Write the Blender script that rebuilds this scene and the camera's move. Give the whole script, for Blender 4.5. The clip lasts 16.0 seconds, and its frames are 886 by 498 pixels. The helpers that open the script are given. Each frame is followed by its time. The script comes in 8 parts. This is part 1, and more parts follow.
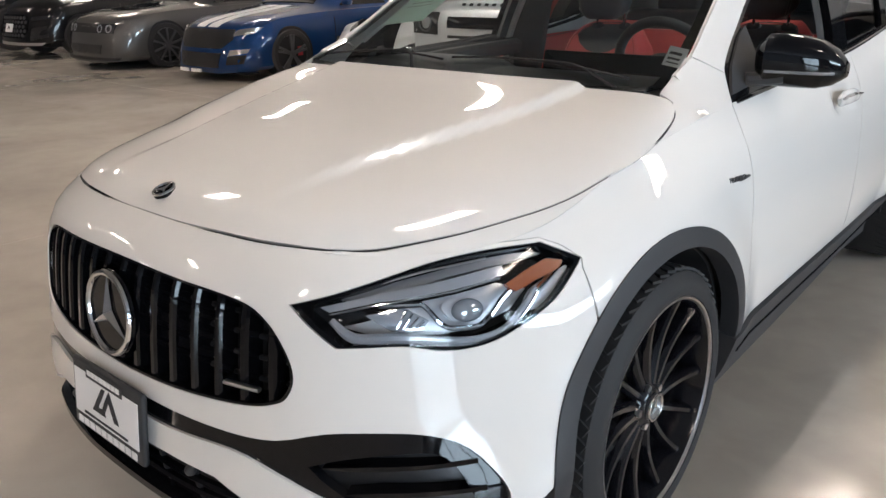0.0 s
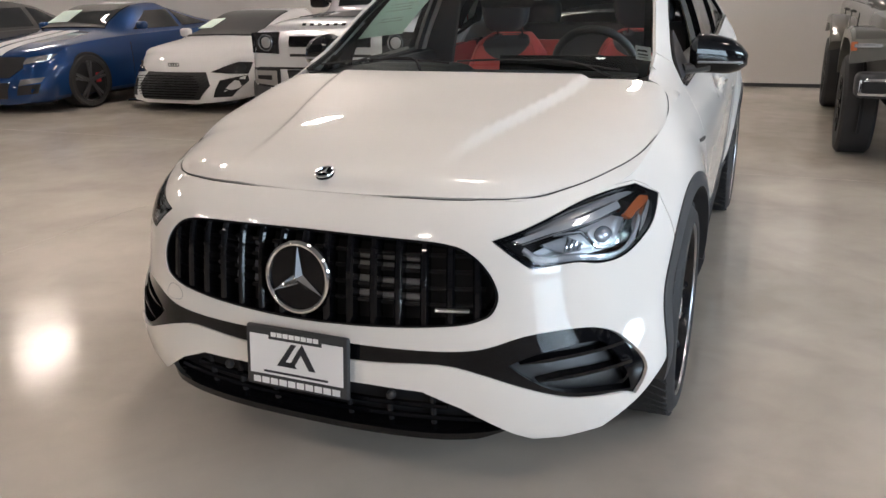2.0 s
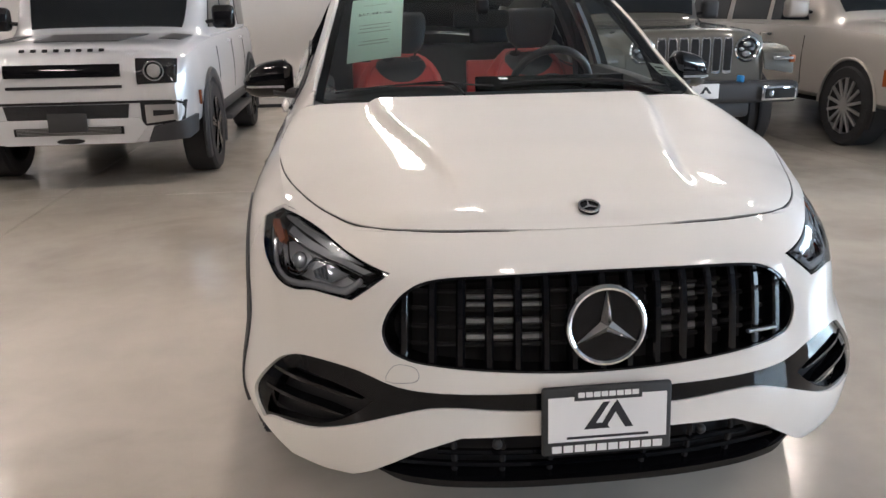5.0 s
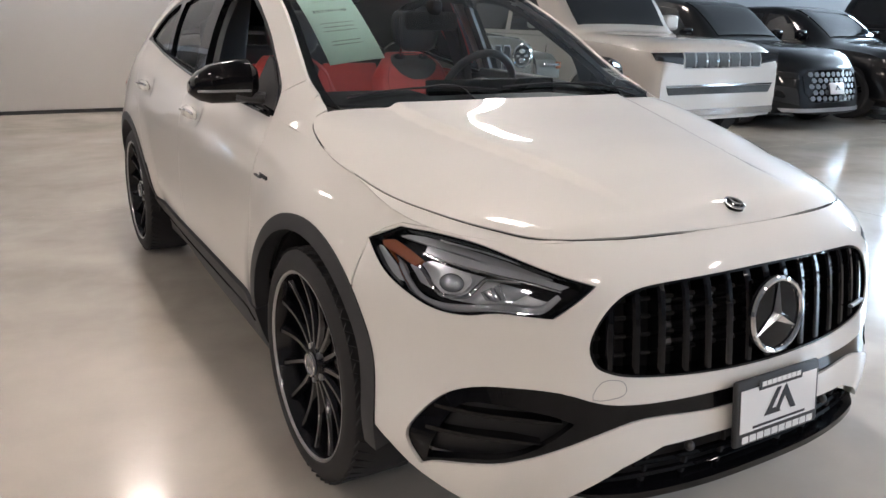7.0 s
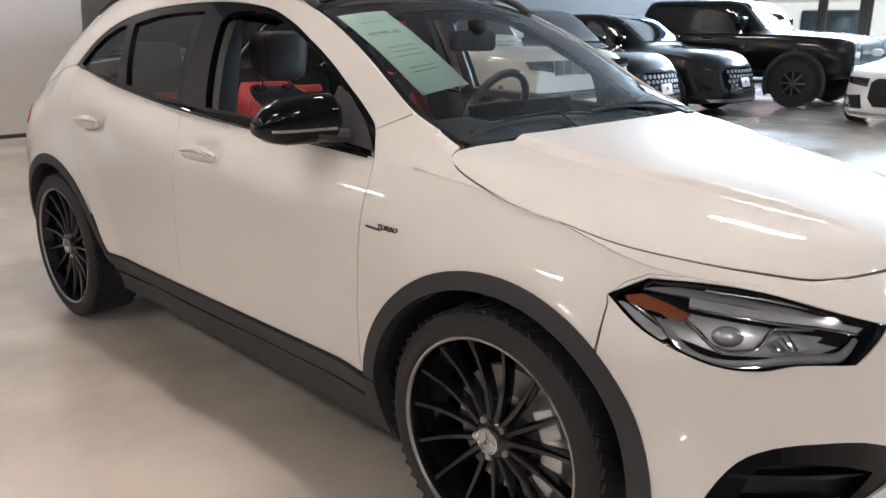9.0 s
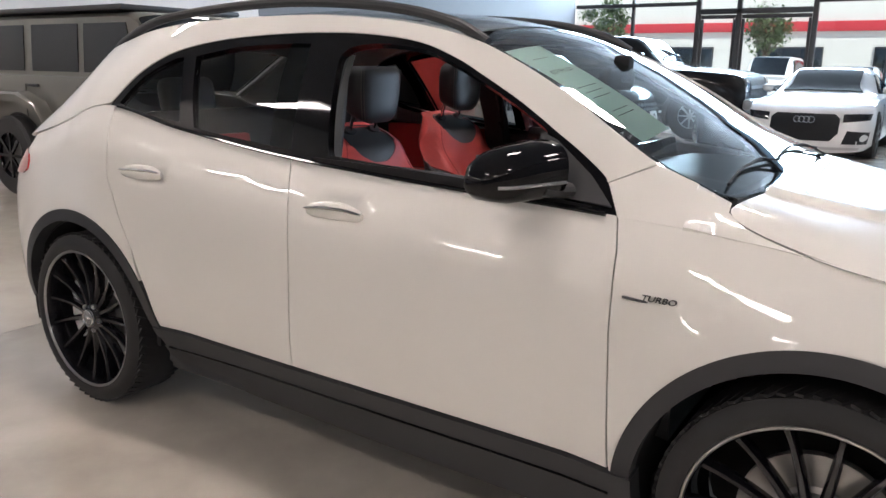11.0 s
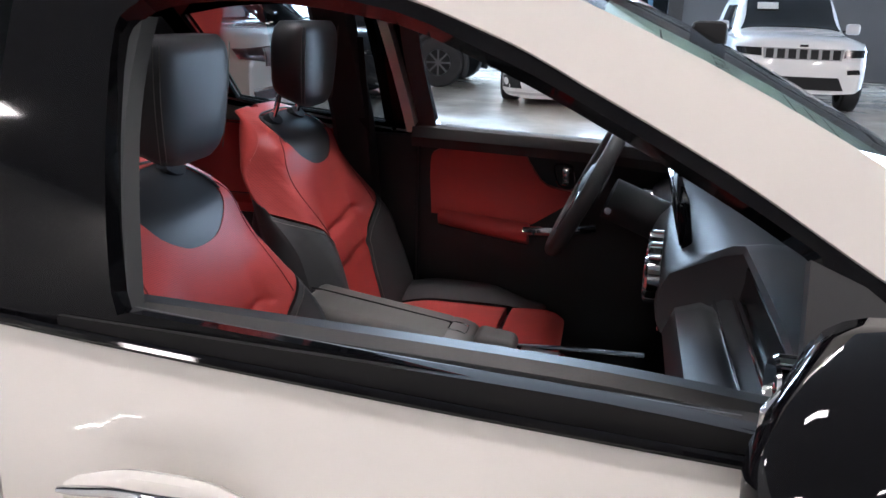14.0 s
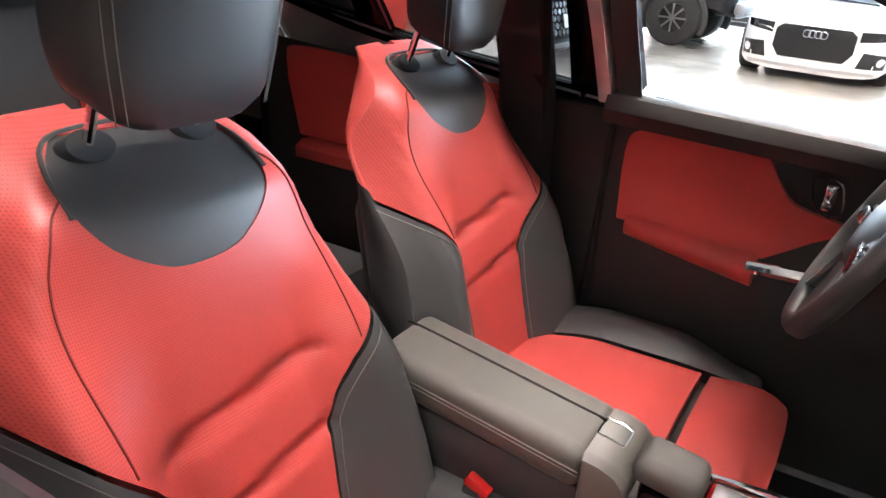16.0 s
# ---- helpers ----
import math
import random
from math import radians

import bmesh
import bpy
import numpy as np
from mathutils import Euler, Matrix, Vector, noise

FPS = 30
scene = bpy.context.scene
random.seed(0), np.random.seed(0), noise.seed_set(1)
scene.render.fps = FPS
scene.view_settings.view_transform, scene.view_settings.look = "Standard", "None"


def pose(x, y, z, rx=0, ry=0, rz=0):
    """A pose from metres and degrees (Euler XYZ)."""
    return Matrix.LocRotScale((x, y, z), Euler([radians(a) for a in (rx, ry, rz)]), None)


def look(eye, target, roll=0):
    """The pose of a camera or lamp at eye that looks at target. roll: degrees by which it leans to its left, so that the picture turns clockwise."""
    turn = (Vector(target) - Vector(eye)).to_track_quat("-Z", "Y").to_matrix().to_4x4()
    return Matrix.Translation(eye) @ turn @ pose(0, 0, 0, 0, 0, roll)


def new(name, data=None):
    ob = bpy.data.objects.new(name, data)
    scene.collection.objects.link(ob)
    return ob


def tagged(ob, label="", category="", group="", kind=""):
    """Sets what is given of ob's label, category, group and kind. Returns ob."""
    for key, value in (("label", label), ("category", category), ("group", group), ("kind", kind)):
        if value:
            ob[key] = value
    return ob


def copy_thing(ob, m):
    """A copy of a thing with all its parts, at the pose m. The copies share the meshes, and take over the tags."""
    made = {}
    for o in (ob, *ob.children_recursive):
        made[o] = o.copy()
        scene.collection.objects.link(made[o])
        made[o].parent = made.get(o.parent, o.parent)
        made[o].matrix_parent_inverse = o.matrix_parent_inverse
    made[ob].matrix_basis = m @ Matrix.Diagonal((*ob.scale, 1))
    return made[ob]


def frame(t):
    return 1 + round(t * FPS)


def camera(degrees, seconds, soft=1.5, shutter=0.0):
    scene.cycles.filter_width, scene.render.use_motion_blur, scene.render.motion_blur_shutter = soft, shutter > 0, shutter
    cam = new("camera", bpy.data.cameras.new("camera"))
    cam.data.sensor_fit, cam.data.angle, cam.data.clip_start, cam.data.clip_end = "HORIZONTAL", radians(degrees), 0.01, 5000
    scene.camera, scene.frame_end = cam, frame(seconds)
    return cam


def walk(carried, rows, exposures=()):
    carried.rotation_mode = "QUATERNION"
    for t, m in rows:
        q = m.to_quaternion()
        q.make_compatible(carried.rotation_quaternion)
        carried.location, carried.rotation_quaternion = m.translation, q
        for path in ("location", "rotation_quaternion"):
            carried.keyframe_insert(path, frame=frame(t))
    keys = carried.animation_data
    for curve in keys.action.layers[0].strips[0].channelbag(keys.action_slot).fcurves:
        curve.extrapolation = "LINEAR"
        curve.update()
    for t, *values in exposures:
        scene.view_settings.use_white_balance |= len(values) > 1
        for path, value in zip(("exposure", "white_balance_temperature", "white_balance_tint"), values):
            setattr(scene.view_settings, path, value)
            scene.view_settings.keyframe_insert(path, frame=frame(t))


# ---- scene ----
cam = camera(59.13, 16.0)
PATH = [
    (0, 1.6029, -1.6105, 1.3592, 70.860, 0.629, 40.833),
    (0.5, 1.5644, -1.8981, 1.3595, 70.611, 0.614, 34.990),
    (1, 1.4416, -2.1131, 1.3408, 70.707, 0.032, 30.051),
    (1.5, 1.2668, -2.3363, 1.3604, 71.445, 0.653, 26.479),
    (2, 1.1051, -2.5250, 1.3629, 72.031, 1.184, 22.593),
    (2.5, 0.8937, -2.6334, 1.3562, 72.350, 0.611, 17.520),
    (3, 0.6110, -2.6559, 1.3677, 72.654, 0.114, 12.661),
    (3.5, 0.3468, -2.6962, 1.3637, 72.903, 0.071, 8.362),
    (4, 0.0444, -2.7104, 1.3741, 72.923, 0.286, 3.300),
    (4.5, -0.2742, -2.6184, 1.3773, 73.097, 0.807, -1.765),
    (5, -0.5756, -2.5419, 1.3739, 73.169, 0.808, -6.925),
    (5.2, -0.7021, -2.5076, 1.3825, 73.108, 0.799, -9.180),
    (5.62, -0.9537, -2.4295, 1.3793, 73.178, 0.704, -13.928),
    (6.04, -1.1866, -2.3340, 1.3697, 73.251, 0.240, -19.150),
    (6.46, -1.3983, -2.2183, 1.3590, 73.337, -0.361, -24.368),
    (6.88, -1.5864, -2.0799, 1.3525, 73.443, -0.865, -29.106),
    (7.3, -1.7487, -1.9160, 1.3558, 73.577, -1.040, -32.887),
    (7.5, -1.7979, -1.8140, 1.3627, 72.950, -0.056, -34.499),
    (8, -1.9914, -1.6079, 1.3755, 73.137, -0.428, -38.011),
    (8.5, -2.1641, -1.4034, 1.3842, 73.853, -0.518, -41.952),
    (9, -2.2802, -1.1735, 1.3835, 74.348, -0.217, -46.159),
    (9.5, -2.3616, -0.9243, 1.4099, 75.126, -0.149, -47.909),
    (9.7, -2.3898, -0.8538, 1.4074, 75.390, -0.212, -48.078),
    (10.12, -2.4794, -0.6443, 1.4099, 75.920, -0.241, -50.344),
    (10.54, -2.5680, -0.4175, 1.4019, 76.363, -0.449, -52.931),
    (10.96, -2.6210, -0.1888, 1.3905, 76.652, -0.688, -55.935),
    (11.38, -2.6039, 0.0260, 1.3826, 76.716, -0.810, -59.450),
    (11.8, -2.4823, 0.2114, 1.3850, 76.487, -0.666, -63.574),
    (12, -2.3993, 0.3120, 1.4132, 76.130, -0.100, -67.323),
    (12.5, -2.1999, 0.5103, 1.4108, 76.191, 0.537, -74.310),
    (13, -1.9481, 0.6888, 1.4223, 75.169, 0.294, -76.244),
    (13.5, -1.7253, 0.8418, 1.4189, 73.895, -0.497, -76.843),
    (14, -1.4730, 0.9687, 1.4345, 72.780, -1.653, -76.793),
    (14.5, -1.2239, 1.0338, 1.4296, 71.866, -2.179, -73.480),
    (15, -1.0526, 1.1115, 1.4021, 70.679, -3.335, -69.897),
    (15.5, -0.9227, 1.1315, 1.3942, 70.087, -4.473, -65.950),
    (16, -0.8552, 1.0847, 1.3704, 68.157, -5.216, -60.276),
]


walk(cam, [(t, pose(x, y, z, rx, ry, rz)) for t, x, y, z, rx, ry, rz in PATH],
     exposures=[(0, -.17, 6500, 10), (3, -.07, 6400, 10), (5, .02, 6250, 10), (7.3, .12, 6200, 10), (8.5, .18, 6250, 10), (9.7, .25, 6200, 10), (12, .25, 5950, 10), (13, .08, 5900, 10), (13.4, .18, 5900, 10), (14, .52, 5750, 10), (14.5, 1.05, 5700, 10), (15, 1.8, 6200, 10), (15.5, 2.0, 6400, 10), (16, 1.95, 6400, 10)])

# ---- light: daylight through the east shopfront, ceiling panels inside ----
SUN_UP, SUN_TURN = radians(52), radians(225)
world = bpy.data.worlds.new("world")
scene.world = world
world.use_nodes = True
sky = world.node_tree.nodes.new("ShaderNodeTexSky")
sky.sky_type, sky.sun_disc, sky.sun_elevation, sky.sun_rotation = "NISHITA", False, SUN_UP, SUN_TURN
back = world.node_tree.nodes["Background"]
back.inputs[1].default_value = 0.15
world.node_tree.links.new(sky.outputs[0], back.inputs[0])
sun = new("sun", bpy.data.lights.new("sun", "SUN"))
sun.data.energy, sun.data.angle, sun.data.color = 5.0, radians(.5), (1, .95, .86)
sun.matrix_world = look((7.4, -20.6, 30), (24, -4, 0))
# sky light through the high panes of the shopfront
day = new("daylight", bpy.data.lights.new("daylight", "AREA"))
day.data.shape, day.data.size, day.data.size_y = "RECTANGLE", 9.6, 2.2
day.data.energy, day.data.color = 2500, (.70, .85, 1)
day.matrix_world = look((19.95, 5.0, 4.35), (12, 5.0, 3.0))
# added lamp behind an unseen corner window, cool light from the south-east
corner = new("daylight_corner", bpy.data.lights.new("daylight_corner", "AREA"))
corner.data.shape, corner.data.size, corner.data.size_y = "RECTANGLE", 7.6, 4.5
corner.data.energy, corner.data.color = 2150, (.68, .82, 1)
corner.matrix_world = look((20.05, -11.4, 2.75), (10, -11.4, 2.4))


# ---- materials ----
def material(name, colour=(.5, .5, .5), rough=.5, metal=0.0, coat=0.0, coat_rough=.03, spec=.5, sheen=0.0):
    m = bpy.data.materials.new(name)
    m.use_nodes = True
    b = m.node_tree.nodes["Principled BSDF"]
    b.inputs["Base Color"].default_value = (*colour, 1)
    b.inputs["Roughness"].default_value = rough
    b.inputs["Metallic"].default_value = metal
    b.inputs["Coat Weight"].default_value = coat
    b.inputs["Coat Roughness"].default_value = coat_rough
    b.inputs["Specular IOR Level"].default_value = spec
    b.inputs["Sheen Weight"].default_value = sheen
    return m


def bsdf(m):
    return m.node_tree.nodes["Principled BSDF"]


def mottle(m, scale, low, high, detail=5, socket="Base Color", stretch=(1, 1, 1), lo=.35, hi=.65):
    """Noise between two values on a socket of the material."""
    t = m.node_tree
    co = t.nodes.new("ShaderNodeTexCoord")
    mp = t.nodes.new("ShaderNodeMapping")
    mp.inputs["Scale"].default_value = stretch
    n = t.nodes.new("ShaderNodeTexNoise")
    n.inputs["Scale"].default_value, n.inputs["Detail"].default_value = scale, detail
    r = t.nodes.new("ShaderNodeValToRGB")
    r.color_ramp.elements[0].position, r.color_ramp.elements[1].position = lo, hi
    col = lambda v: (*v, 1) if isinstance(v, tuple) else (v, v, v, 1)
    r.color_ramp.elements[0].color, r.color_ramp.elements[1].color = col(low), col(high)
    t.links.new(co.outputs["Object"], mp.inputs[0])
    t.links.new(mp.outputs[0], n.inputs["Vector"])
    t.links.new(n.outputs["Fac"], r.inputs[0])
    t.links.new(r.outputs[0], bsdf(m).inputs[socket])
    return r


def relief(m, scale, strength, distance=.002, kind="noise"):
    t = m.node_tree
    co = t.nodes.new("ShaderNodeTexCoord")
    if kind == "noise":
        n = t.nodes.new("ShaderNodeTexNoise")
        n.inputs["Scale"].default_value, n.inputs["Detail"].default_value = scale, 3
        out = n.outputs["Fac"]
    else:
        n = t.nodes.new("ShaderNodeTexVoronoi")
        n.inputs["Scale"].default_value = scale
        out = n.outputs["Distance"]
    b = t.nodes.new("ShaderNodeBump")
    b.inputs["Strength"].default_value, b.inputs["Distance"].default_value = strength, distance
    t.links.new(co.outputs["Object"], n.inputs["Vector"])
    t.links.new(out, b.inputs["Height"])
    t.links.new(b.outputs[0], bsdf(m).inputs["Normal"])
    return m


def glass(name, tint=(.9, .95, .93), ior=1.5):
    """Thin pane: clear with a tint, gloss by Fresnel."""
    m = bpy.data.materials.new(name)
    m.use_nodes = True
    t = m.node_tree
    t.nodes.clear()
    out = t.nodes.new("ShaderNodeOutputMaterial")
    mix = t.nodes.new("ShaderNodeMixShader")
    clear = t.nodes.new("ShaderNodeBsdfTransparent")
    clear.inputs[0].default_value = (*tint, 1)
    gloss = t.nodes.new("ShaderNodeBsdfGlossy")
    gloss.inputs["Roughness"].default_value = .01
    fr = t.nodes.new("ShaderNodeFresnel")
    fr.inputs[0].default_value = ior
    t.links.new(fr.outputs[0], mix.inputs[0])
    t.links.new(clear.outputs[0], mix.inputs[1])
    t.links.new(gloss.outputs[0], mix.inputs[2])
    t.links.new(mix.outputs[0], out.inputs[0])
    return m


def glow(name, colour, strength):
    m = material(name, colour, .6)
    bsdf(m).inputs["Emission Color"].default_value = (*colour, 1)
    bsdf(m).inputs["Emission Strength"].default_value = strength
    return m


def paint(name, colour, flake=0.0, rough=.35):
    m = material(name, colour, rough, flake, 1.0, .02, .04)
    t = m.node_tree
    co = t.nodes.new("ShaderNodeTexCoord")
    n = t.nodes.new("ShaderNodeTexNoise")
    n.inputs["Scale"].default_value, n.inputs["Detail"].default_value = 900, 2
    b = t.nodes.new("ShaderNodeBump")
    b.inputs["Strength"].default_value, b.inputs["Distance"].default_value = .02, .0004
    t.links.new(co.outputs["Object"], n.inputs["Vector"])
    t.links.new(n.outputs["Fac"], b.inputs["Height"])
    t.links.new(b.outputs[0], bsdf(m).inputs["Normal"])
    return m


WHITE = paint("white_paint", (.76, .742, .705))
PIANO = material("gloss_black", (.004, .004, .005), .04, spec=.32)
BLACKPLASTIC = relief(material("black_plastic", (.030, .031, .033), .55), 700, .25, .0006)
DARKGREY = relief(material("dark_grey_plastic", (.031, .032, .035), .55), 600, .25, .0006)
MATTBLACK = material("matt_black", (.008, .008, .009), .8)
CHROME = material("chrome", (.75, .75, .76), .07, 1)
SATIN = material("satin_metal", (.5, .5, .51), .28, 1)
RUBBER = relief(material("tyre_rubber", (.018, .018, .019), .7), 300, .3, .001)
RIMBLACK = material("black_rim_paint", (.006, .006, .008), .15)
RIMEDGE = material("machined_rim_edge", (.40, .40, .41), .3, 1)
IRON = relief(material("brake_iron", (.42, .41, .40), .35, .9), 200, .1, .0005)
CALIPER = material("silver_caliper", (.72, .72, .73), .35, .3)
AMBER = material("amber_reflector", (.36, .095, .03), .2, 0, 1, .03)
LAMPGREY = material("lamp_grey", (.30, .305, .315), .3, .3)
WHITELAMP = material("white_light_guide", (.46, .47, .49), .16, .15, 1, .03)
RED_LAMP = material("red_lamp", (.35, .01, .01), .15, 0, 1, .02)
GLASS = glass("clear_glass", (.84, .93, .935), 1.72)
ROOFGLASS = glass("roof_glass", (.93, .965, 1.0))
LAMPSILVER = material("lamp_silver", (.62, .63, .65), .28, .45)
LENS = glass("lamp_lens", (.93, .95, .97), 1.35)
DARKGLASS = glass("tinted_glass", (.34, .36, .37))
PLATEWHITE = material("white_plate", (.8, .8, .8), .35)
PAPER = material("pale_green_paper", (.72, .88, .80), .7)
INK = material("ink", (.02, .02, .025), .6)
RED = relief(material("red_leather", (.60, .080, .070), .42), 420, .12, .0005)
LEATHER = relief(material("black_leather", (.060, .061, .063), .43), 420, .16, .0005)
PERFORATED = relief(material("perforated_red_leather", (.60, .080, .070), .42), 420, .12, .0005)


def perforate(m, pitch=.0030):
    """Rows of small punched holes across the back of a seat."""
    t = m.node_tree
    co = t.nodes.new("ShaderNodeTexCoord")
    sp = t.nodes.new("ShaderNodeSeparateXYZ")
    cb = t.nodes.new("ShaderNodeCombineXYZ")
    t.links.new(co.outputs["Object"], sp.inputs[0])
    t.links.new(sp.outputs["X"], cb.inputs["X"])
    t.links.new(sp.outputs["Z"], cb.inputs["Y"])
    v = t.nodes.new("ShaderNodeTexVoronoi")
    v.voronoi_dimensions = "2D"
    v.inputs["Scale"].default_value, v.inputs["Randomness"].default_value = 1 / pitch, 0
    t.links.new(cb.outputs[0], v.inputs["Vector"])
    r = t.nodes.new("ShaderNodeValToRGB")
    e = r.color_ramp.elements
    e[0].position, e[0].color = .16, (.40, .048, .042, 1)
    e[1].position, e[1].color = .28, (.60, .080, .070, 1)
    t.links.new(v.outputs["Distance"], r.inputs[0])
    t.links.new(r.outputs[0], bsdf(m).inputs["Base Color"])


perforate(PERFORATED)
STITCH = material("grey_thread", (.20, .19, .18), .7)
GREYTRIM = relief(material("grey_soft_trim", (.098, .092, .083), .5), 500, .2, .0006)
CARPET = relief(material("black_carpet", (.012, .012, .013), .95), 900, .6, .002)
SCREEN = material("dark_screen", (.01, .012, .016), .08, 0, 1, .01)


# ---- mesh helpers ----
def finish(name, me, mat, parent=None, label="", smooth=True):
    if mat is not None and not me.materials:
        me.materials.append(mat)
    if smooth:
        me.shade_smooth()
    ob = new(name, me)
    if parent is not None:
        ob.parent = parent
    if label:
        tagged(ob, label)
    return ob


def part(name, bm, mat, parent=None, label="", smooth=False, angle=35):
    """Links a bmesh as one mesh object under a thing or a part."""
    me = bpy.data.meshes.new(name)
    if smooth:
        bm.normal_update()
        for e in bm.edges:
            if len(e.link_faces) == 2 and e.calc_face_angle(0) > radians(angle):
                e.smooth = False
        for f in bm.faces:
            f.smooth = True
    bm.to_mesh(me)
    bm.free()
    me.materials.append(mat)
    ob = new(name, me)
    if parent is not None:
        ob.parent = parent
    if label:
        tagged(ob, label)
    return ob


def thing(name, label, category, at=(0, 0, 0), turn=0, group="", kind=""):
    ob = new(name)
    ob.matrix_world = pose(*at, 0, 0, turn)
    return tagged(ob, label, category, group, kind)


def rbox(bm, size, m=Matrix(), bevel=.01, seg=2):
    """A box with rounded edges."""
    r = bmesh.ops.create_cube(bm, size=1, matrix=Matrix.Diagonal((*size, 1)))
    vs = r["verts"]
    if bevel > 0:
        es = list({e for v in vs for e in v.link_edges})
        r = bmesh.ops.bevel(bm, geom=es, offset=min(bevel, min(size) * .49), segments=seg, affect="EDGES", profile=.5)
        vs = list({v for f in r["faces"] for v in f.verts} | {v for v in vs if v.is_valid})
    bmesh.ops.transform(bm, matrix=m, verts=vs)
    return bm


def box_part(name, size, at, mat, parent, bevel=.01, label="", rot=(0, 0, 0), seg=2):
    bm = bmesh.new()
    rbox(bm, size, pose(*at, *rot), bevel, seg)
    return part(name, bm, mat, parent, label, True)


def ring_faces(rows, cols, closed_col=True, closed_row=False):
    fs = []
    for i in range(rows if closed_row else rows - 1):
        for j in range(cols if closed_col else cols - 1):
            a, b = i * cols + j, i * cols + (j + 1) % cols
            c, d = ((i + 1) % rows) * cols + (j + 1) % cols, ((i + 1) % rows) * cols + j
            fs.append((a, b, c, d))
    return fs


def from_rings(rings, closed=True, cap=True, closed_row=False):
    """A bmesh lofted through equal rings of points."""
    bm = bmesh.new()
    n = len(rings[0])
    vs = [bm.verts.new(p) for r in rings for p in r]
    for f in ring_faces(len(rings), n, closed, closed_row):
        try:
            bm.faces.new([vs[i] for i in f])
        except ValueError:
            pass
    if cap and closed and not closed_row:
        bm.faces.new([vs[i] for i in range(n)][::-1])
        bm.faces.new([vs[(len(rings) - 1) * n + i] for i in range(n)])
    bmesh.ops.recalc_face_normals(bm, faces=bm.faces)
    return bm


def catmull(pts, n=8, closed=False):
    """Points of a smooth curve through pts."""
    pts = [Vector(p) for p in pts]
    out = []
    m = len(pts)
    for i in range(m if closed else m - 1):
        p1, p2 = pts[i], pts[(i + 1) % m]
        p0 = pts[(i - 1) % m] if closed or i > 0 else p1 * 2 - p2
        p3 = pts[(i + 2) % m] if closed or i < m - 2 else p2 * 2 - p1
        for j in range(n):
            s = j / n
            out.append(.5 * (2 * p1 + (p2 - p0) * s + (2 * p0 - 5 * p1 + 4 * p2 - p3) * s * s + (3 * p1 - p0 - 3 * p2 + p3) * s**3))
    if not closed:
        out.append(pts[-1])
    return out


def tube(pts, r, n=8, flat=1.0, up=Vector((0, 0, 1)), closed=False):
    """A tube along points; r a number or one for each point; flat squeezes it along its own up."""
    pts = [Vector(p) for p in pts]
    rings = []
    for i, p in enumerate(pts):
        if closed:
            d = pts[(i + 1) % len(pts)] - pts[i - 1]
        else:
            d = pts[min(i + 1, len(pts) - 1)] - pts[max(i - 1, 0)]
        d.normalize()
        a = d.cross(up)
        if a.length < .05:
            a = d.cross(Vector((1, 0, 0)))
        a.normalize()
        b = a.cross(d)
        rr = r[i] if isinstance(r, (list, tuple)) else r
        rings.append([p + a * rr * math.cos(t * 2 * math.pi / n) + b * rr * flat * math.sin(t * 2 * math.pi / n) for t in range(n)])
    return from_rings(rings, True, not closed, closed)


def lathe(profile, n=48, m=Matrix(), ring=True):
    """Turned about the x axis: profile of (x, radius); a ring closes on itself, else it is a disc."""
    rings = []
    for x, r in profile:
        rings.append([m @ Vector((x, r * math.cos(k * 2 * math.pi / n), r * math.sin(k * 2 * math.pi / n))) for k in range(n)])
    return from_rings(rings, True, False, ring)


def smooth_loop(pts, n=6, sharp=()):
    """Closed smooth outline in 2D; the points numbered in sharp stay corners."""
    m = len(pts)
    out = []
    for i in range(m):
        p1, p2 = Vector(pts[i]), Vector(pts[(i + 1) % m])
        p0, p3 = Vector(pts[i - 1]), Vector(pts[(i + 2) % m])
        t1 = (p2 - p1) if i in sharp else (p2 - p0) * .5
        t2 = (p2 - p1) if (i + 1) % m in sharp else (p3 - p1) * .5
        for j in range(n):
            s = j / n
            out.append(p1 * (2 * s**3 - 3 * s**2 + 1) + t1 * (s**3 - 2 * s**2 + s) + p2 * (3 * s**2 - 2 * s**3) + t2 * (s**3 - s**2))
    return out


def densify(loop, step):
    out = []
    for i, p in enumerate(loop):
        q = loop[(i + 1) % len(loop)]
        k = max(1, math.ceil((Vector(q) - Vector(p)).length / step))
        for j in range(k):
            out.append(Vector(p).lerp(Vector(q), j / k))
    return out


def inside(p, loop):
    hit = False
    for i, a in enumerate(loop):
        b = loop[i - 1]
        if (a[1] > p[1]) != (b[1] > p[1]) and p[0] < (b[0] - a[0]) * (p[1] - a[1]) / (b[1] - a[1]) + a[0]:
            hit = not hit
    return hit


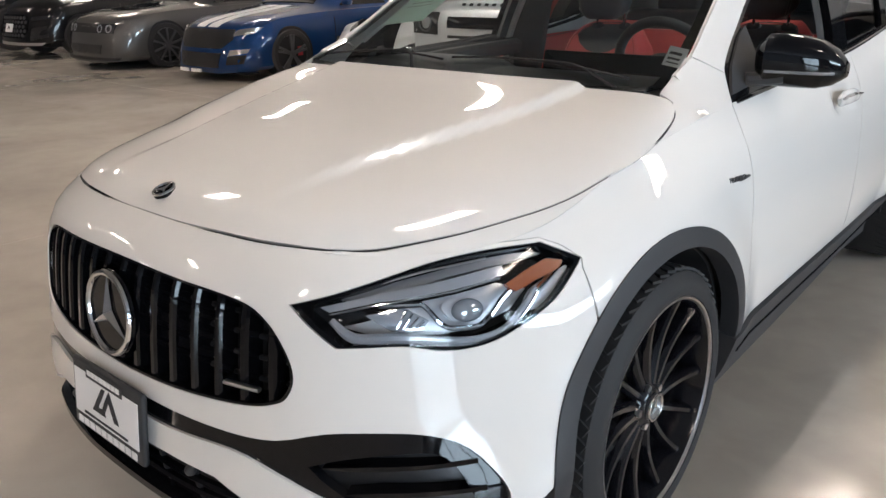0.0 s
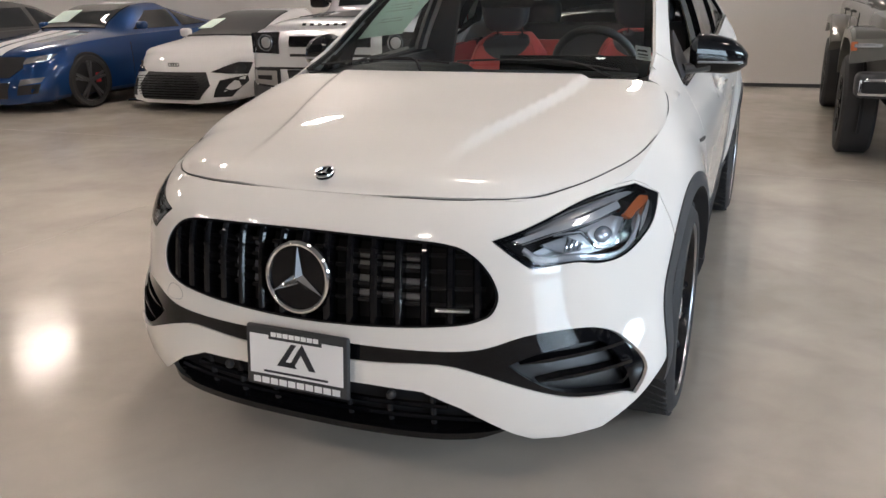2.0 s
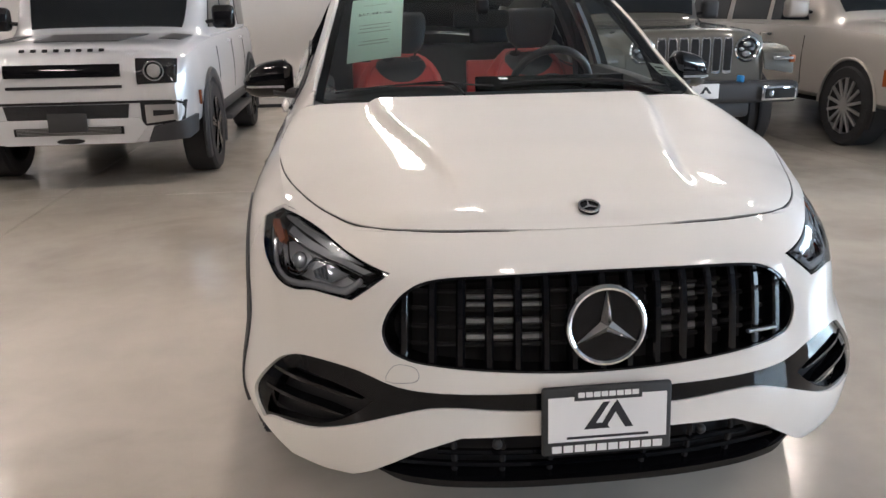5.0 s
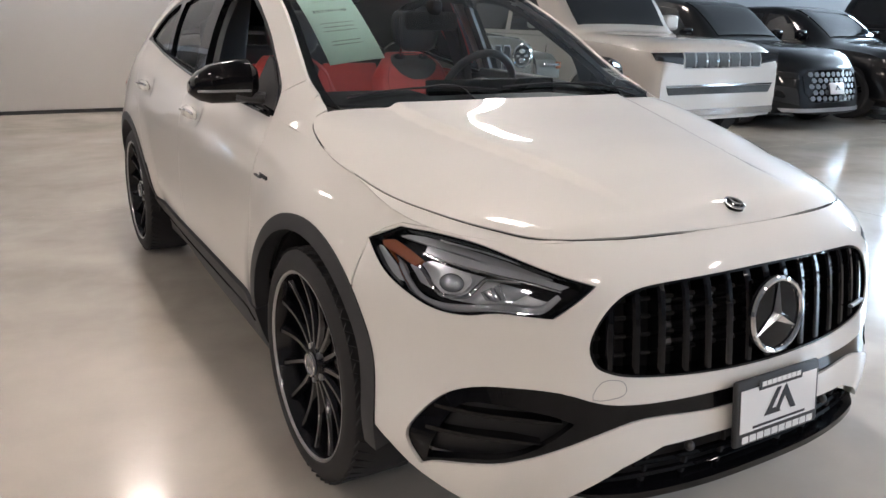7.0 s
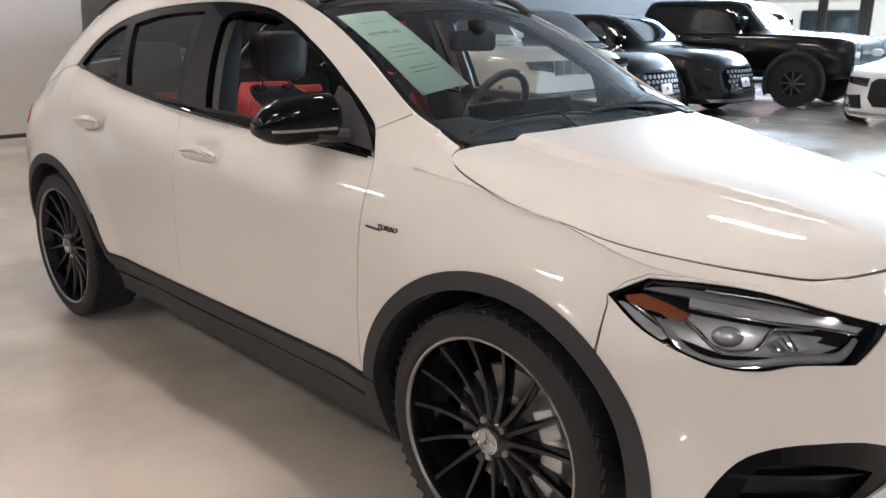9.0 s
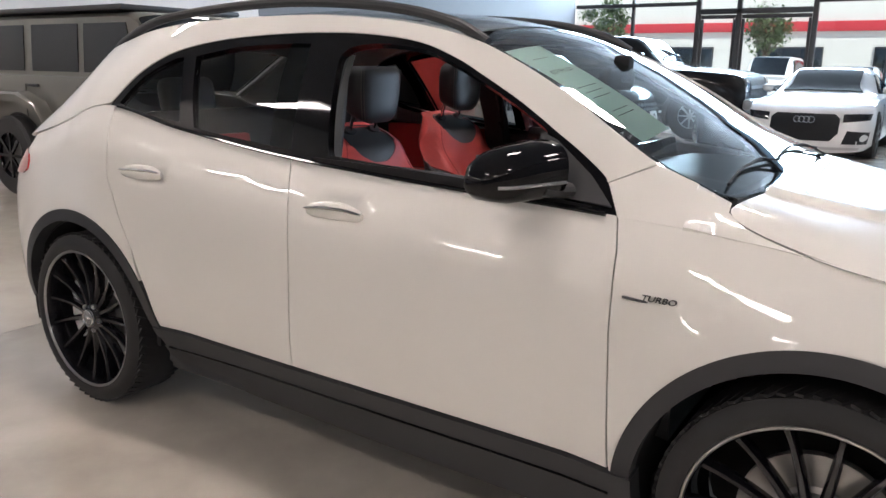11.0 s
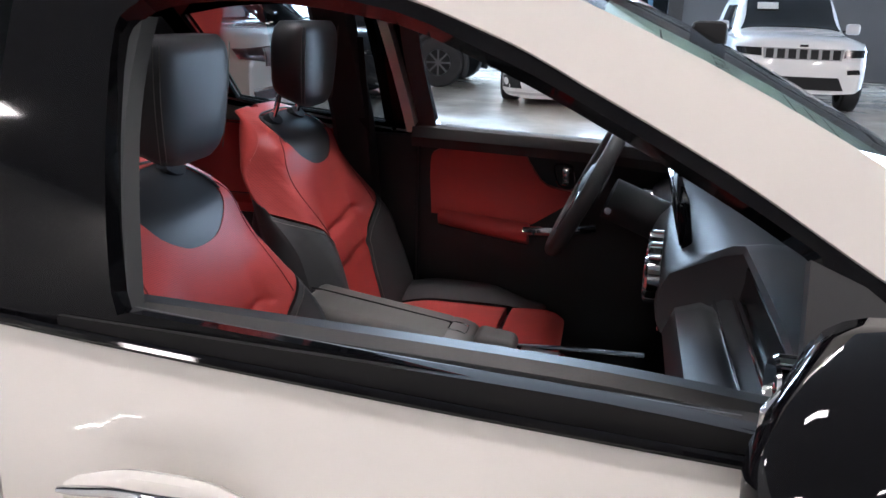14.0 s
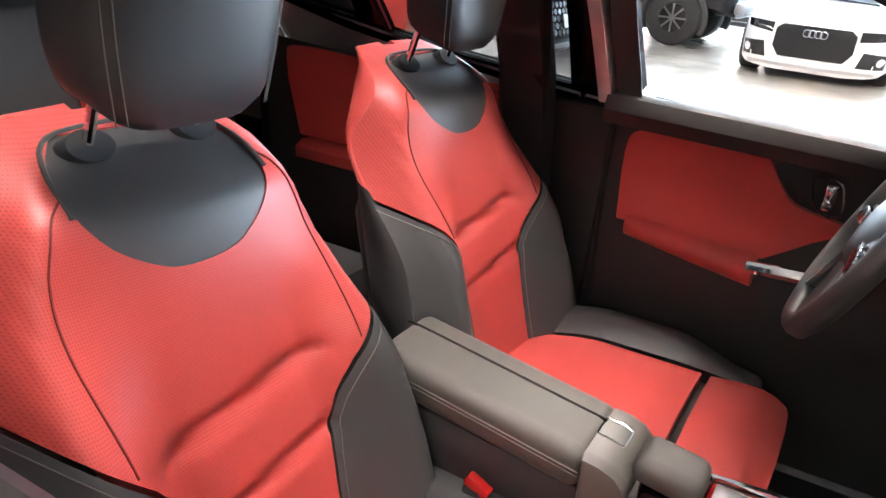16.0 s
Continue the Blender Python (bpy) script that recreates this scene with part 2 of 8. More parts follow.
def panel(name, patches, mat, parent, label="", side=1, step=.03, depth=.014, centre=(0, 1.3, .6), lift=0.0, face=None):
    """A sheet-metal panel cut out of form functions. patches: (outline, form, holes); outlines in the form's own two coordinates.
    The rims are folded inwards by depth. side=-1 mirrors it in x."""
    from mathutils.geometry import delaunay_2d_cdt
    verts, faces, norms = [], [], []
    flange_from = []
    for outline, form, holes in patches:
        loops = [densify(l, step * .8) for l in (outline, *holes)]
        pts, edges = [], []
        for l in loops:
            o = len(pts)
            pts += l
            edges += [(o + i, o + (i + 1) % len(l)) for i in range(len(l))]
        border = list(pts)
        xs, ys = [p[0] for p in loops[0]], [p[1] for p in loops[0]]
        nx, ny = int((max(xs) - min(xs)) / step) + 1, int((max(ys) - min(ys)) / step) + 1
        cells = {}
        for q in border:
            cells.setdefault((int(q[0] / step), int(q[1] / step)), []).append(q)
        for i in range(nx + 1):
            for j in range(ny + 1):
                p = Vector((min(xs) + i * step, min(ys) + j * step))
                ci, cj = int(p[0] / step), int(p[1] / step)
                close = [q for a in (-1, 0, 1) for b in (-1, 0, 1) for q in cells.get((ci + a, cj + b), ())]
                if inside(p, loops[0]) and not any(inside(p, h) for h in loops[1:]) and not any((q - p).length < step * .5 for q in close):
                    pts.append(p)
        v2, _, f2, _, _, _ = delaunay_2d_cdt(pts, edges, [], 0, 1e-6)
        kept = []
        for f in f2:
            m = (v2[f[0]] + v2[f[1]] + v2[f[2]]) / 3
            e1, e2 = v2[f[1]] - v2[f[0]], v2[f[2]] - v2[f[0]]
            if abs(e1[0] * e2[1] - e1[1] * e2[0]) < step * step * .004:
                continue
            if inside(m, loops[0]) and not any(inside(m, l) for l in loops[1:]):
                kept.append(f)
        f2 = kept
        base = len(verts)
        h = 2e-3
        c = Vector(centre)
        for p in v2:
            q = form(p[0], p[1])
            n = (form(p[0] + h, p[1]) - form(p[0] - h, p[1])).cross(form(p[0], p[1] + h) - form(p[0], p[1] - h))
            n.normalize()
            cc = Vector((0, min(max(q.y, .2), 2.6), c.z))
            if n.dot(Vector(face) if face else q - cc) < 0:
                n = -n
            q = q + n * lift
            verts.append(Vector((q.x * side, q.y, q.z)))
            norms.append(Vector((n.x * side, n.y, n.z)))
        for f in f2:
            a, b, d = (base + i for i in f[:3])
            idx = [base + i for i in f]
            fn = (verts[b] - verts[a]).cross(verts[d] - verts[a])
            if fn.dot(norms[a]) < 0:
                idx.reverse()
            faces.append(idx)
    # folded rims
    count = {}
    for f in faces:
        for i, a in enumerate(f):
            b = f[(i + 1) % len(f)]
            count[(a, b)] = count.get((a, b), 0) + 1
    rim = [(a, b) for (a, b) in count if (b, a) not in count]
    top = len(faces)
    twin = {}
    for a, b in rim:
        for k in (a, b):
            if k not in twin:
                twin[k] = len(verts)
                verts.append(verts[k] - norms[k] * depth)
                norms.append(norms[k])
    for a, b in rim:
        faces.append([b, a, twin[a], twin[b]])
    me = bpy.data.meshes.new(name)
    me.from_pydata(verts, [], faces)
    me.materials.append(mat)
    me.shade_smooth()
    loops = []
    for k, f in enumerate(me.polygons):
        for v in f.vertices:
            loops.append(tuple(norms[v]) if k < top else tuple(f.normal))
    me.normals_split_custom_set(loops)
    ob = new(name, me)
    if parent is not None:
        ob.parent = parent
    if label:
        tagged(ob, label)
    return ob


def slab(name, x0, x1, y0, y1, z0, z1, mat, kind="structure", label="", bevel=0):
    bm = bmesh.new()
    rbox(bm, (x1 - x0, y1 - y0, z1 - z0), pose((x0 + x1) / 2, (y0 + y1) / 2, (z0 + z1) / 2), bevel)
    return tagged(part(name, bm, mat), label, kind=kind)


CONCRETE = material("polished_concrete", (.36, .34, .31), .10, spec=.6)


def concrete_clouds(m):
    """Trowelled clouds at three sizes and sealed patches of uneven gloss."""
    t = m.node_tree
    co = t.nodes.new("ShaderNodeTexCoord")
    last = None
    for scale, detail, weight, twist in ((.28, 3, .55, .5), (.95, 4, .33, 1.0), (5.5, 4, .12, .4)):
        n = t.nodes.new("ShaderNodeTexNoise")
        n.inputs["Scale"].default_value, n.inputs["Detail"].default_value = scale, detail
        n.inputs["Distortion"].default_value = twist
        t.links.new(co.outputs["Object"], n.inputs["Vector"])
        k = t.nodes.new("ShaderNodeMath")
        k.operation = "MULTIPLY_ADD"
        k.inputs[1].default_value = weight
        k.inputs[2].default_value = 0
        t.links.new(n.outputs["Fac"], k.inputs[0])
        if last:
            t.links.new(last, k.inputs[2])
        last = k.outputs[0]
    r = t.nodes.new("ShaderNodeValToRGB")
    e = r.color_ramp.elements
    e[0].position, e[0].color = .36, (.37, .338, .292, 1)
    e[1].position, e[1].color = .63, (.63, .582, .51, 1)
    mid = e.new(.49)
    mid.color = (.51, .468, .408, 1)
    t.links.new(last, r.inputs[0])
    t.links.new(r.outputs[0], bsdf(m).inputs["Base Color"])


concrete_clouds(CONCRETE)
mottle(CONCRETE, 1.3, .085, .20, 6, "Roughness")
relief(CONCRETE, 2.2, .05, .02)
DARKWALL = relief(material("dark_grey_wall", (.13, .13, .135), .7), 60, .15, .002)
CEILING = material("dark_ceiling", (.30, .30, .305), .8)
for k, (x0, x1) in enumerate(((-30, -16.9), (-16.894, -9.9), (-9.894, -2.903), (-2.897, 4.1), (4.106, 11.1), (11.106, 19.6))):
    for y0, y1 in ((-16, -10.15), (-10.144, -3.15), (-3.144, 3.847), (3.853, 10.2)):
        slab("floor", x0, x1, y0, y1, -.2, 0, CONCRETE, label="polished grey concrete floor slab")
slab("floor_base", -30, 19.6, -16, 10.2, -.4, -.19, material("joint_dark", (.05, .05, .05), .9), label="dark joint filler under the floor")
slab("wall_west", -30.2, -30, -16, 10.2, 0, 6, DARKWALL, label="dark grey painted wall")
slab("wall_south", -30, 19.6, -16.2, -16, 0, 6, DARKWALL, label="dark grey painted wall")
# east wall, with a gap left for the added corner window out of view
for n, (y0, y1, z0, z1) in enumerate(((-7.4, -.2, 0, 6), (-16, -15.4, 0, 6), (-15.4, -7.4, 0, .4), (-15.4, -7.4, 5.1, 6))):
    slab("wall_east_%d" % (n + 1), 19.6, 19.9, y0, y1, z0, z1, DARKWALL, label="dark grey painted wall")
slab("ceiling", -30, 19.9, -16.2, 10.2, 6, 6.2, CEILING, label="grey painted ceiling")
LED = glow("led_panel", (1, .855, .76), 66)
for i in range(5):
    for j in range(4):
        x, y = -19.7 + 6.5 * i, -13.6 + 7.4 * j
        ob = thing("ceiling_light", "white led panel light under the ceiling", "ceiling light", (x, y, 5.9), group="ceiling lights")
        box_part("housing", (.52, 1.32, .06), (0, 0, .07), DARKGREY, ob)
        box_part("diffuser", (.45, 1.25, .02), (0, 0, .03), LED, ob, .004)


# ---- body form of the white car: y runs from nose to tail, x to both sides ----
def lerp_table(v, table):
    """Smooth monotone interpolation through (position, value) pairs."""
    xs = [p[0] for p in table]
    ys = [p[1] for p in table]
    if v <= xs[0]:
        return ys[0]
    if v >= xs[-1]:
        return ys[-1]
    k = 0
    while xs[k + 1] < v:
        k += 1
    h = xs[k + 1] - xs[k]

    def slope(i):
        if i == 0 or i == len(xs) - 1:
            j = min(i, len(xs) - 2)
            return (ys[j + 1] - ys[j]) / (xs[j + 1] - xs[j])
        a = (ys[i] - ys[i - 1]) / (xs[i] - xs[i - 1])
        b = (ys[i + 1] - ys[i]) / (xs[i + 1] - xs[i])
        if a * b <= 0:
            return 0.0
        return 2 * a * b / (a + b)
    s = (v - xs[k]) / h
    a, b = slope(k), slope(k + 1)
    return (ys[k] * (2 * s**3 - 3 * s**2 + 1) + h * a * (s**3 - 2 * s**2 + s)
            + ys[k + 1] * (3 * s**2 - 2 * s**3) + h * b * (s**3 - s**2))


# plan of the waist, from the middle of the nose round to the middle of the tail
PLAN = [(0, -.885), (.26, -.872), (.50, -.815), (.66, -.715), (.785, -.56), (.862, -.36), (.893, -.08), (.899, .4),
        (.893, 1.0), (.890, 1.6), (.889, 2.2), (.890, 2.75), (.868, 3.1), (.79, 3.36), (.62, 3.49), (.32, 3.54), (0, 3.55)]


def plan_spline(n=400):
    pts = PLAN
    ext = [(-pts[1][0], pts[1][1])] + pts + [(-pts[-2][0], pts[-2][1])]
    out = []
    for i in range(1, len(ext) - 2):
        p0, p1, p2, p3 = ext[i - 1:i + 3]
        for j in range(24):
            s = j / 24
            out.append(tuple(.5 * (2 * p1[k] + (p2[k] - p0[k]) * s + (2 * p0[k] - 5 * p1[k] + 4 * p2[k] - p3[k]) * s * s
                                   + (3 * p1[k] - p0[k] - 3 * p2[k] + p3[k]) * s**3) for k in (0, 1)))
    out.append(pts[-1])
    run = [0.0]
    for a, b in zip(out, out[1:]):
        run.append(run[-1] + math.hypot(b[0] - a[0], b[1] - a[1]))
    return out, run


PLAN_PTS, PLAN_RUN = plan_spline()
PLAN_LEN = PLAN_RUN[-1]


def plan_at(u):
    """Point and outward normal of the plan at the arc length u."""
    u = min(max(u, 0.0), PLAN_LEN - 1e-6)
    lo, hi = 0, len(PLAN_RUN) - 1
    while hi - lo > 1:
        mid = (lo + hi) // 2
        if PLAN_RUN[mid] <= u:
            lo = mid
        else:
            hi = mid

    def tang(i):
        a, b = PLAN_PTS[max(i - 2, 0)], PLAN_PTS[min(i + 2, len(PLAN_PTS) - 1)]
        d = math.hypot(b[0] - a[0], b[1] - a[1])
        return (b[0] - a[0]) / d, (b[1] - a[1]) / d
    s = (u - PLAN_RUN[lo]) / (PLAN_RUN[hi] - PLAN_RUN[lo])
    p = [PLAN_PTS[lo][k] * (1 - s) + PLAN_PTS[hi][k] * s for k in (0, 1)]
    ta, tb = tang(lo), tang(hi)
    tx, ty = ta[0] * (1 - s) + tb[0] * s, ta[1] * (1 - s) + tb[1] * s
    d = math.hypot(tx, ty)
    return p[0], p[1], ty / d, -tx / d


def u_of_y(y):
    lo, hi = 0, len(PLAN_PTS) - 1
    while hi - lo > 1:
        mid = (lo + hi) // 2
        if PLAN_PTS[mid][1] <= y:
            lo = mid
        else:
            hi = mid
    s = (y - PLAN_PTS[lo][1]) / (PLAN_PTS[hi][1] - PLAN_PTS[lo][1] + 1e-9)
    return PLAN_RUN[lo] * (1 - s) + PLAN_RUN[hi] * s


TOPLINE = [(-.885, .872), (-.8, .868), (-.7, .864), (-.56, .866), (-.38, .884), (-.1, .958), (.2, 1.008), (.53, 1.03), (1.1, 1.055), (1.65, 1.09),
           (2.2, 1.155), (2.6, 1.222), (2.72, 1.208), (2.9, 1.148), (3.1, 1.098), (3.3, 1.062), (3.55, 1.0)]
PROF_FRONT = [(-.68, -.02), (-.6, .02), (-.5, .034), (-.365, .018), (-.21, 0), (-.125, -.016), (-.075, -.038), (-.035, -.072), (0, -.115)]
PROF_SIDE = [(-.9, -.10), (-.8, -.05), (-.7, -.018), (-.55, .002), (-.43, .006), (-.28, 0), (-.18, -.014), (-.1, -.042), (-.06, -.066), (0, -.105)]


def smooth(a, b, v):
    s = min(max((v - a) / (b - a), 0), 1)
    return s * s * (3 - 2 * s)


def topline(u):
    return lerp_table(plan_at(u)[1], TOPLINE)


def skin(u, z):
    """The painted lower body: arc length u along the plan, height z."""
    x, y, nx, ny = plan_at(u)
    t = min(z - lerp_table(y, TOPLINE), 0)
    w = smooth(.55, 1.25, u)
    off = lerp_table(t, PROF_FRONT) * (1 - w) + lerp_table(t, PROF_SIDE) * w
    # squarer lower corners of the front bumper
    off += .055 * math.exp(-((u - .93) / .2)**2) * smooth(.62, .36, z)
    # flared wheel arches
    for c in (0, 2.729):
        r = math.hypot(y - c, z - .36)
        off += .022 * smooth(.62, .42, r) * smooth(.2, .45, z)
    # hollows behind the door handles
    for uc, zc in ((2.86, .944), (3.765, .992)):
        off -= .022 * math.exp(-((u - uc) / .092)**4 - ((z - zc) / .036)**4)
    return Vector((x + nx * off, y + ny * off, z))


NOSE_EDGE = [(0, -.772), (.116, -.771), (.226, -.763), (.335, -.745), (.438, -.718), (.523, -.679), (.599, -.62), (.665, -.546)]
NOSE_Z = [(0, .870), (.226, .870), (.335, .869), (.438, .867), (.523, .865), (.599, .8625), (.665, .864)]
CROWN = [(-.80, .862), (-.768, .874), (-.728, .911), (-.66, .934), (-.5, .962), (-.2, 1.008), (.1, 1.052), (.3, 1.092)]


def edge_at(y):
    """Half width and height of the top line at y."""
    u = u_of_y(max(y, -.88))
    for _ in range(6):
        p = skin(u, topline(u))
        u += (y - p.y) * .8
        u = max(u, 0)
    return max(p.x, .02), p.z


EDGES = [edge_at(-.768 + i * (1.2 / 120)) for i in range(121)]


def bonnet(x, y):
    """Bonnet and inner wings: height over (x, y)."""
    f = min(max((y + .768) / 1.2 * 120, 0), 119.999)
    k, s = int(f), f - int(f)
    xb = EDGES[k][0] * (1 - s) + EDGES[k + 1][0] * s
    zb = EDGES[k][1] * (1 - s) + EDGES[k + 1][1] * s
    zc = lerp_table(y, CROWN)
    q = min(abs(x) / xb, 1.02)
    w = smooth(-.15, .2, y)
    z = zc - (zc - zb) * ((.42 - .24 * w) * q * q + (.58 + .24 * w) * q**(7 + 9 * w))
    c = .30 + .19 * smooth(-.7, .3, y)
    z += .017 * smooth(c + .024, c - .020, abs(x)) * smooth(-.74, -.30, y)
    # the leading edge comes down to the nose
    if y < -.55 and abs(x) < .66:
        d = y - lerp_table(abs(x), NOSE_EDGE)
        cap = lerp_table(abs(x), NOSE_Z) + .001 + .95 * max(d, 0)
        k = .012
        g = max(k - abs(z - cap), 0) / k
        z = min(z, cap) - g * g * k * .25
    return Vector((x, y, z))


# greenhouse
ROOF_EDGE_X = [(.25, .710), (.46, .697), (.6, .672), (1.05, .605), (1.7, .585), (2.5, .565), (3.1, .53), (3.4, .50)]
ROOF_EDGE_Z = [(.25, 1.072), (.30, 1.089), (.46, 1.145), (.585, 1.214), (.697, 1.283), (.812, 1.346), (.934, 1.404), (1.063, 1.456), (1.14, 1.477), (1.4, 1.52), (1.8, 1.543), (2.3, 1.532), (2.6, 1.505), (2.8, 1.463), (2.92, 1.43), (3.02, 1.375), (3.2, 1.262), (3.4, 1.14)]


def glasshouse(y, z):
    """Side of the cabin over (y, z): from the top line in to the roof edge."""
    u = u_of_y(y)
    b = skin(u, topline(u))
    xr, zr = lerp_table(y, ROOF_EDGE_X), lerp_table(y, ROOF_EDGE_Z)
    zz = max(zr, b.z + .02)
    s = (z - b.z) / (zz - b.z) if zr > b.z + .03 else 0
    s = min(max(s, -.3), 1.15)
    return Vector((b.x + (xr - b.x) * s + .022 * 4 * s * (1 - s) * smooth(.5, 1.2, y), y, z))


def roof(x, y):
    """Windscreen, roof and tailgate glass: height over (x, y)."""
    xr, zr = lerp_table(y, ROOF_EDGE_X), lerp_table(y, ROOF_EDGE_Z)
    crown = lerp_table(y, [(.25, .012), (.30, .022), (.46, .055), (.585, .056), (.70, .048), (.812, .044), (.934, .042), (1.06, .046), (1.3, .047)])
    q = abs(x) / xr
    return Vector((x, y, zr + crown * (1 - q**2.2) if q < 1 else zr - (q - 1) * .1))


# ---- the white car ----
car = thing("white_suv", "white compact sport suv with red leather seats, on polished concrete", "car")


def skin2(u, z):
    p = skin(abs(u), z)
    return Vector((p.x if u >= 0 else -p.x, p.y, p.z))


def skin_lift(u, z, d=0.0):
    """A point of the skin moved outwards by d."""
    h = 2e-3
    s = 1 if u >= 0 else -1
    a = abs(u)
    q = skin(a, z)
    n = (skin(a + h, z) - skin(max(a - h, 0), z)).cross(skin(a, z + h) - skin(a, z - h))
    n.normalize()
    if n.dot(q - Vector((0, min(max(q.y, .2), 2.6), .6))) < 0:
        n = -n
    q = q + n * d
    return Vector((q.x * s, q.y, q.z))


def mirror_loop(half):
    """A symmetric closed outline from its right half, which runs from the middle to the middle."""
    return list(half) + [(-u, z) for u, z in reversed(half) if u > 1e-6]


def top_run(u0, u1, n=14, drop=.002):
    return [(u0 + (u1 - u0) * i / n, topline(u0 + (u1 - u0) * i / n) - drop) for i in range(n + 1)]


def arch_run(cy, r, a0, a1, n=20):
    return [(u_of_y(cy + r * math.cos(radians(a0 + (a1 - a0) * i / n))), .356 + r * math.sin(radians(a0 + (a1 - a0) * i / n))) for i in range(n + 1)]


LAMP = [(.521, .783), (.66, .816), (.81, .846), (.96, .857), (1.09, .856), (1.172, .818), (1.08, .757), (.975, .716), (.90, .699), (.82, .700),
        (.745, .714), (.62, .712), (.57, .747)]
LAMP_LOOP = smooth_loop(LAMP, 4, (0, 4, 5, 11))
GRILLE = [(0, .790), (.242, .786), (.40, .776), (.47, .750), (.515, .700), (.533, .648), (.518, .605), (.485, .585), (.42, .570), (.242, .556), (0, .547)]
GRILLE_LOOP = smooth_loop(mirror_loop(GRILLE), 4)
STRIP = [(0, .504), (.20, .503), (.38, .503), (.49, .512), (.595, .542), (.70, .547), (.79, .538), (.86, .508), (.912, .448), (.925, .40), (.888, .338),
         (.845, .354), (.734, .361), (.66, .380), (.58, .410), (.48, .446), (.38, .466), (.20, .459), (0, .457)]
STRIP_LOOP = smooth_loop(mirror_loop(STRIP), 3, (10, 26))
INTAKE = [(0, .400), (.20, .399), (.34, .393), (.44, .352), (.568, .272), (.62, .248)]

# front bumper: nose, corners and chin in one moulding
rear_edge = arch_run(0, .457, 205, 132, 12)
bump = [(u, z) for u, z in INTAKE] + [(.70, .243), (.80, .258), (.90, .322), (.965, .372)]
bump += [(u, z) for u, z in rear_edge if z > .385]
bump += [(1.165, .800)]
bump_half = bump
head = [p for p in LAMP_LOOP]
# the wing meets the bumper at the lamp's outer point and at its upper edge
seam_top = [(.93, topline(.93) - .002)]
bump_outline = bump_half + [(1.172, .8165)] + [(1.136, .845), (1.089, .8635), (.96, .8655)] + seam_top + list(reversed(top_run(0, .915)))[0:]
bumper_hole_lamp = [tuple(Vector((.86, .775)) + (Vector(p) - Vector((.86, .775))) * 1.012) for p in LAMP_LOOP]
mirrored = [(-u, z) for u, z in reversed(bump_outline)]
full = bump_outline[1:] + mirrored[1:-1]
full = [p for i, p in enumerate(full) if i == 0 or (Vector(p) - Vector(full[i - 1])).length > 1e-4]
panel("front_bumper", [(full, skin2, [GRILLE_LOOP, STRIP_LOOP, [(u * .999, min(z, .8585)) for u, z in bumper_hole_lamp],
                                      [(-u * .999, min(z, .8585)) for u, z in bumper_hole_lamp]])], WHITE, car, "white painted front bumper", step=.028, depth=.03)

# bonnet
BON = [(0, -.769), (.14, -.767), (.28, -.7525), (.40, -.7265), (.50, -.688), (.575, -.630), (.636, -.548), (.688, -.445), (.735, -.325), (.775, -.2), (.796, -.05), (.793, .09), (.772, .215), (.735, .27), (.66, .262), (.40, .235), (0, .225)]
bon_loop = [tuple(p) for p in smooth_loop(BON + [(-x, y) for x, y in reversed(BON[1:-1])], 3)]
panel("bonnet", [(bon_loop, bonnet, [])], WHITE, car, "white bonnet with two raised creases", step=.016, depth=.02)
for side in (1, -1):
    # thin black tube added to draw the dark shut line round the bonnet
    seal = [(x + .002, y + (.001 if x > .4 else -.002)) for x, y in BON[0:14]]
    ps = [bonnet(x, y) + Vector((0, -.001 if x < .5 else 0, -.0022)) for x, y, _ in catmull([(x, y, 0) for x, y in seal], 8)]
    part("bonnet_seal", tube([Vector((side * p.x, p.y, p.z)) for p in ps], .0014, 6), MATTBLACK, car, "black tube drawn as the dark gap along the bonnet edge", True)


def wing(side):
    edge = [(.932, topline(.932) - .002), (.963, .867), (1.091, .865), (1.139, .8455), (1.1745, .817), (1.168, .800)]
    low = [p for p in arch_run(0, .457, 131, -8, 30)]
    gap = [(1.938, .30), (1.937, .42), (1.950, .6), (1.963, .75), (1.966, .85), (1.975, .95), (1.998, 1.027)]
    outline = edge + low + gap[1:] + list(reversed(top_run(.935, 1.985)))
    # strip between the bonnet's edge and the top line
    inner = [(.504, -.690), (.579, -.633), (.640, -.551), (.692, -.447), (.739, -.326), (.779, -.2), (.800, -.05), (.797, .09), (.775, .216), (.739, .272)]
    outer = []
    for i in range(30):
        u = .56 + (u_of_y(.363) - .56) * i / 29
        p = skin(u, topline(u) - .002)
        outer.append((p.x + .004, p.y - .003))
    inner = [(p[0], p[1]) for p in catmull([(x, y, 0) for x, y in inner], 5)]
    strip = inner + [(.701, .277), (.698, .30), (.6965, .33), (.695, .3605)] + list(reversed(outer))

    def over(x, y):
        p = bonnet(x, y)
        if y > .22:
            return p.lerp(roof_side(x, y), smooth(.22, .36, y))
        return p
    top_c = [(.36 + (.525 - .36) * i / 5, lerp_table(.36 + (.525 - .36) * i / 5, TOPLINE) - .004) for i in range(6)]
    top_c += [(.5715, 1.1003), (.4645, 1.1480)] + [(.4645 - (.4645 - .36) * i / 5, lerp_table(.4645 - (.4645 - .36) * i / 5, ROOF_EDGE_Z) + .004) for i in range(1, 6)]
    panel("front_wing", [(outline, skin, []), (strip, over, []), (top_c, glasshouse, [])], WHITE, car, "white front wing", side=side, step=.03)


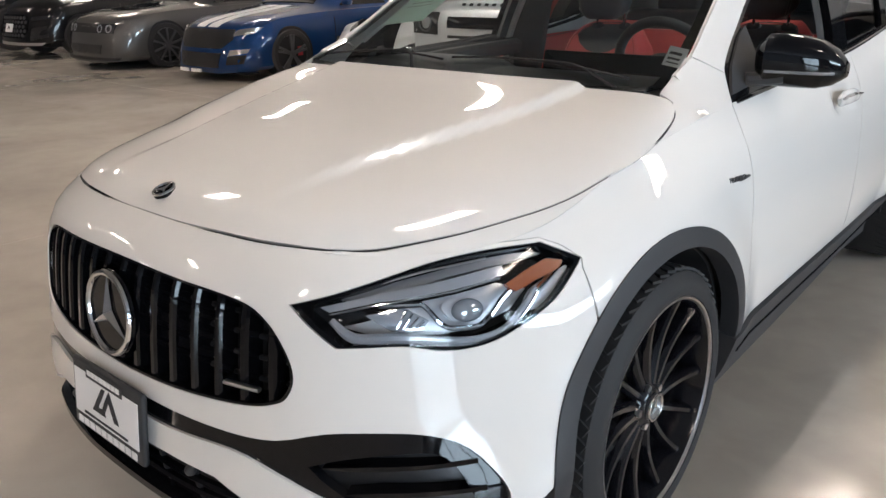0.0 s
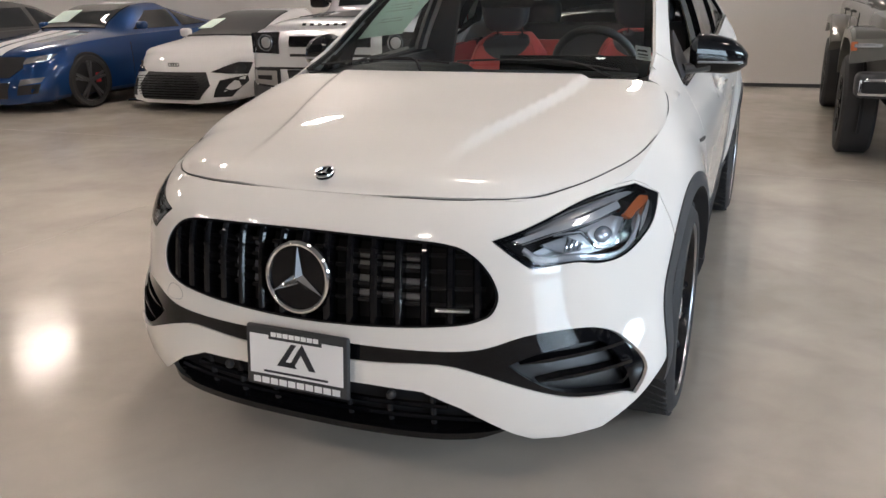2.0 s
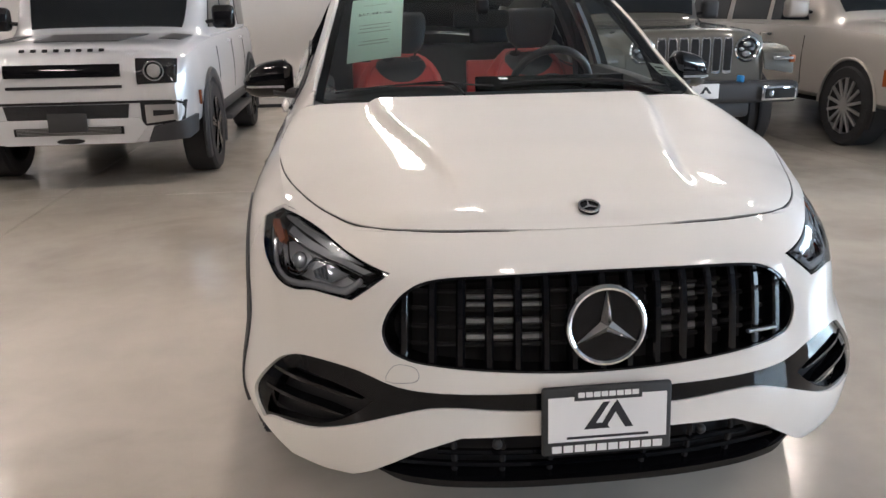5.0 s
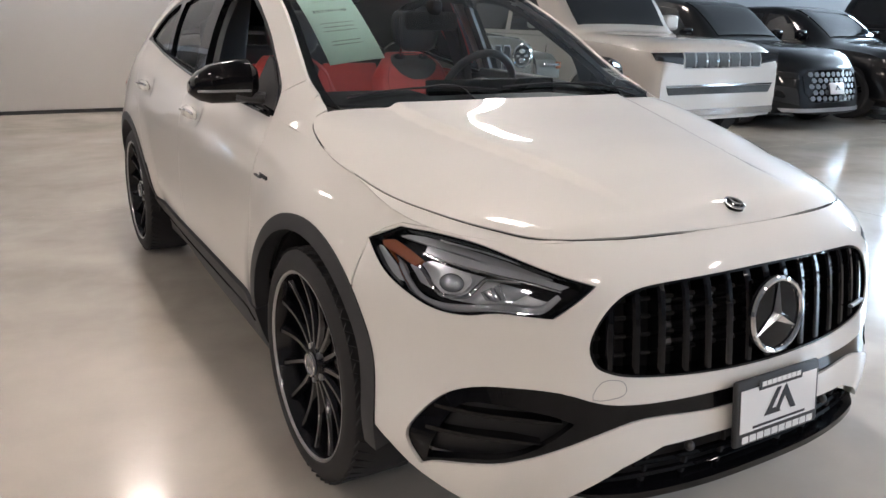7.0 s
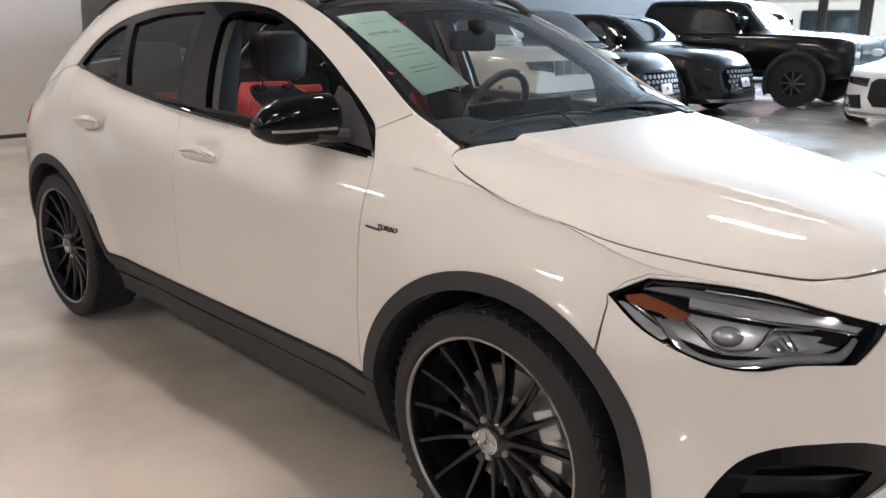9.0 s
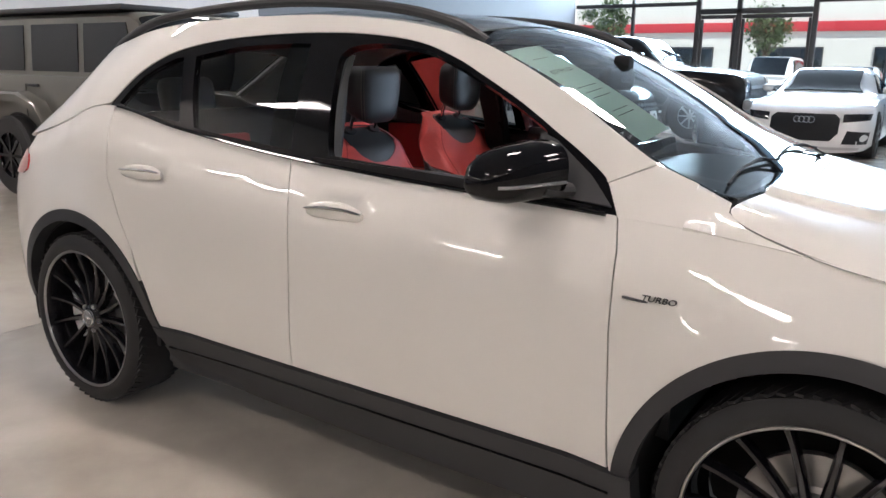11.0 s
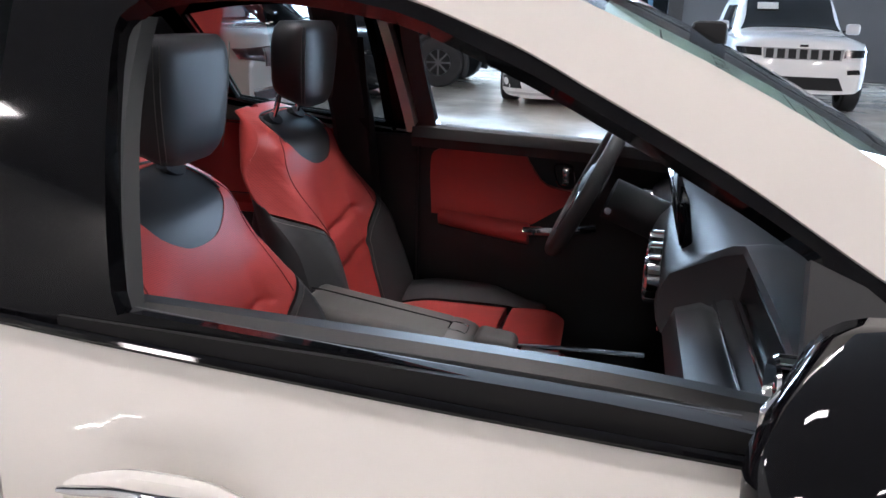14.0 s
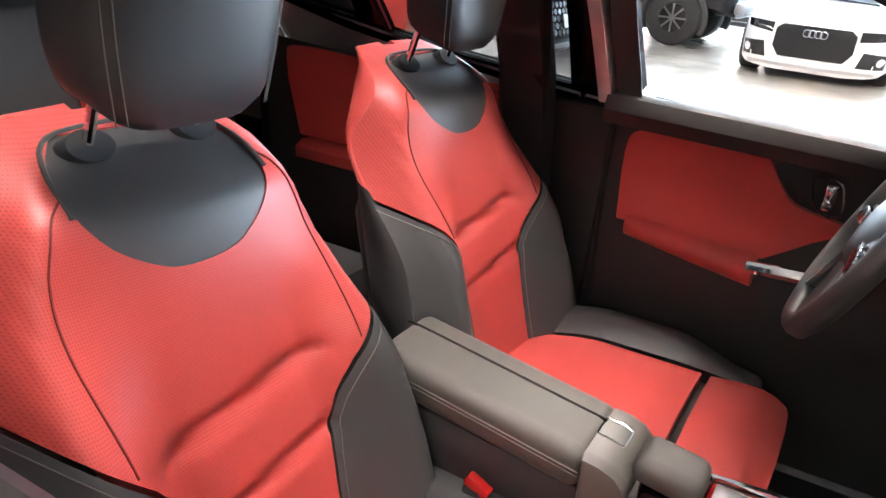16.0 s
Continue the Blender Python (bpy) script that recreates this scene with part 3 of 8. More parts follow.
def roof_side(x, y):
    u = u_of_y(y)
    b = skin(u, topline(u))
    xr, zr = lerp_table(y, ROOF_EDGE_X), lerp_table(y, ROOF_EDGE_Z)
    s = min(max((b.x - x) / max(b.x - xr, .01), 0), 1)
    return Vector((x, y, b.z + (zr - b.z) * s))


DLO_TOP = [(.525, 1.03), (.568, 1.10), (.655, 1.164), (.745, 1.218), (.86, 1.286), (.995, 1.355), (1.12, 1.413), (1.30, 1.464), (1.62, 1.487), (2.04, 1.474), (2.33, 1.432), (2.49, 1.355), (2.60, 1.228)]


def dlo(n=5):
    t = [tuple(p) for p in catmull([(y, z, 0) for y, z in DLO_TOP], n)]
    return [(p[0], p[1]) for p in t]


def side_frame(side):
    u_end = 3.32
    roof_run = [(3.32 - (3.32 - .467) * i / 40, lerp_table(3.32 - (3.32 - .467) * i / 40, ROOF_EDGE_Z) + .004) for i in range(41)]
    back = [(2.64 + (u_end - 2.64) * i / 10, lerp_table(2.64 + (u_end - 2.64) * i / 10, TOPLINE) + .002) for i in range(11)]
    front = [(.33 + (.52 - .33) * i / 4, lerp_table(.33 + (.52 - .33) * i / 4, TOPLINE) + .002) for i in range(5)]
    outline = [(.574, 1.102)] + [p for p in dlo() if p[0] > .58] + back + roof_run
    # rolled edge towards the windscreen and roof
    roll = [(1, .33), (1, 3.3)]

    def turn(s, y):
        xr, zr = lerp_table(y, ROOF_EDGE_X), lerp_table(y, ROOF_EDGE_Z)
        return roof(xr * (1 - s), y)
    run = [.36 + i * .098 for i in range(31)]
    strip = [(0, y) for y in run] + [(.020 if y < 1.12 else .085, y) for y in reversed(run)]
    panel("side_frame", [(outline, glasshouse, []), (strip, turn, [])], WHITE, car, "white roof pillar and side frame", side=side, step=.035)


def doors(side):
    name = "front_door"
    gap = [(1.942, .412), (1.954, .6), (1.967, .75), (1.970, .85), (1.979, .95), (2.002, 1.027)]
    b = [(3.112, 1.078), (3.075, .99), (3.056, .92), (3.043, .8), (3.041, .65), (3.049, .5), (3.055, .412)]
    d = panel("front_door", [(gap + top_run(2.01, 3.105)[0:] + b, skin, [])], WHITE, car, "white front door with its window lowered", side=side, step=.032)
    rb = [(u + .004, z) for u, z in b]
    re = [(u_of_y(2.27), .412), (u_of_y(2.30), .55), (u_of_y(2.36), .70), (u_of_y(2.44), .83), (u_of_y(2.50), .95), (u_of_y(2.52), 1.08), (u_of_y(2.56), 1.20)]
    r = panel("rear_door", [(list(reversed(rb)) + top_run(3.12, u_of_y(2.555)) + list(reversed(re)), skin, [])], WHITE, car, "white rear door with dark tinted window", side=side, step=.035)
    # quarter panel and tail
    ql = [(u_of_y(2.30) + .004, .412)] + [(u + .004, z) for u, z in re[1:]]
    arch = arch_run(2.729, .457, 150, -12, 24)
    ue = PLAN_LEN
    tail = [(u_of_y(3.18), .40), (u_of_y(3.3), .30), (ue - .02, .30)]
    quarter = [p for p in ql if p[1] > .62] + top_run(u_of_y(2.565), ue - .01, 24) + list(reversed(tail)) + list(reversed(arch))
    panel("quarter_panel", [(quarter, skin, [])], WHITE, car, "white rear quarter and tail panel", side=side, step=.045)
    # handles
    for (u0, u1, z), own in (((2.748, 2.972, .944), d), ((3.652, 3.876, .992), r)):
        ps = [skin_lift(u0 + (u1 - u0) * i / 16, z - .004, .012 + .028 * math.sin(math.pi * min(max(i / 16, .04), .96))**.5) for i in range(17)]
        ps = [Vector((p.x * side, p.y, p.z)) for p in ps]
        part("door_handle", tube(ps, [.006 + .0105 * math.sin(math.pi * i / 16)**.4 for i in range(17)], 12, 1.7), WHITE, own, "white grip of the door handle", True)
        ps = [p + Vector((.011 * side, 0, .009)) for p in ps]
        part("handle_strip", tube(ps, [.004 + .0055 * math.sin(math.pi * i / 16)**.4 for i in range(17)], 8, .7), CHROME, own, "chrome strip along the handle", True)
    return d, r


def windows(side, fdoor, rdoor):
    """Black surround with the lowered front window's opening, the rear pane and the small quarter pane."""
    low = [(2.60 - (2.60 - .53) * i / 30, lerp_table(2.60 - (2.60 - .53) * i / 30, TOPLINE) - .012) for i in range(31)]
    ring = dlo() + low
    front = smooth_loop([(.80, 1.066), (1.0, 1.078), (1.25, 1.093), (1.475, 1.106), (1.500, 1.125), (1.540, 1.37), (1.530, 1.425), (1.47, 1.447), (1.36, 1.450), (1.22, 1.431), (1.116, 1.393), (1.04, 1.361), (.917, 1.300), (.80, 1.236), (.768, 1.205), (.772, 1.10)], 3, (0, 3))
    rear = smooth_loop([(1.655, 1.112), (1.95, 1.138), (2.13, 1.158), (2.19, 1.30), (2.235, 1.408), (2.04, 1.440), (1.80, 1.452), (1.685, 1.452)], 3, (0, 2, 4, 7))
    quart = smooth_loop([(2.21, 1.172), (2.40, 1.196), (2.555, 1.232), (2.47, 1.335), (2.36, 1.392), (2.30, 1.404), (2.25, 1.30)], 3, (0, 2, 5))
    f = panel("window_surround", [(ring, glasshouse, [front, rear, quart])], material("satin_black_trim", (.005, .005, .006), .05, spec=.3), car, "gloss black window surround", side=side, step=.03, depth=.03, lift=-.004)
    p = panel("rear_window", [(rear, glasshouse, [])], DARKGLASS, rdoor, "dark tinted rear door glass", side=side, step=.05, depth=.004, lift=-.016)
    q = panel("quarter_window", [(quart, glasshouse, [])], DARKGLASS, car, "dark tinted quarter glass", side=side, step=.05, depth=.004, lift=-.014)
    # inner lip and felt seal along the sill of the open window
    sill = [glasshouse(.83 + .66 * i / 20, lerp_table(.83 + .66 * i / 20, TOPLINE) + .018) for i in range(21)]
    part("window_seal", tube([Vector(((p.x - .035) * side, p.y, p.z - .006)) for p in sill], .012, 8, .8), BLACKPLASTIC, fdoor, "rubber window seal", True)
    # thin bright line under the panes
    line = [skin_lift(2.03 + (4.02 - 2.03) * i / 40, topline(2.03 + (4.02 - 2.03) * i / 40) - .004, .004) for i in range(41)]
    part("belt_moulding", tube([Vector((v.x * side, v.y, v.z)) for v in line], .007, 8, .9), PIANO, fdoor, "gloss black belt moulding", True)


for side in (1, -1):
    wing(side)
    side_frame(side)
    fd, rd = doors(side)
    windows(side, fd, rd)

# windscreen, roof panels, rear screen
ws = [(0, .232), (.37, .24), (.60, .264), (.665, .281), (.692, .305)]
ws_side = [(lerp_table(y, ROOF_EDGE_X) * .976, y) for y in (.42, .6, .8, .95, 1.06)]
ws_half = ws + ws_side + [(.42, 1.105), (0, 1.118)]
ws_loop = mirror_loop(ws_half)
ws_clear = [(x * .972, .262 + (y - .262) * .972) for x, y in ws_half]
ws_clear_loop = mirror_loop([(x, max(y, .262)) for x, y in ws_clear])
panel("windscreen", [(ws_loop, roof, [])], GLASS, car, "curved clear windscreen", step=.05, depth=.005, lift=-.003)
panel("windscreen_border", [(ws_loop, roof, [[(x * .985, y + .004) for x, y in ws_clear_loop]])], PIANO, car, "black printed border of the windscreen", step=.04, depth=.003, lift=-.009)
rf = mirror_loop([(0, 1.135), (.42, 1.122)] + [(lerp_table(y, ROOF_EDGE_X) * .912, y) for y in (1.09, 1.4, 1.8, 2.2, 2.6, 2.9)] + [(0, 2.93)])
panel("roof", [(rf, roof, [])], ROOFGLASS, car, "black panoramic glass roof", step=.06, depth=.02, lift=-.001)
rw = mirror_loop([(0, 2.95)] + [(lerp_table(y, ROOF_EDGE_X) * .90, y) for y in (2.94, 3.1, 3.28)] + [(0, 3.33)])
panel("rear_screen", [(rw, roof, [])], DARKGLASS, car, "dark tinted rear screen", step=.06, depth=.005)


def tail_fill(a, b):
    lo = skin2((PLAN_LEN - abs(a)) * (1 if a >= 0 else -1), topline(PLAN_LEN - abs(a)))
    y = 3.32
    hi = roof(max(min(lo.x * .66, .5), -.5), y)
    return lo.lerp(hi, b)


panel("tailgate", [([(-.95, 0), (.95, 0), (.95, 1), (-.95, 1)], tail_fill, [])], WHITE, car, "white tailgate", step=.06)
for side in (1, -1):
    t = [(PLAN_LEN - 1.02, .91), (PLAN_LEN - .45, .90), (PLAN_LEN - .45, .96), (PLAN_LEN - .8, 1.00), (PLAN_LEN - 1.02, .99)]
    panel("tail_lamp", [(smooth_loop(t, 3), skin, [])], RED_LAMP, car, "red tail lamp", side=side, step=.05, depth=.02, lift=.006)
    # roof rails
    rail = [(lerp_table(y, ROOF_EDGE_X) * .955 * side, y, lerp_table(y, ROOF_EDGE_Z) + z) for y, z in ((1.04, .004), (1.16, .03), (1.4, .042), (1.8, .048), (2.2, .046), (2.6, .04), (2.84, .018), (2.92, .0))]
    part("roof_rail", tube(catmull(rail, 6), .017, 10, 1.0), BLACKPLASTIC, car, "black roof rail", True)

# cowl and wipers under the windscreen
cowl = [(x, y) for x, y in ((-.66, .272), (-.4, .245), (0, .234), (.4, .245), (.66, .272), (.66, .292), (.4, .266), (0, .256), (-.4, .266), (-.66, .292))]
panel("cowl", [(cowl, lambda x, y: Vector((x, y, lerp_table(y, ROOF_EDGE_Z) - .002)), [])], BLACKPLASTIC, car, "black plastic cowl", step=.05, depth=.05)
for x0, x1 in ((.60, -.02), (-.05, -.62)):
    ps = [roof(x0 + (x1 - x0) * i / 14, .300 + .022 * math.sin(math.pi * i / 14) + .012 * i / 14) + Vector((0, -.004, .007)) for i in range(15)]
    wp = part("wiper", tube(ps, .0045, 8, .8), MATTBLACK, car, "black wiper blade", True)
    arm = [Vector((x0 - .02 if x0 > 0 else x0 - .10, .262, 1.082)), ps[4] + Vector((0, -.006, .006)), ps[8]]
    part("wiper_arm", tube(catmull(arm, 5), .006, 8, .5), MATTBLACK, wp, "", True)

# ---- nose ----
dark_half = [(0, .80), (.42, .785), (.50, .755), (.55, .65), (.52, .575), (.42, .555), (0, .535)]
grille = panel("grille", [(smooth_loop(mirror_loop(dark_half), 3), skin2, [])], MATTBLACK, car, "black radiator grille with upright slats", step=.06, depth=.05, lift=-.075)


inner_loop = [(u * .986, .668 + (z - .668) * .955) for u, z in GRILLE_LOOP]
panel("grille_frame", [(GRILLE_LOOP, skin2, [inner_loop])], PIANO, grille, "gloss black grille frame", step=.03, depth=.07, lift=-.003)


def grille_span(u):
    zs = [p[1] for i, p in enumerate(GRILLE_LOOP) for q in [GRILLE_LOOP[i - 1]] if (p[0] - u) * (q[0] - u) <= 0]
    return min(zs), max(zs)


for k in range(-7, 8):
    u = k * .0685
    z0, z1 = grille_span(u)
    if k == 0:
        z0, z1 = grille_span(.03)
    rings = []
    for i in range(13):
        z = z0 - .004 + (z1 - z0 + .008) * i / 12
        s = 1 if u >= 0 else -1
        out, back_ = skin_lift(u if u else .001, z, -.008), skin_lift(u if u else .001, z, -.060)
        d = (out - back_).normalized()
        w = Vector((1, 0, 0)) - d * d.x
        w.normalize()
        hw = .0105
        rings.append([out - w * hw * .55, out + w * hw * .55, out - d * .006 + w * hw, back_ + w * hw * .8, back_ - w * hw * .8, out - d * .006 - w * hw])
    part("slat", from_rings(rings), PIANO, grille, "", True)
for z in (.61, .655, .70, .745):
    g0 = [u for u, zz in GRILLE if abs(zz - z) < .06 and u > .3]
    um = max(g0) - .03 if g0 else .45
    ps = [skin_lift(um * (i / 10 - 1) if i != 10 else .001, z, -.052) for i in range(21)]
    part("grille_bar", tube(ps, .006, 6), MATTBLACK, grille)
GRILLEDARK = material("dark_duct_mesh", (.010, .010, .011), .35)
RADIATOR = material('radiator_grey', (.24, .24, .25), .5, .5)
for s in (-1, 1):
    for z in (.625, .665, .705, .735):
        ps = [skin_lift(s * (.13 + .2 * i / 6), z, -.068) for i in range(7)]
        part("radiator_fin", tube(ps, .012, 6, .8), RADIATOR, grille)


def star_badge(centre, normal, r, parent, name="badge", disc=PIANO, ring=.075, up=Vector((0, 0, 1))):
    """Chrome ring round a three-pointed emblem on a black disc."""
    n = normal.normalized()
    a = n.cross(up).normalized() * -1
    b = n.cross(a) * -1
    if b.dot(up) < 0:
        b = -b
    m = Matrix((a, b, n)).transposed().to_4x4()
    m.translation = centre
    bm = bmesh.new()
    bmesh.ops.create_cone(bm, cap_ends=True, segments=40, radius1=r, radius2=r * .97, depth=.008, matrix=m)
    d = part(name, bm, disc, parent, "", True)
    ringp = [m @ Vector((r * .93 * math.cos(t * math.pi / 24), r * .93 * math.sin(t * math.pi / 24), .006)) for t in range(48)]
    part("badge_ring", tube(ringp, r * ring, 8, 1, n, True), CHROME, d, "chrome ring", True)
    bm = bmesh.new()
    for k in range(3):
        t = math.pi / 2 + k * 2 * math.pi / 3
        tip = m @ Vector((r * .9 * math.cos(t), r * .9 * math.sin(t), .008))
        l_ = m @ Vector((r * .17 * math.cos(t + math.pi / 3), r * .17 * math.sin(t + math.pi / 3), .006))
        r_ = m @ Vector((r * .17 * math.cos(t - math.pi / 3), r * .17 * math.sin(t - math.pi / 3), .006))
        mid = m @ Vector((0, 0, .006 + r * .14))
        v = [bm.verts.new(p) for p in (tip, l_, r_, mid)]
        bm.faces.new((v[0], v[1], v[3]))
        bm.faces.new((v[0], v[3], v[2]))
        bm.faces.new((v[1], v[2], v[3]))
    part("badge_emblem", bm, CHROME, d, "chrome three-pointed emblem")
    return d


star_badge(Vector((0, -.893, .667)), Vector((0, -1, .12)), .098, car, "front_badge")
hb = bonnet(0, -.728)
star_badge(hb + Vector((0, 0, .001)), Vector((0, -.36, .93)), .027, car, "bonnet_badge", PIANO, .11, Vector((0, .9, .36)))
ps = [skin_lift(.375 + .085 * i / 5, .612, .002) for i in range(6)]
part("grille_badge", tube(ps, .007, 8, .7), SATIN, car, "small satin badge on the grille", True)
# black band and side ducts
duct_hole = [(.556, .466), (.62, .487), (.72, .501), (.800, .500), (.838, .470), (.864, .410), (.876, .356), (.80, .367), (.72, .374), (.66, .394), (.60, .430)]
dh = smooth_loop(duct_hole, 3, (0, 6))
band = panel("front_band", [([(u * .996, z) for u, z in STRIP_LOOP], skin2, [dh, [(-u, z) for u, z in dh]])], PIANO, car, "gloss black band with side air ducts", step=.03, depth=.03, lift=-.008)
for s in (-1, 1):
    panel("duct_mesh", [([(s * u, z) for u, z in smooth_loop([(.55, .47), (.60, .50), (.80, .525), (.87, .48), (.89, .40), (.87, .36), (.70, .37), (.58, .42)], 3)], skin2, [])], GRILLEDARK, band, "", step=.05, depth=.01, lift=-.045)
    for z0, z1, ua, ub in ((.468, .482, .585, .875), (.418, .432, .63, .885)):
        rings = []
        for i in range(13):
            u, z = ua + (ub - ua) * i / 12, z0 + (z1 - z0) * i / 12
            a, b = skin_lift(s * u, z, -.006), skin_lift(s * u, z, -.045)
            h = .010 * min(1, .25 + 3 * i / 12)
            rings.append([a + Vector((0, 0, h * .5)), a - Vector((0, 0, h * .5)), b - Vector((0, 0, h)), b + Vector((0, 0, h))])
        part("duct_fin", from_rings(rings), PIANO, band, "", True)
# lower intake and splitter
low_half = [(0, .415), (.34, .41), (.47, .36), (.59, .285), (.585, .262), (0, .250)]
lower = panel("lower_intake", [(mirror_loop(low_half), skin2, [])], MATTBLACK, car, "black lower air intake", step=.05, depth=.03, lift=-.05)
rings = []
for i in range(49):
    u = -.575 + 1.15 * i / 48
    zc = .262 + .016 * smooth(.36, .60, abs(u))
    a = skin_lift(u if u else .001, .30, .002)
    b = skin_lift(u if u else .001, .30, -.10)
    a.z = b.z = zc
    k = 1 - .9 * smooth(.47, .575, abs(u))
    a += (b - a) * .25 * (1 - k)
    rings.append([a + Vector((0, 0, .010 * k)), a + Vector((0, 0, -.008 * k)), b + Vector((0, 0, -.012 * k)), b + Vector((0, 0, .022 * k))])
part("splitter", from_rings(rings), PIANO, lower, "gloss black front splitter", True)
for z, um in ((.335, .40), (.295, .50)):
    ps = [skin_lift(um * (i / 10 - 1) if i != 10 else .001, z, -.03) for i in range(21)]
    part("intake_bar", tube(ps, .012, 6, .6), PIANO, lower, "", True)
for u in (-.36, -.24, -.12, .12, .24, .36):
    ps = [skin_lift(u, .215 + .035 * i, -.035) for i in range(6)]
    part("intake_rib", tube(ps, .008, 6), MATTBLACK, lower)
for u in (-.255, .255):
    c = skin_lift(u, .372, -.012)
    bm = bmesh.new()
    bmesh.ops.create_uvsphere(bm, u_segments=12, v_segments=8, radius=.013, matrix=Matrix.Translation(c))
    part("parking_sensor", bm, BLACKPLASTIC, lower, "", True)
# tow cover
tow = smooth_loop([(-.52, .525), (-.455, .527), (-.44, .545), (-.455, .566), (-.50, .566)], 3)
part("tow_cover_gap", tube([skin_lift(p[0], p[1], -.0005) for p in tow], .0013, 5, 1, Vector((0, 1, 0)), True), LAMPGREY, car)
# registration plate
plate = part("plate_frame", rbox(bmesh.new(), (.318, .016, .172), pose(0, -.932, .443, -6), .008, 3), BLACKPLASTIC, car, "black plate frame", True)


def plate_m(x, z, d=0.0):
    return pose(0, -.932, .443, -6) @ Matrix.Translation((x, -.0085 - d, z))


part("plate", rbox(bmesh.new(), (.290, .002, .112), plate_m(0, .006, .001), .002, 1), PLATEWHITE, plate, "white dealer plate")
part("plate_tab", rbox(bmesh.new(), (.165, .002, .028), plate_m(0, .066, .0035), .004, 1), BLACKPLASTIC, plate)
for n, w, z, h, d in ((8, .150, .067, .0145, .0052), (10, .275, -.068, .0205, .0012)):
    for k in range(n):
        part("plate_letter", rbox(bmesh.new(), (w / n * .84, .001, h * .85), plate_m(w * ((k + .5) / n - .5), z, d), 0, 1), PLATEWHITE, plate, "white letter block")
part("plate_line", rbox(bmesh.new(), (.20, .001, .006), plate_m(0, -.040, .0028), 0, 1), INK, plate, "thin dark line of lettering")


def flat_shape(pts, m, depth=.001):
    bm = bmesh.new()
    f = bm.faces.new([bm.verts.new((x, 0, z)) for x, z in pts])
    r = bmesh.ops.extrude_face_region(bm, geom=[f])
    bmesh.ops.translate(bm, vec=(0, -depth, 0), verts=[v for v in r["geom"] if isinstance(v, bmesh.types.BMVert)])
    bmesh.ops.recalc_face_normals(bm, faces=bm.faces)
    bmesh.ops.transform(bm, matrix=m, verts=bm.verts)
    return bm


part("plate_mark", flat_shape([(-.058, -.026), (-.012, .040), (.004, .040), (-.030, -.012), (-.005, -.012), (.004, -.026)], plate_m(0, .006, .0025)), INK, plate, "black angular mark")
part("plate_mark", flat_shape([(.008, .024), (.022, .044), (.062, -.026), (.042, -.026), (.018, .014), (-.006, -.026), (-.022, -.026)], plate_m(0, .006, .0025)), INK, plate, "black angular mark")


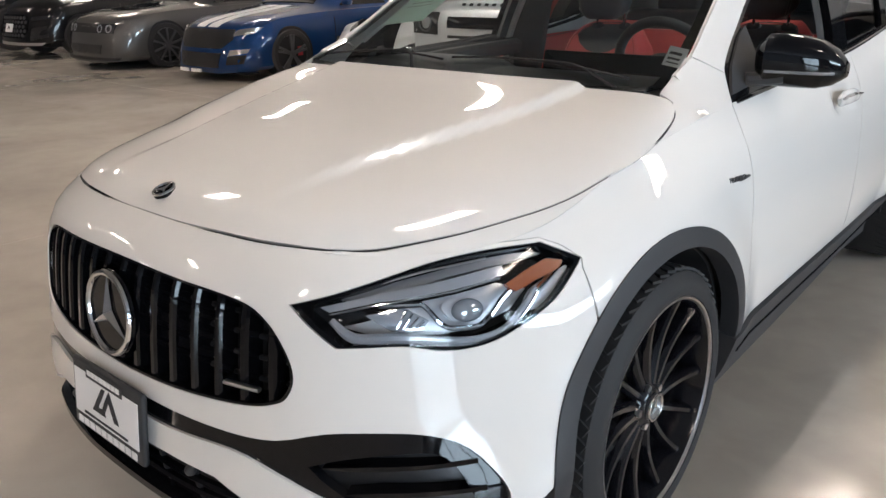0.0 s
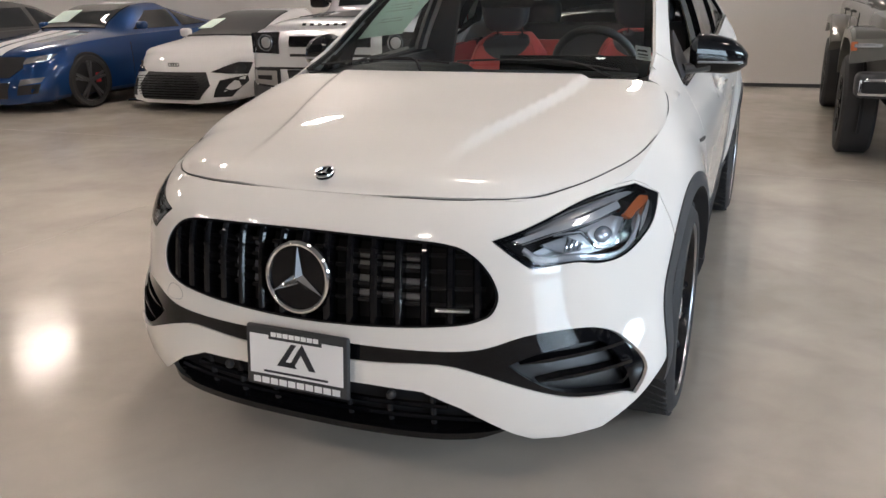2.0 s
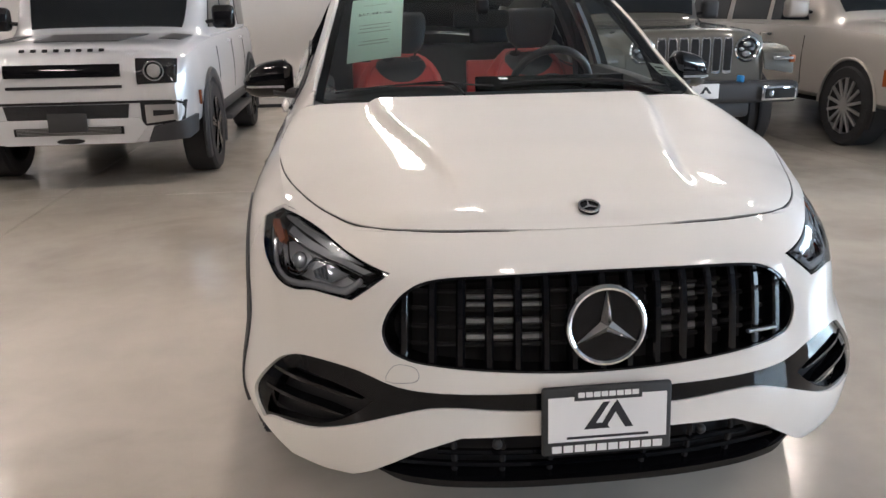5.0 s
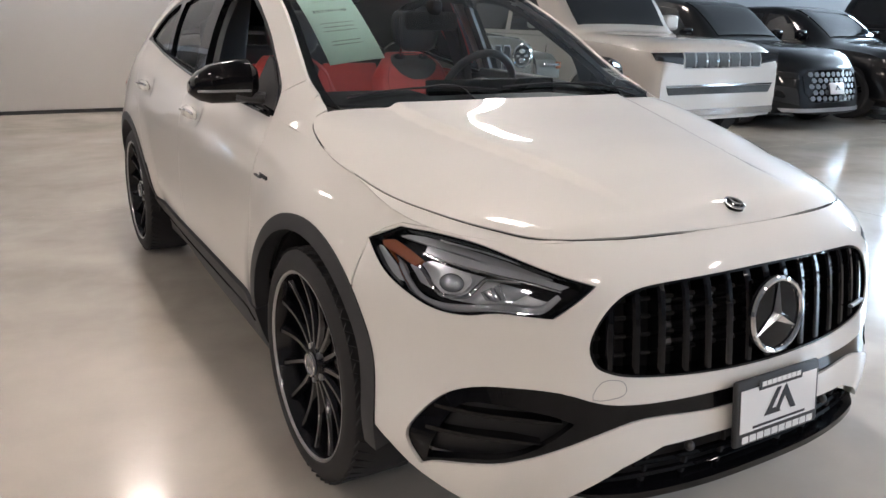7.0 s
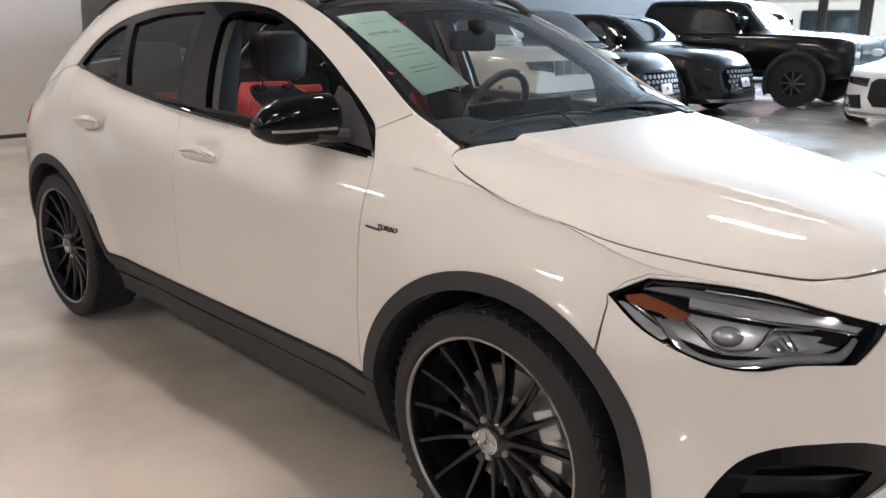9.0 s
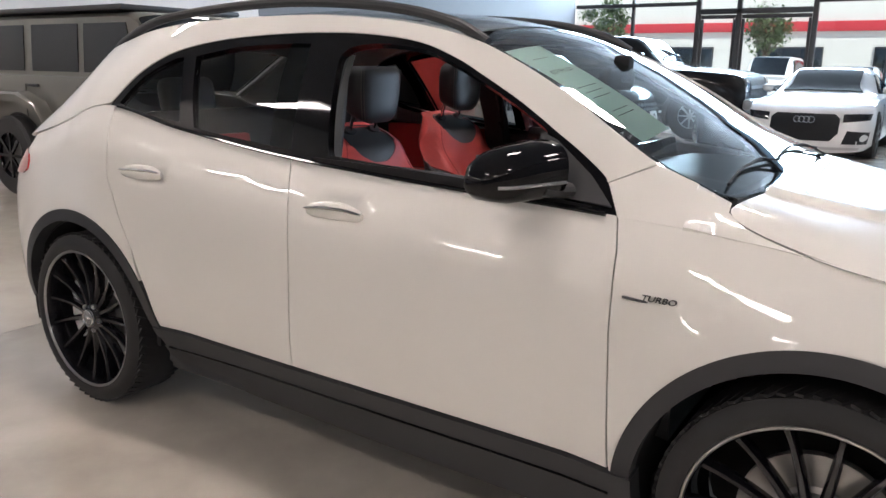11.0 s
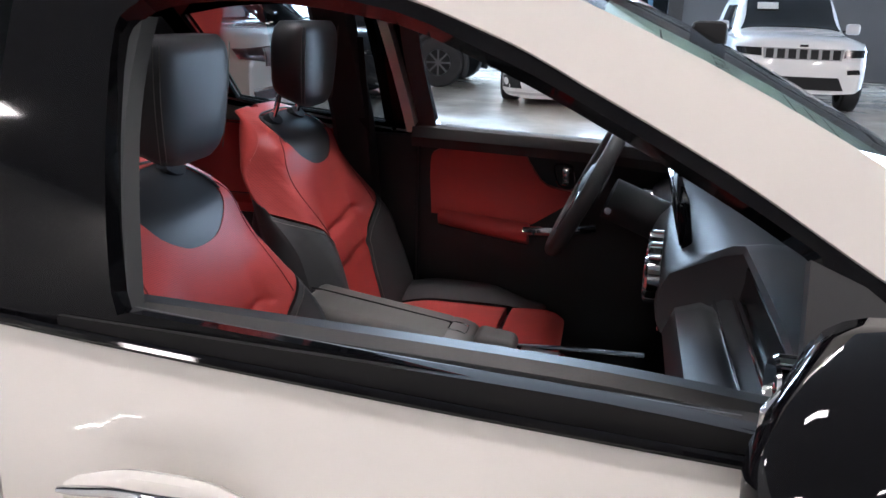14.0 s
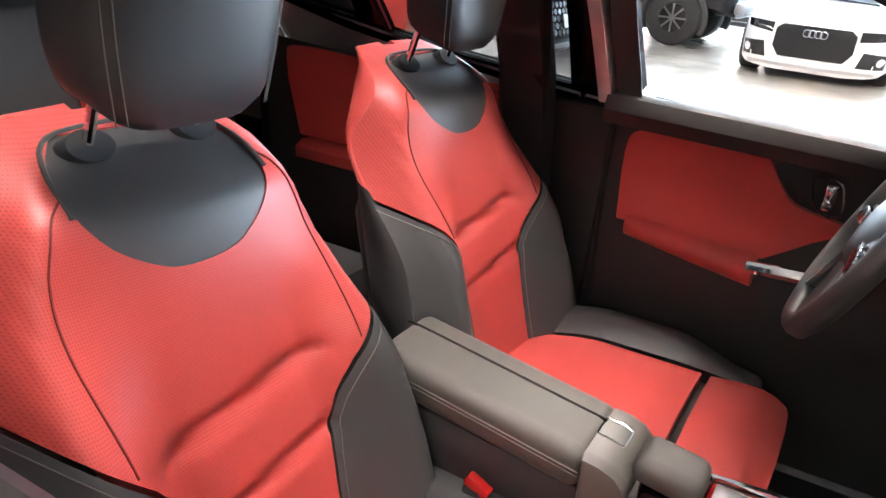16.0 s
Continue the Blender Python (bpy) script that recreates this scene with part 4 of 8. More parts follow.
# ---- head lamps ----
def head_lamp(s):
    def lf(u, z):
        return skin2(s * u, z)
    base = panel("head_lamp", [(LAMP_LOOP, lf, [])], MATTBLACK, car, "led head lamp with clear lens", step=.05, depth=.01, lift=-.075)
    rimo = [tuple(p) for p in LAMP_LOOP]
    rimi = [tuple(Vector((.86, .775)) + (Vector(p) - Vector((.86, .775))) * .955) for p in LAMP_LOOP]
    panel("lamp_bezel", [(rimo, lf, [rimi])], PIANO, base, "black bezel", step=.03, depth=.07, lift=-.004)
    panel("lamp_lens", [(LAMP_LOOP, lf, [])], LENS, base, "clear lens", step=.04, depth=.003, lift=-.001)

    def strip(name, pts, r, mat, flat=1.0, lift=-.03, label=""):
        ps = [skin_lift(s * p[0], p[1], lift) for p in catmull([(u, z, 0) for u, z in pts], 6)]
        part(name, tube(ps, r, 8, flat), mat, base, label, True)
    # light guide along the upper edge, lens pods and the chrome brackets round them
    gd = [(.578, .784), (.698, .809), (.85, .823), (.985, .834), (.985, .817), (.846, .806), (.698, .794), (.60, .776)]
    panel("upper_guide", [(smooth_loop(gd, 2, (0, 3, 4, 7)), lf, [])], WHITELAMP, base, "grey-white light guide", step=.03, depth=.02, lift=-.016)
    strip("upper_trim", [(.60, .773), (.70, .790), (.846, .802), (.97, .812)], .0035, CHROME, .8, -.015)
    top = [(.62, .802), (.72, .827), (.87, .846), (1.02, .853), (1.10, .842), (1.02, .838), (.86, .830), (.70, .809)]
    panel("upper_reflector", [(smooth_loop(top, 2), lf, [])], LAMPGREY, base, "silver upper reflector", step=.03, depth=.01, lift=-.026)
    tip = [(1.045, .785), (1.12, .808), (1.148, .812), (1.115, .782), (1.055, .745), (1.02, .752)]
    panel("outer_silver", [(smooth_loop(tip, 2), lf, [])], LAMPSILVER, base, "silver outer reflector", step=.03, depth=.01, lift=-.024)
    strip("top_trim", [(.66, .817), (.80, .838), (.95, .848)], .003, SATIN, .8, -.012)
    eye = [(.837, .785), (.874, .793), (.925, .787), (.942, .768), (.911, .747), (.866, .745), (.844, .762)]
    panel("outer_reflector", [(smooth_loop(eye, 3), lf, [])], LAMPSILVER, base, "silver reflector", step=.02, depth=.02, lift=-.040)
    inn = [(.671, .772), (.755, .785), (.806, .755), (.789, .736), (.725, .736)]
    panel("inner_lens", [(inn, lf, [])], PROJECTOR, base, "grey inner lens", step=.03, depth=.02, lift=-.036)
    for k in range(4):
        strip("facet", [(.758 + .012 * k, .780 - .008 * k), (.735 + .014 * k, .742)], .003, CHROME, .8, -.034)
    drl = [(.70, .789), (.774, .787), (.797, .782), (.831, .743), (.864, .734), (.915, .736), (.964, .773), (.991, .790)]
    strip("light_bracket", drl, .006, CHROME, .9, -.022, "chrome light bracket")
    low = [(.604, .762), (.650, .728), (.72, .726), (.783, .722), (.834, .714), (.906, .709), (.965, .721), (1.016, .756), (1.05, .785)]
    strip("lower_guide", low, [.006 + .004 * math.sin(math.pi * min(1, i / 20)) for i in range(49)], WHITELAMP, 1.2, -.018, "white light guide")
    strip("lower_trim", [(u, z - .009) for u, z in low[1:]], .0035, CHROME, .8, -.014)
    strip("outer_trim", [(1.035, .768), (1.075, .79), (1.12, .812)], .006, CHROME, 1.2, -.02)
    for u, z, r in ((.893, .766, .027),):
        c = skin_lift(s * u, z, -.038)
        n = skin_lift(s * u, z, 0) - skin_lift(s * u, z, -.05)
        m = n.to_track_quat("Z", "Y").to_matrix().to_4x4()
        m.translation = c
        bm = bmesh.new()
        bmesh.ops.create_uvsphere(bm, u_segments=24, v_segments=12, radius=r, matrix=m @ Matrix.Diagonal((1.25, .85, .55, 1)))
        part("projector", bm, PROJECTOR, base, "glass projector", True)
    amb = [(.978, .800), (1.03, .815), (1.096, .829), (1.135, .822), (1.118, .809), (1.05, .796), (1.0, .784)]
    panel("side_reflector", [(smooth_loop(amb, 2, (0, 2, 3)), lf, [])], AMBER, base, "amber reflector", step=.02, depth=.012, lift=-.012)
    fill = [(.62, .742), (.80, .80), (.98, .812), (1.05, .79), (1.0, .75), (.9, .722), (.7, .722)]
    panel("lamp_floor", [(fill, lf, [])], LAMPSILVER, base, "", step=.05, depth=.02, lift=-.055)


PROJECTOR = material("projector_glass", (.55, .58, .62), .06, .6, 1, .01)
for s in (1, -1):
    head_lamp(s)


# ---- cladding ----
def cladding(side):
    for cy, a0, a1 in ((0, -22, 184), (2.729, -14, 197)):
        def form(a, r, cy=cy):
            return skin(u_of_y(cy + r * math.cos(radians(a * 100))), .356 + r * math.sin(radians(a * 100)))
        n = 30
        outer = [(a0 / 100 + (a1 - a0) / 100 * i / n, .457) for i in range(n + 1)]
        inner = [(a0 / 100 + (a1 - a0) / 100 * i / n, .410) for i in range(n, -1, -1)]
        panel("arch_trim", [(outer + inner, form, [])], DARKGREY, car, "dark grey plastic wheel arch trim", side=side, step=.03, depth=.05, lift=.005, centre=(0, 1.3, .3))
        # dark liner above the wheel
        rings = []
        for i in range(25):
            t = radians(-12 + 197 * i / 24)
            y, z = cy + .415 * math.cos(t), .356 + .405 * math.sin(t)
            rings.append([Vector((side * .55, y, z)), Vector((side * .86, y, z)), Vector((side * .86, y + .02 * math.cos(t), z + .02 * math.sin(t))), Vector((side * .55, y + .02 * math.cos(t), z + .02 * math.sin(t)))])
        part("arch_liner", from_rings(rings), MATTBLACK, car, "black wheel arch liner", True)
    u0, u1 = u_of_y(.40), u_of_y(2.31)
    sill = [(u0, .405), (u1, .405), (u1, .215), (u0, .215)]
    sp = panel("sill", [(sill, skin, [])], DARKGREY, car, "dark grey plastic sill", side=side, step=.05, depth=.06, lift=.012)
    ps = [skin_lift(u0 + .06 + (u1 - u0 - .1) * i / 30, .345 - .02 * smooth(.7, 1, i / 30), .013) for i in range(31)]
    part("sill_groove", tube([Vector((p.x * side, p.y, p.z)) for p in ps], .004, 6), PIANO, sp)


for side in (1, -1):
    cladding(side)
bm = bmesh.new()
rbox(bm, (1.20, 1.05, .50), pose(0, -.22, .46), .06)
part("engine_cover", bm, MATTBLACK, car, "black engine bay")
bm = bmesh.new()
rbox(bm, (1.46, 2.0, .10), pose(0, 1.36, .27), .03)
part("floor_pan", bm, MATTBLACK, car, "black underbody")
bm = bmesh.new()
rbox(bm, (1.20, 1.3, .42), pose(0, 2.85, .46), .06)
part("rear_pan", bm, MATTBLACK, car, "black rear underbody")


# ---- wing mirrors ----
def wing_mirror(side):
    rings = []
    xs = [0, .05, .14, .3, .5, .7, .86, .95, 1.0]
    for s in xs:
        x = .792 + .205 * s
        yc = .715 + .105 * s
        hy = (.082 - .014 * s) * (1 - .75 * max(0, s - .8) / .2)**.6 * (.55 + .45 * min(1, s / .14))
        zt = 1.207 - .055 * s**2.2
        zb = 1.060 - .018 * s + .010 * s**3
        hz = (zt - zb) / 2 * (1 - .8 * max(0, s - .8) / .2)**.55 * (.6 + .4 * min(1, s / .14))
        zc = (zt + zb) / 2
        ring = []
        for k in range(24):
            t = 2 * math.pi * k / 24
            c, w = math.cos(t), math.sin(t)
            y = yc + hy * (abs(c)**.7) * (1 if c > 0 else -1)
            ring.append(Vector((side * x, y, zc + hz * (abs(w)**.75) * (1 if w > 0 else -1))))
        rings.append(ring)
    h = part("wing_mirror", from_rings(rings), PIANO, car, "gloss black wing mirror", True, 60)
    ps = [Vector((side * (.792 + .205 * s), .715 + .105 * s - (.082 - .014 * s) * (1 - .75 * max(0, s - .8) / .2)**.6 + .002, 1.105 - .010 * s)) for s in [.16 + .075 * i for i in range(11)]]
    part("indicator", tube(ps, .006, 8, .7), LAMPGREY, h, "grey repeater strip", True)
    arm = catmull([(.770 * side, .67, 1.075), (.81 * side, .69, 1.078), (.86 * side, .71, 1.085)], 5)
    part("mirror_arm", tube(arm, .030, 10, .7), BLACKPLASTIC, h, "black mirror foot", True)
    bm = bmesh.new()
    rbox(bm, (.125, .006, .085), pose(side * .88, .826, 1.125, 0, 0, side * 26), .02, 3)
    part("mirror_glass", bm, CHROME, h, "mirror glass", True)
    tri = [(.545, 1.045), (.79, 1.067), (.785, 1.215), (.735, 1.195), (.62, 1.115)]
    panel("mirror_base", [(tri, glasshouse, [])], BLACKPLASTIC, car, "black mirror sail", side=side, step=.04, lift=.004)


for side in (1, -1):
    wing_mirror(side)


# ---- wheels ----
def build_wheel():
    """A wheel about the origin with its outer face towards +x."""
    w = new("wheel")
    prof = [(-.125, .29), (-.122, .325), (-.110, .346), (-.06, .3545), (0, .356), (.06, .3545), (.110, .346), (.126, .325), (.131, .305), (.126, .288), (.10, .284), (-.10, .284)]
    rings = []
    bm = lathe(prof, 64)
    part("tyre", bm, RUBBER, w, "low profile black tyre", True)
    for x, tw in ((-.075, .5), (.075, -.5)):
        bm = bmesh.new()
        for k in range(60):
            t = 2 * math.pi * k / 60
            m = Matrix.Rotation(t, 4, "X") @ Matrix.Translation((x, 0, .3515)) @ Matrix.Rotation(tw, 4, "Z")
            bmesh.ops.create_cube(bm, size=1, matrix=m @ Matrix.Diagonal((.075, .024, .007, 1)))
        part("tread", bm, RUBBER, w)
    part("barrel", lathe([(-.10, .272), (.108, .272), (.122, .281), (.1225, .286), (.104, .2845), (-.10, .284)], 64), RIMBLACK, w, "black rim", True)
    part("rim_edge", lathe([(.118, .2765), (.1235, .2795), (.1245, .2855), (.119, .2875)], 64), RIMEDGE, w, "thin machined rim edge", True)
    rings = []
    for k in range(15):
        t = 2 * math.pi * k / 15
        rings = []
        for i in range(9):
            s = i / 8
            r = .045 + .232 * s
            x = .088 + .030 * s - .022 * math.sin(math.pi * s * .8)
            hw = .0145 - .005 * s + .004 * max(0, s - .8) * 5
            tt = t + .06 * s
            m = Matrix.Rotation(tt, 4, "X")
            rings.append([m @ Vector((x, -hw * .45, r)), m @ Vector((x, hw * .45, r)), m @ Vector((x - .012, hw, r)), m @ Vector((x - .035, hw * .8, r)), m @ Vector((x - .035, -hw * .8, r)), m @ Vector((x - .012, -hw, r))])
        part("spoke", from_rings(rings), RIMBLACK, w, "", True)
    part("hub", lathe([(.05, .062), (.080, .060), (.092, .050), (.098, .040), (.098, .001)], 32, Matrix(), False), RIMBLACK, w, "", True)
    star_badge(Vector((.099, 0, 0)), Vector((1, 0, 0)), .036, w, "hub_cap", SATIN, .11)
    part("brake_disc", lathe([(-.012, .10), (-.012, .178), (.012, .178), (.012, .10), (.035, .095), (.035, .001)], 48, Matrix(), False), IRON, w, "steel brake disc", True)
    for k in range(5):
        t = 2 * math.pi * k / 5 + .3
        bm = bmesh.new()
        bmesh.ops.create_cone(bm, cap_ends=True, segments=8, radius1=.011, radius2=.010, depth=.012, matrix=Matrix.Rotation(t, 4, "X") @ Matrix.Translation((.088, 0, .053)) @ Matrix.Rotation(math.pi / 2, 4, "Y"))
        part("wheel_bolt", bm, SATIN, w, "", True)
    return w


first = build_wheel()
first.parent = car
spots = [(.782, 0, 0, 0), (-.782, 0, 180, 1), (-.782, 2.729, 180, 2), (.782, 2.729, 0, 3)]
first.matrix_basis = pose(.782, 0, .356, 0, 0, 0)
for x, y, turn, k in spots[1:]:
    copy_thing(first, pose(x, y, .356, [0, 12, 30, 55][k], 0, turn))
for x, y, turn, k in spots:
    # caliper behind the spokes
    s = 1 if x > 0 else -1
    back_dir = 1 if y < 1 else 1
    c = bmesh.new()
    a = radians(20 if s > 0 else 20)
    for j in range(3):
        t = radians(-28 + 28 * j) + (0 if y < 1 else math.pi)
        yy = y - .165 * math.cos(t) * (1 if y < 1 else -1) * 1
        zz = .356 + .165 * math.sin(t)
        rbox(c, (.07, .07, .085), pose(s * .80, y - .165 * math.cos(t), .356 + .165 * math.sin(t), math.degrees(-t)), .012)
    part("brake_caliper", c, CALIPER, car, "silver brake caliper", True)


# ---- side badges, price sheet, sticker ----
def text_mesh(body, size, depth=.002):
    cu = bpy.data.curves.new("text", "FONT")
    cu.body, cu.size, cu.extrude, cu.align_x = body, size, depth / 2, "CENTER"
    ob = bpy.data.objects.new("text", cu)
    scene.collection.objects.link(ob)
    me = bpy.data.meshes.new_from_object(ob.evaluated_get(bpy.context.evaluated_depsgraph_get()))
    bpy.data.objects.remove(ob)
    return me


for side in (1, -1):
    a, b = skin_lift(1.93, .853, .003), skin_lift(1.80, .857, .003)
    a.x, b.x = a.x * side, b.x * side
    mid = (a + b) / 2
    ang = 90 * side
    me = text_mesh("TURBO", .0255, .004)
    me.transform(Matrix(((1.02, .28, 0, 0), (0, .80, 0, 0), (0, 0, 1, 0), (0, 0, 0, 1))))
    me.transform(Matrix.Rotation(radians(90), 4, "X"))
    me.transform(Matrix.Rotation(radians(82 if side > 0 else -98 + 4), 4, "Z") if side > 0 else Matrix.Rotation(radians(-90 - 2), 4, "Z"))
    me.transform(Matrix.Translation((mid.x, mid.y - .012, mid.z - .005)))
    finish("wing_badge", me, BLACKPLASTIC, car, "dark lettered badge on the wing", False)
    ps = [Vector((mid.x, mid.y + .075 * 1 - .062 * i / 6, mid.z - .004 - .004 * i / 6)) for i in range(7)]
    part("badge_bar", tube(ps, [.005, .006, .006, .006, .006, .005, .003], 6, .5), BLACKPLASTIC, car, "dark bar under the badge")


sheet = new("price_sheet")
tagged(sheet, "pale green printed price sheet behind the windscreen", "paper")
sq = [(-.575, .545), (-.365, .545), (-.315, 1.0), (-.535, 1.0)]
panel("sheet", [(sq, lambda x, y: roof(x, y) + Vector((0, .004, -.016)), [])], PAPER, sheet, step=.04, depth=.001)
me = text_mesh("$57,991.00", .040, .0006)
for v in me.vertices:
    x, y = v.co.x * .78 - .448, .845 + v.co.y * .68
    v.co = roof(x, y) + Vector((0, .004, -.0145))
finish("price", me, INK, sheet, "printed price", False)
for y, w in ((.93, .10), (.77, .13), (.745, .12), (.72, .13), (.66, .11), (.64, .12)):
    bm = bmesh.new()
    vs = [bm.verts.new(roof(-.452 + (y - .8) * .08 + w * a, y + .0024 * b) + Vector((0, .004, -.0145))) for a, b in ((-.5, -.5), (.5, -.5), (.5, .5), (-.5, .5))]
    bm.faces.new(vs)
    part("printed_line", bm, INK, sheet)
stk = new("windscreen_sticker")
tagged(stk, "small white stock sticker on the windscreen", "sticker")
sq = [(.632, .415), (.69, .415), (.668, .505), (.612, .505)]
panel("label_paper", [(sq, lambda x, y: roof(x, y) + Vector((0, .001, -.006)), [])], PLATEWHITE, stk, step=.03, depth=.001)
for y, h in ((.475, .012), (.45, .010), (.43, .006)):
    bm = bmesh.new()
    bm.faces.new([bm.verts.new(roof(.65 - (y - .45) * .25 + .018 * a, y + h * b) + Vector((0, .001, -.0048))) for a, b in ((-1, -.5), (1, -.5), (1, .5), (-1, .5))])
    part("printed_bar", bm, INK, stk)


# ---- inside of the white car ----
DASHSKIN = relief(material("dash_skin", (.045, .046, .05), .45), 500, .3, .001)
FRAMEGREY = relief(material("grey_frame_trim", (.075, .082, .086), .42), 500, .2, .0006)
DOORTOP = relief(material("grey_door_top", (.050, .050, .050), .50), 500, .2, .0006)
DARKRED = material("seam_red", (.22, .018, .016), .6)
HEADLINER = relief(material("black_headliner", (.02, .02, .021), .9), 500, .3, .001)


def seat_w(z):
    return lerp_table(z, [(.50, .280), (.70, .285), (.85, .265), (.942, .246), (1.0, .232), (1.05, .214), (1.10, .184), (1.14, .146), (1.165, .10)])


def seat_front(x, z):
    """Front of a backrest about its own middle."""
    e = min(abs(x) / seat_w(z), 1.04)
    y = .35 * (z - 1.04) + 13.0 * max(0, z - 1.07)**2
    w = smooth(1.03, .83, z)
    y += (1 - w) * (.02 * e**3 + .080 * smooth(.84, 1.03, e)) * (1 - .85 * smooth(1.02, 1.15, z)) + w * (-.070 * smooth(.36, .84, e) + .085 * smooth(.80, 1.06, e))
    y -= .012 * math.cos(min(e, 1) * math.pi / 2) * smooth(.6, .8, z)
    for zc in (.870, .772):
        y += .010 * math.exp(-((z - zc - .10 * x) / .011)**2) * smooth(.15, .10, abs(x))
    return Vector((x, y, z))


def build_seat():
    """A bucket-like front seat about the middle of its back; y backwards."""
    seat = new("front_seat")
    full_r = [(.108, 1.160), (.148, 1.138), (.183, 1.10), (.213, 1.05), (.231, 1.0), (.245, .942)]
    red_low = [(.196, .898), (.142, .84), (.112, .76), (.104, .55)]
    collar = [(.022, 1.0265), (.058, 1.034), (.106, 1.062), (.129, 1.098), (.120, 1.128), (.086, 1.150)]
    cl = collar + [(-x, z) for x, z in reversed(collar)]
    red_half = [(.080, 1.163)] + full_r + red_low
    red = red_half + [(-x, z) for x, z in reversed(red_half)]
    red = [tuple(p) for p in smooth_loop(red, 3, (0, 6, 10, 11, 15, 21))]
    cl_loop = [tuple(p) for p in smooth_loop(cl, 3, (5, 6))]
    panel("backrest", [(red, seat_front, [[(x * 1.0, min(z, 1.149)) for x, z in cl_loop]])], PERFORATED, seat, "red perforated leather backrest", step=.0125, depth=.012, face=(0, -1, .2))
    panel("collar", [(cl_loop, seat_front, [])], LEATHER, seat, "black leather collar", step=.025, depth=.01, face=(0, -1, .2), lift=-.002)
    for s in (1, -1):
        b = [(.248, .937), (.199, .894), (.146, .837), (.116, .76), (.108, .54), (.279, .54), (.284, .70), (.264, .855)]
        b = [(s * x, z) for x, z in smooth_loop(b, 3, (0, 4, 5))]
        panel("side_bolster", [(b, seat_front, [])], LEATHER, seat, "black leather side bolster", step=.016, depth=.05, face=(0, -1, .2))
        seam = [(.126, 1.112), (.150, 1.095), (.168, 1.06), (.176, 1.02), (.180, .97), (.176, .885)]
        ps = [seat_front(s * x, z) - Vector((0, .0005, 0)) for x, z, _ in catmull([(x, z, 0) for x, z in seam], 8)]
        part("seam", tube(ps, .0014, 5), DARKRED, seat)
        # upholstered flanks that wrap round to the back
        for nm, z0, z1, mt, lb in (("flank", .54, .951, LEATHER, "black leather flank"), ("shoulder", .955, 1.162, RED, "red leather shoulder")):
            rings = []
            for i in range(15):
                z = z0 + (z1 - z0) * i / 14
                p = seat_front(seat_w(z) * .995, z)
                yb = max(.35 * (z - 1.04) + .125, p.y + .015)
                ring = []
                for a in (0, .12, .3, .55, .8, 1):
                    ring.append(Vector((s * (p.x + .006 * math.sin(math.pi * a) - .045 * a**2), p.y + (yb - p.y) * a, z + (.030 * a if nm == "flank" else .030 * a * (1 - i / 14) - .012 * a * i / 14))))
                ring += [Vector((s * .02, q.y + .012, q.z)) for q in (ring[-1], ring[0])]
                rings.append(ring)
            part(nm, from_rings(rings), mt, seat, lb, True, 50)
        st = [(.245, .928), (.202, .890), (.150, .834), (.120, .76), (.112, .56)]
        cur = catmull([(x, z, 0) for x, z in st], 12)
        ps = [seat_front(s * (x + .006), z) - Vector((0, .001, 0)) for x, z, _ in cur]
        part("stitching", tube(ps, .0009, 4), STITCH, seat)
    # dark shell behind
    rings = []
    for i in range(17):
        z = .50 + .625 * i / 16
        w = seat_w(z) * (.80 - .06 * smooth(.88, .96, z))
        y0 = .35 * (z - 1.04) + .03 + .05 * smooth(.88, .96, z)
        y1 = .35 * (z - 1.04) + .17 - .06 * smooth(.88, 1.0, z)
        ym = (y0 + y1) / 2
        rings.append([Vector((w * math.copysign(abs(math.cos(t))**.5, math.cos(t)), ym + max(.012, (y1 - y0) / 2) * math.copysign(abs(math.sin(t))**.6, math.sin(t)), z)) for t in [2 * math.pi * k / 24 for k in range(24)]])
    part("seat_shell", from_rings(rings), LEATHER, seat, "black seat shell", True, 60)
    # head restraint on two chrome posts
    rings = []
    for i in range(15):
        s = i / 14
        z = 1.172 + .206 * s
        k = (1 - abs(2 * s - 1)**5)**.4 if 0 < s < 1 else .0
        k = max(k, .35)
        w = (.114 + .022 * math.sin(math.pi * min(1, s * 1.15) * .5)) * (.72 + .28 * k)
        d = .043 * (.55 + .45 * k)
        yc = .036 - .014 * s
        ring = []
        for j in range(32):
            t = 2 * math.pi * j / 32
            c, q = math.cos(t), math.sin(t)
            ring.append(Vector((w * math.copysign(abs(c)**.42, c), yc + d * math.copysign(abs(q)**.55, q) - .012 * (1 - (c**2)) * (1 if q < 0 else 0), z + .042 * max(0, 1 - s / .45) * (q + 1) / 2)))
        rings.append(ring)
    h = part("headrest", from_rings(rings), LEATHER, seat, "black leather headrest", True, 75)
    for sx in (1, -1):
        for off in (0, .009):
            ps = []
            for i in range(13):
                s = i / 12
                z = 1.182 + .184 * s
                w = (.114 + .022 * math.sin(math.pi * min(1, s * 1.15) * .5))
                ps.append(Vector((sx * (w * .83 + off - .004), .036 - .014 * s - .0466 + (0 if off == 0 else .005), z)))
            part("stitching", tube(ps, .0009, 4), STITCH, h)
    for sx in (1, -1):
        part("headrest_post", tube([Vector((.008 + sx * .071, .098, 1.08)), Vector((.008 + sx * .071, .088, 1.135)), Vector((.008 + sx * .069, .054, 1.25))], .0065, 10), CHROME, seat, "chrome post", True)
        bm = bmesh.new()
        bmesh.ops.create_cone(bm, cap_ends=True, segments=24, radius1=.030, radius2=.024, depth=.016, matrix=pose(.008 + sx * .071, .086, 1.137, 46) @ Matrix.Diagonal((1.15, .8, 1, 1)))
        part("post_collar", bm, BLACKPLASTIC, seat, "", True)
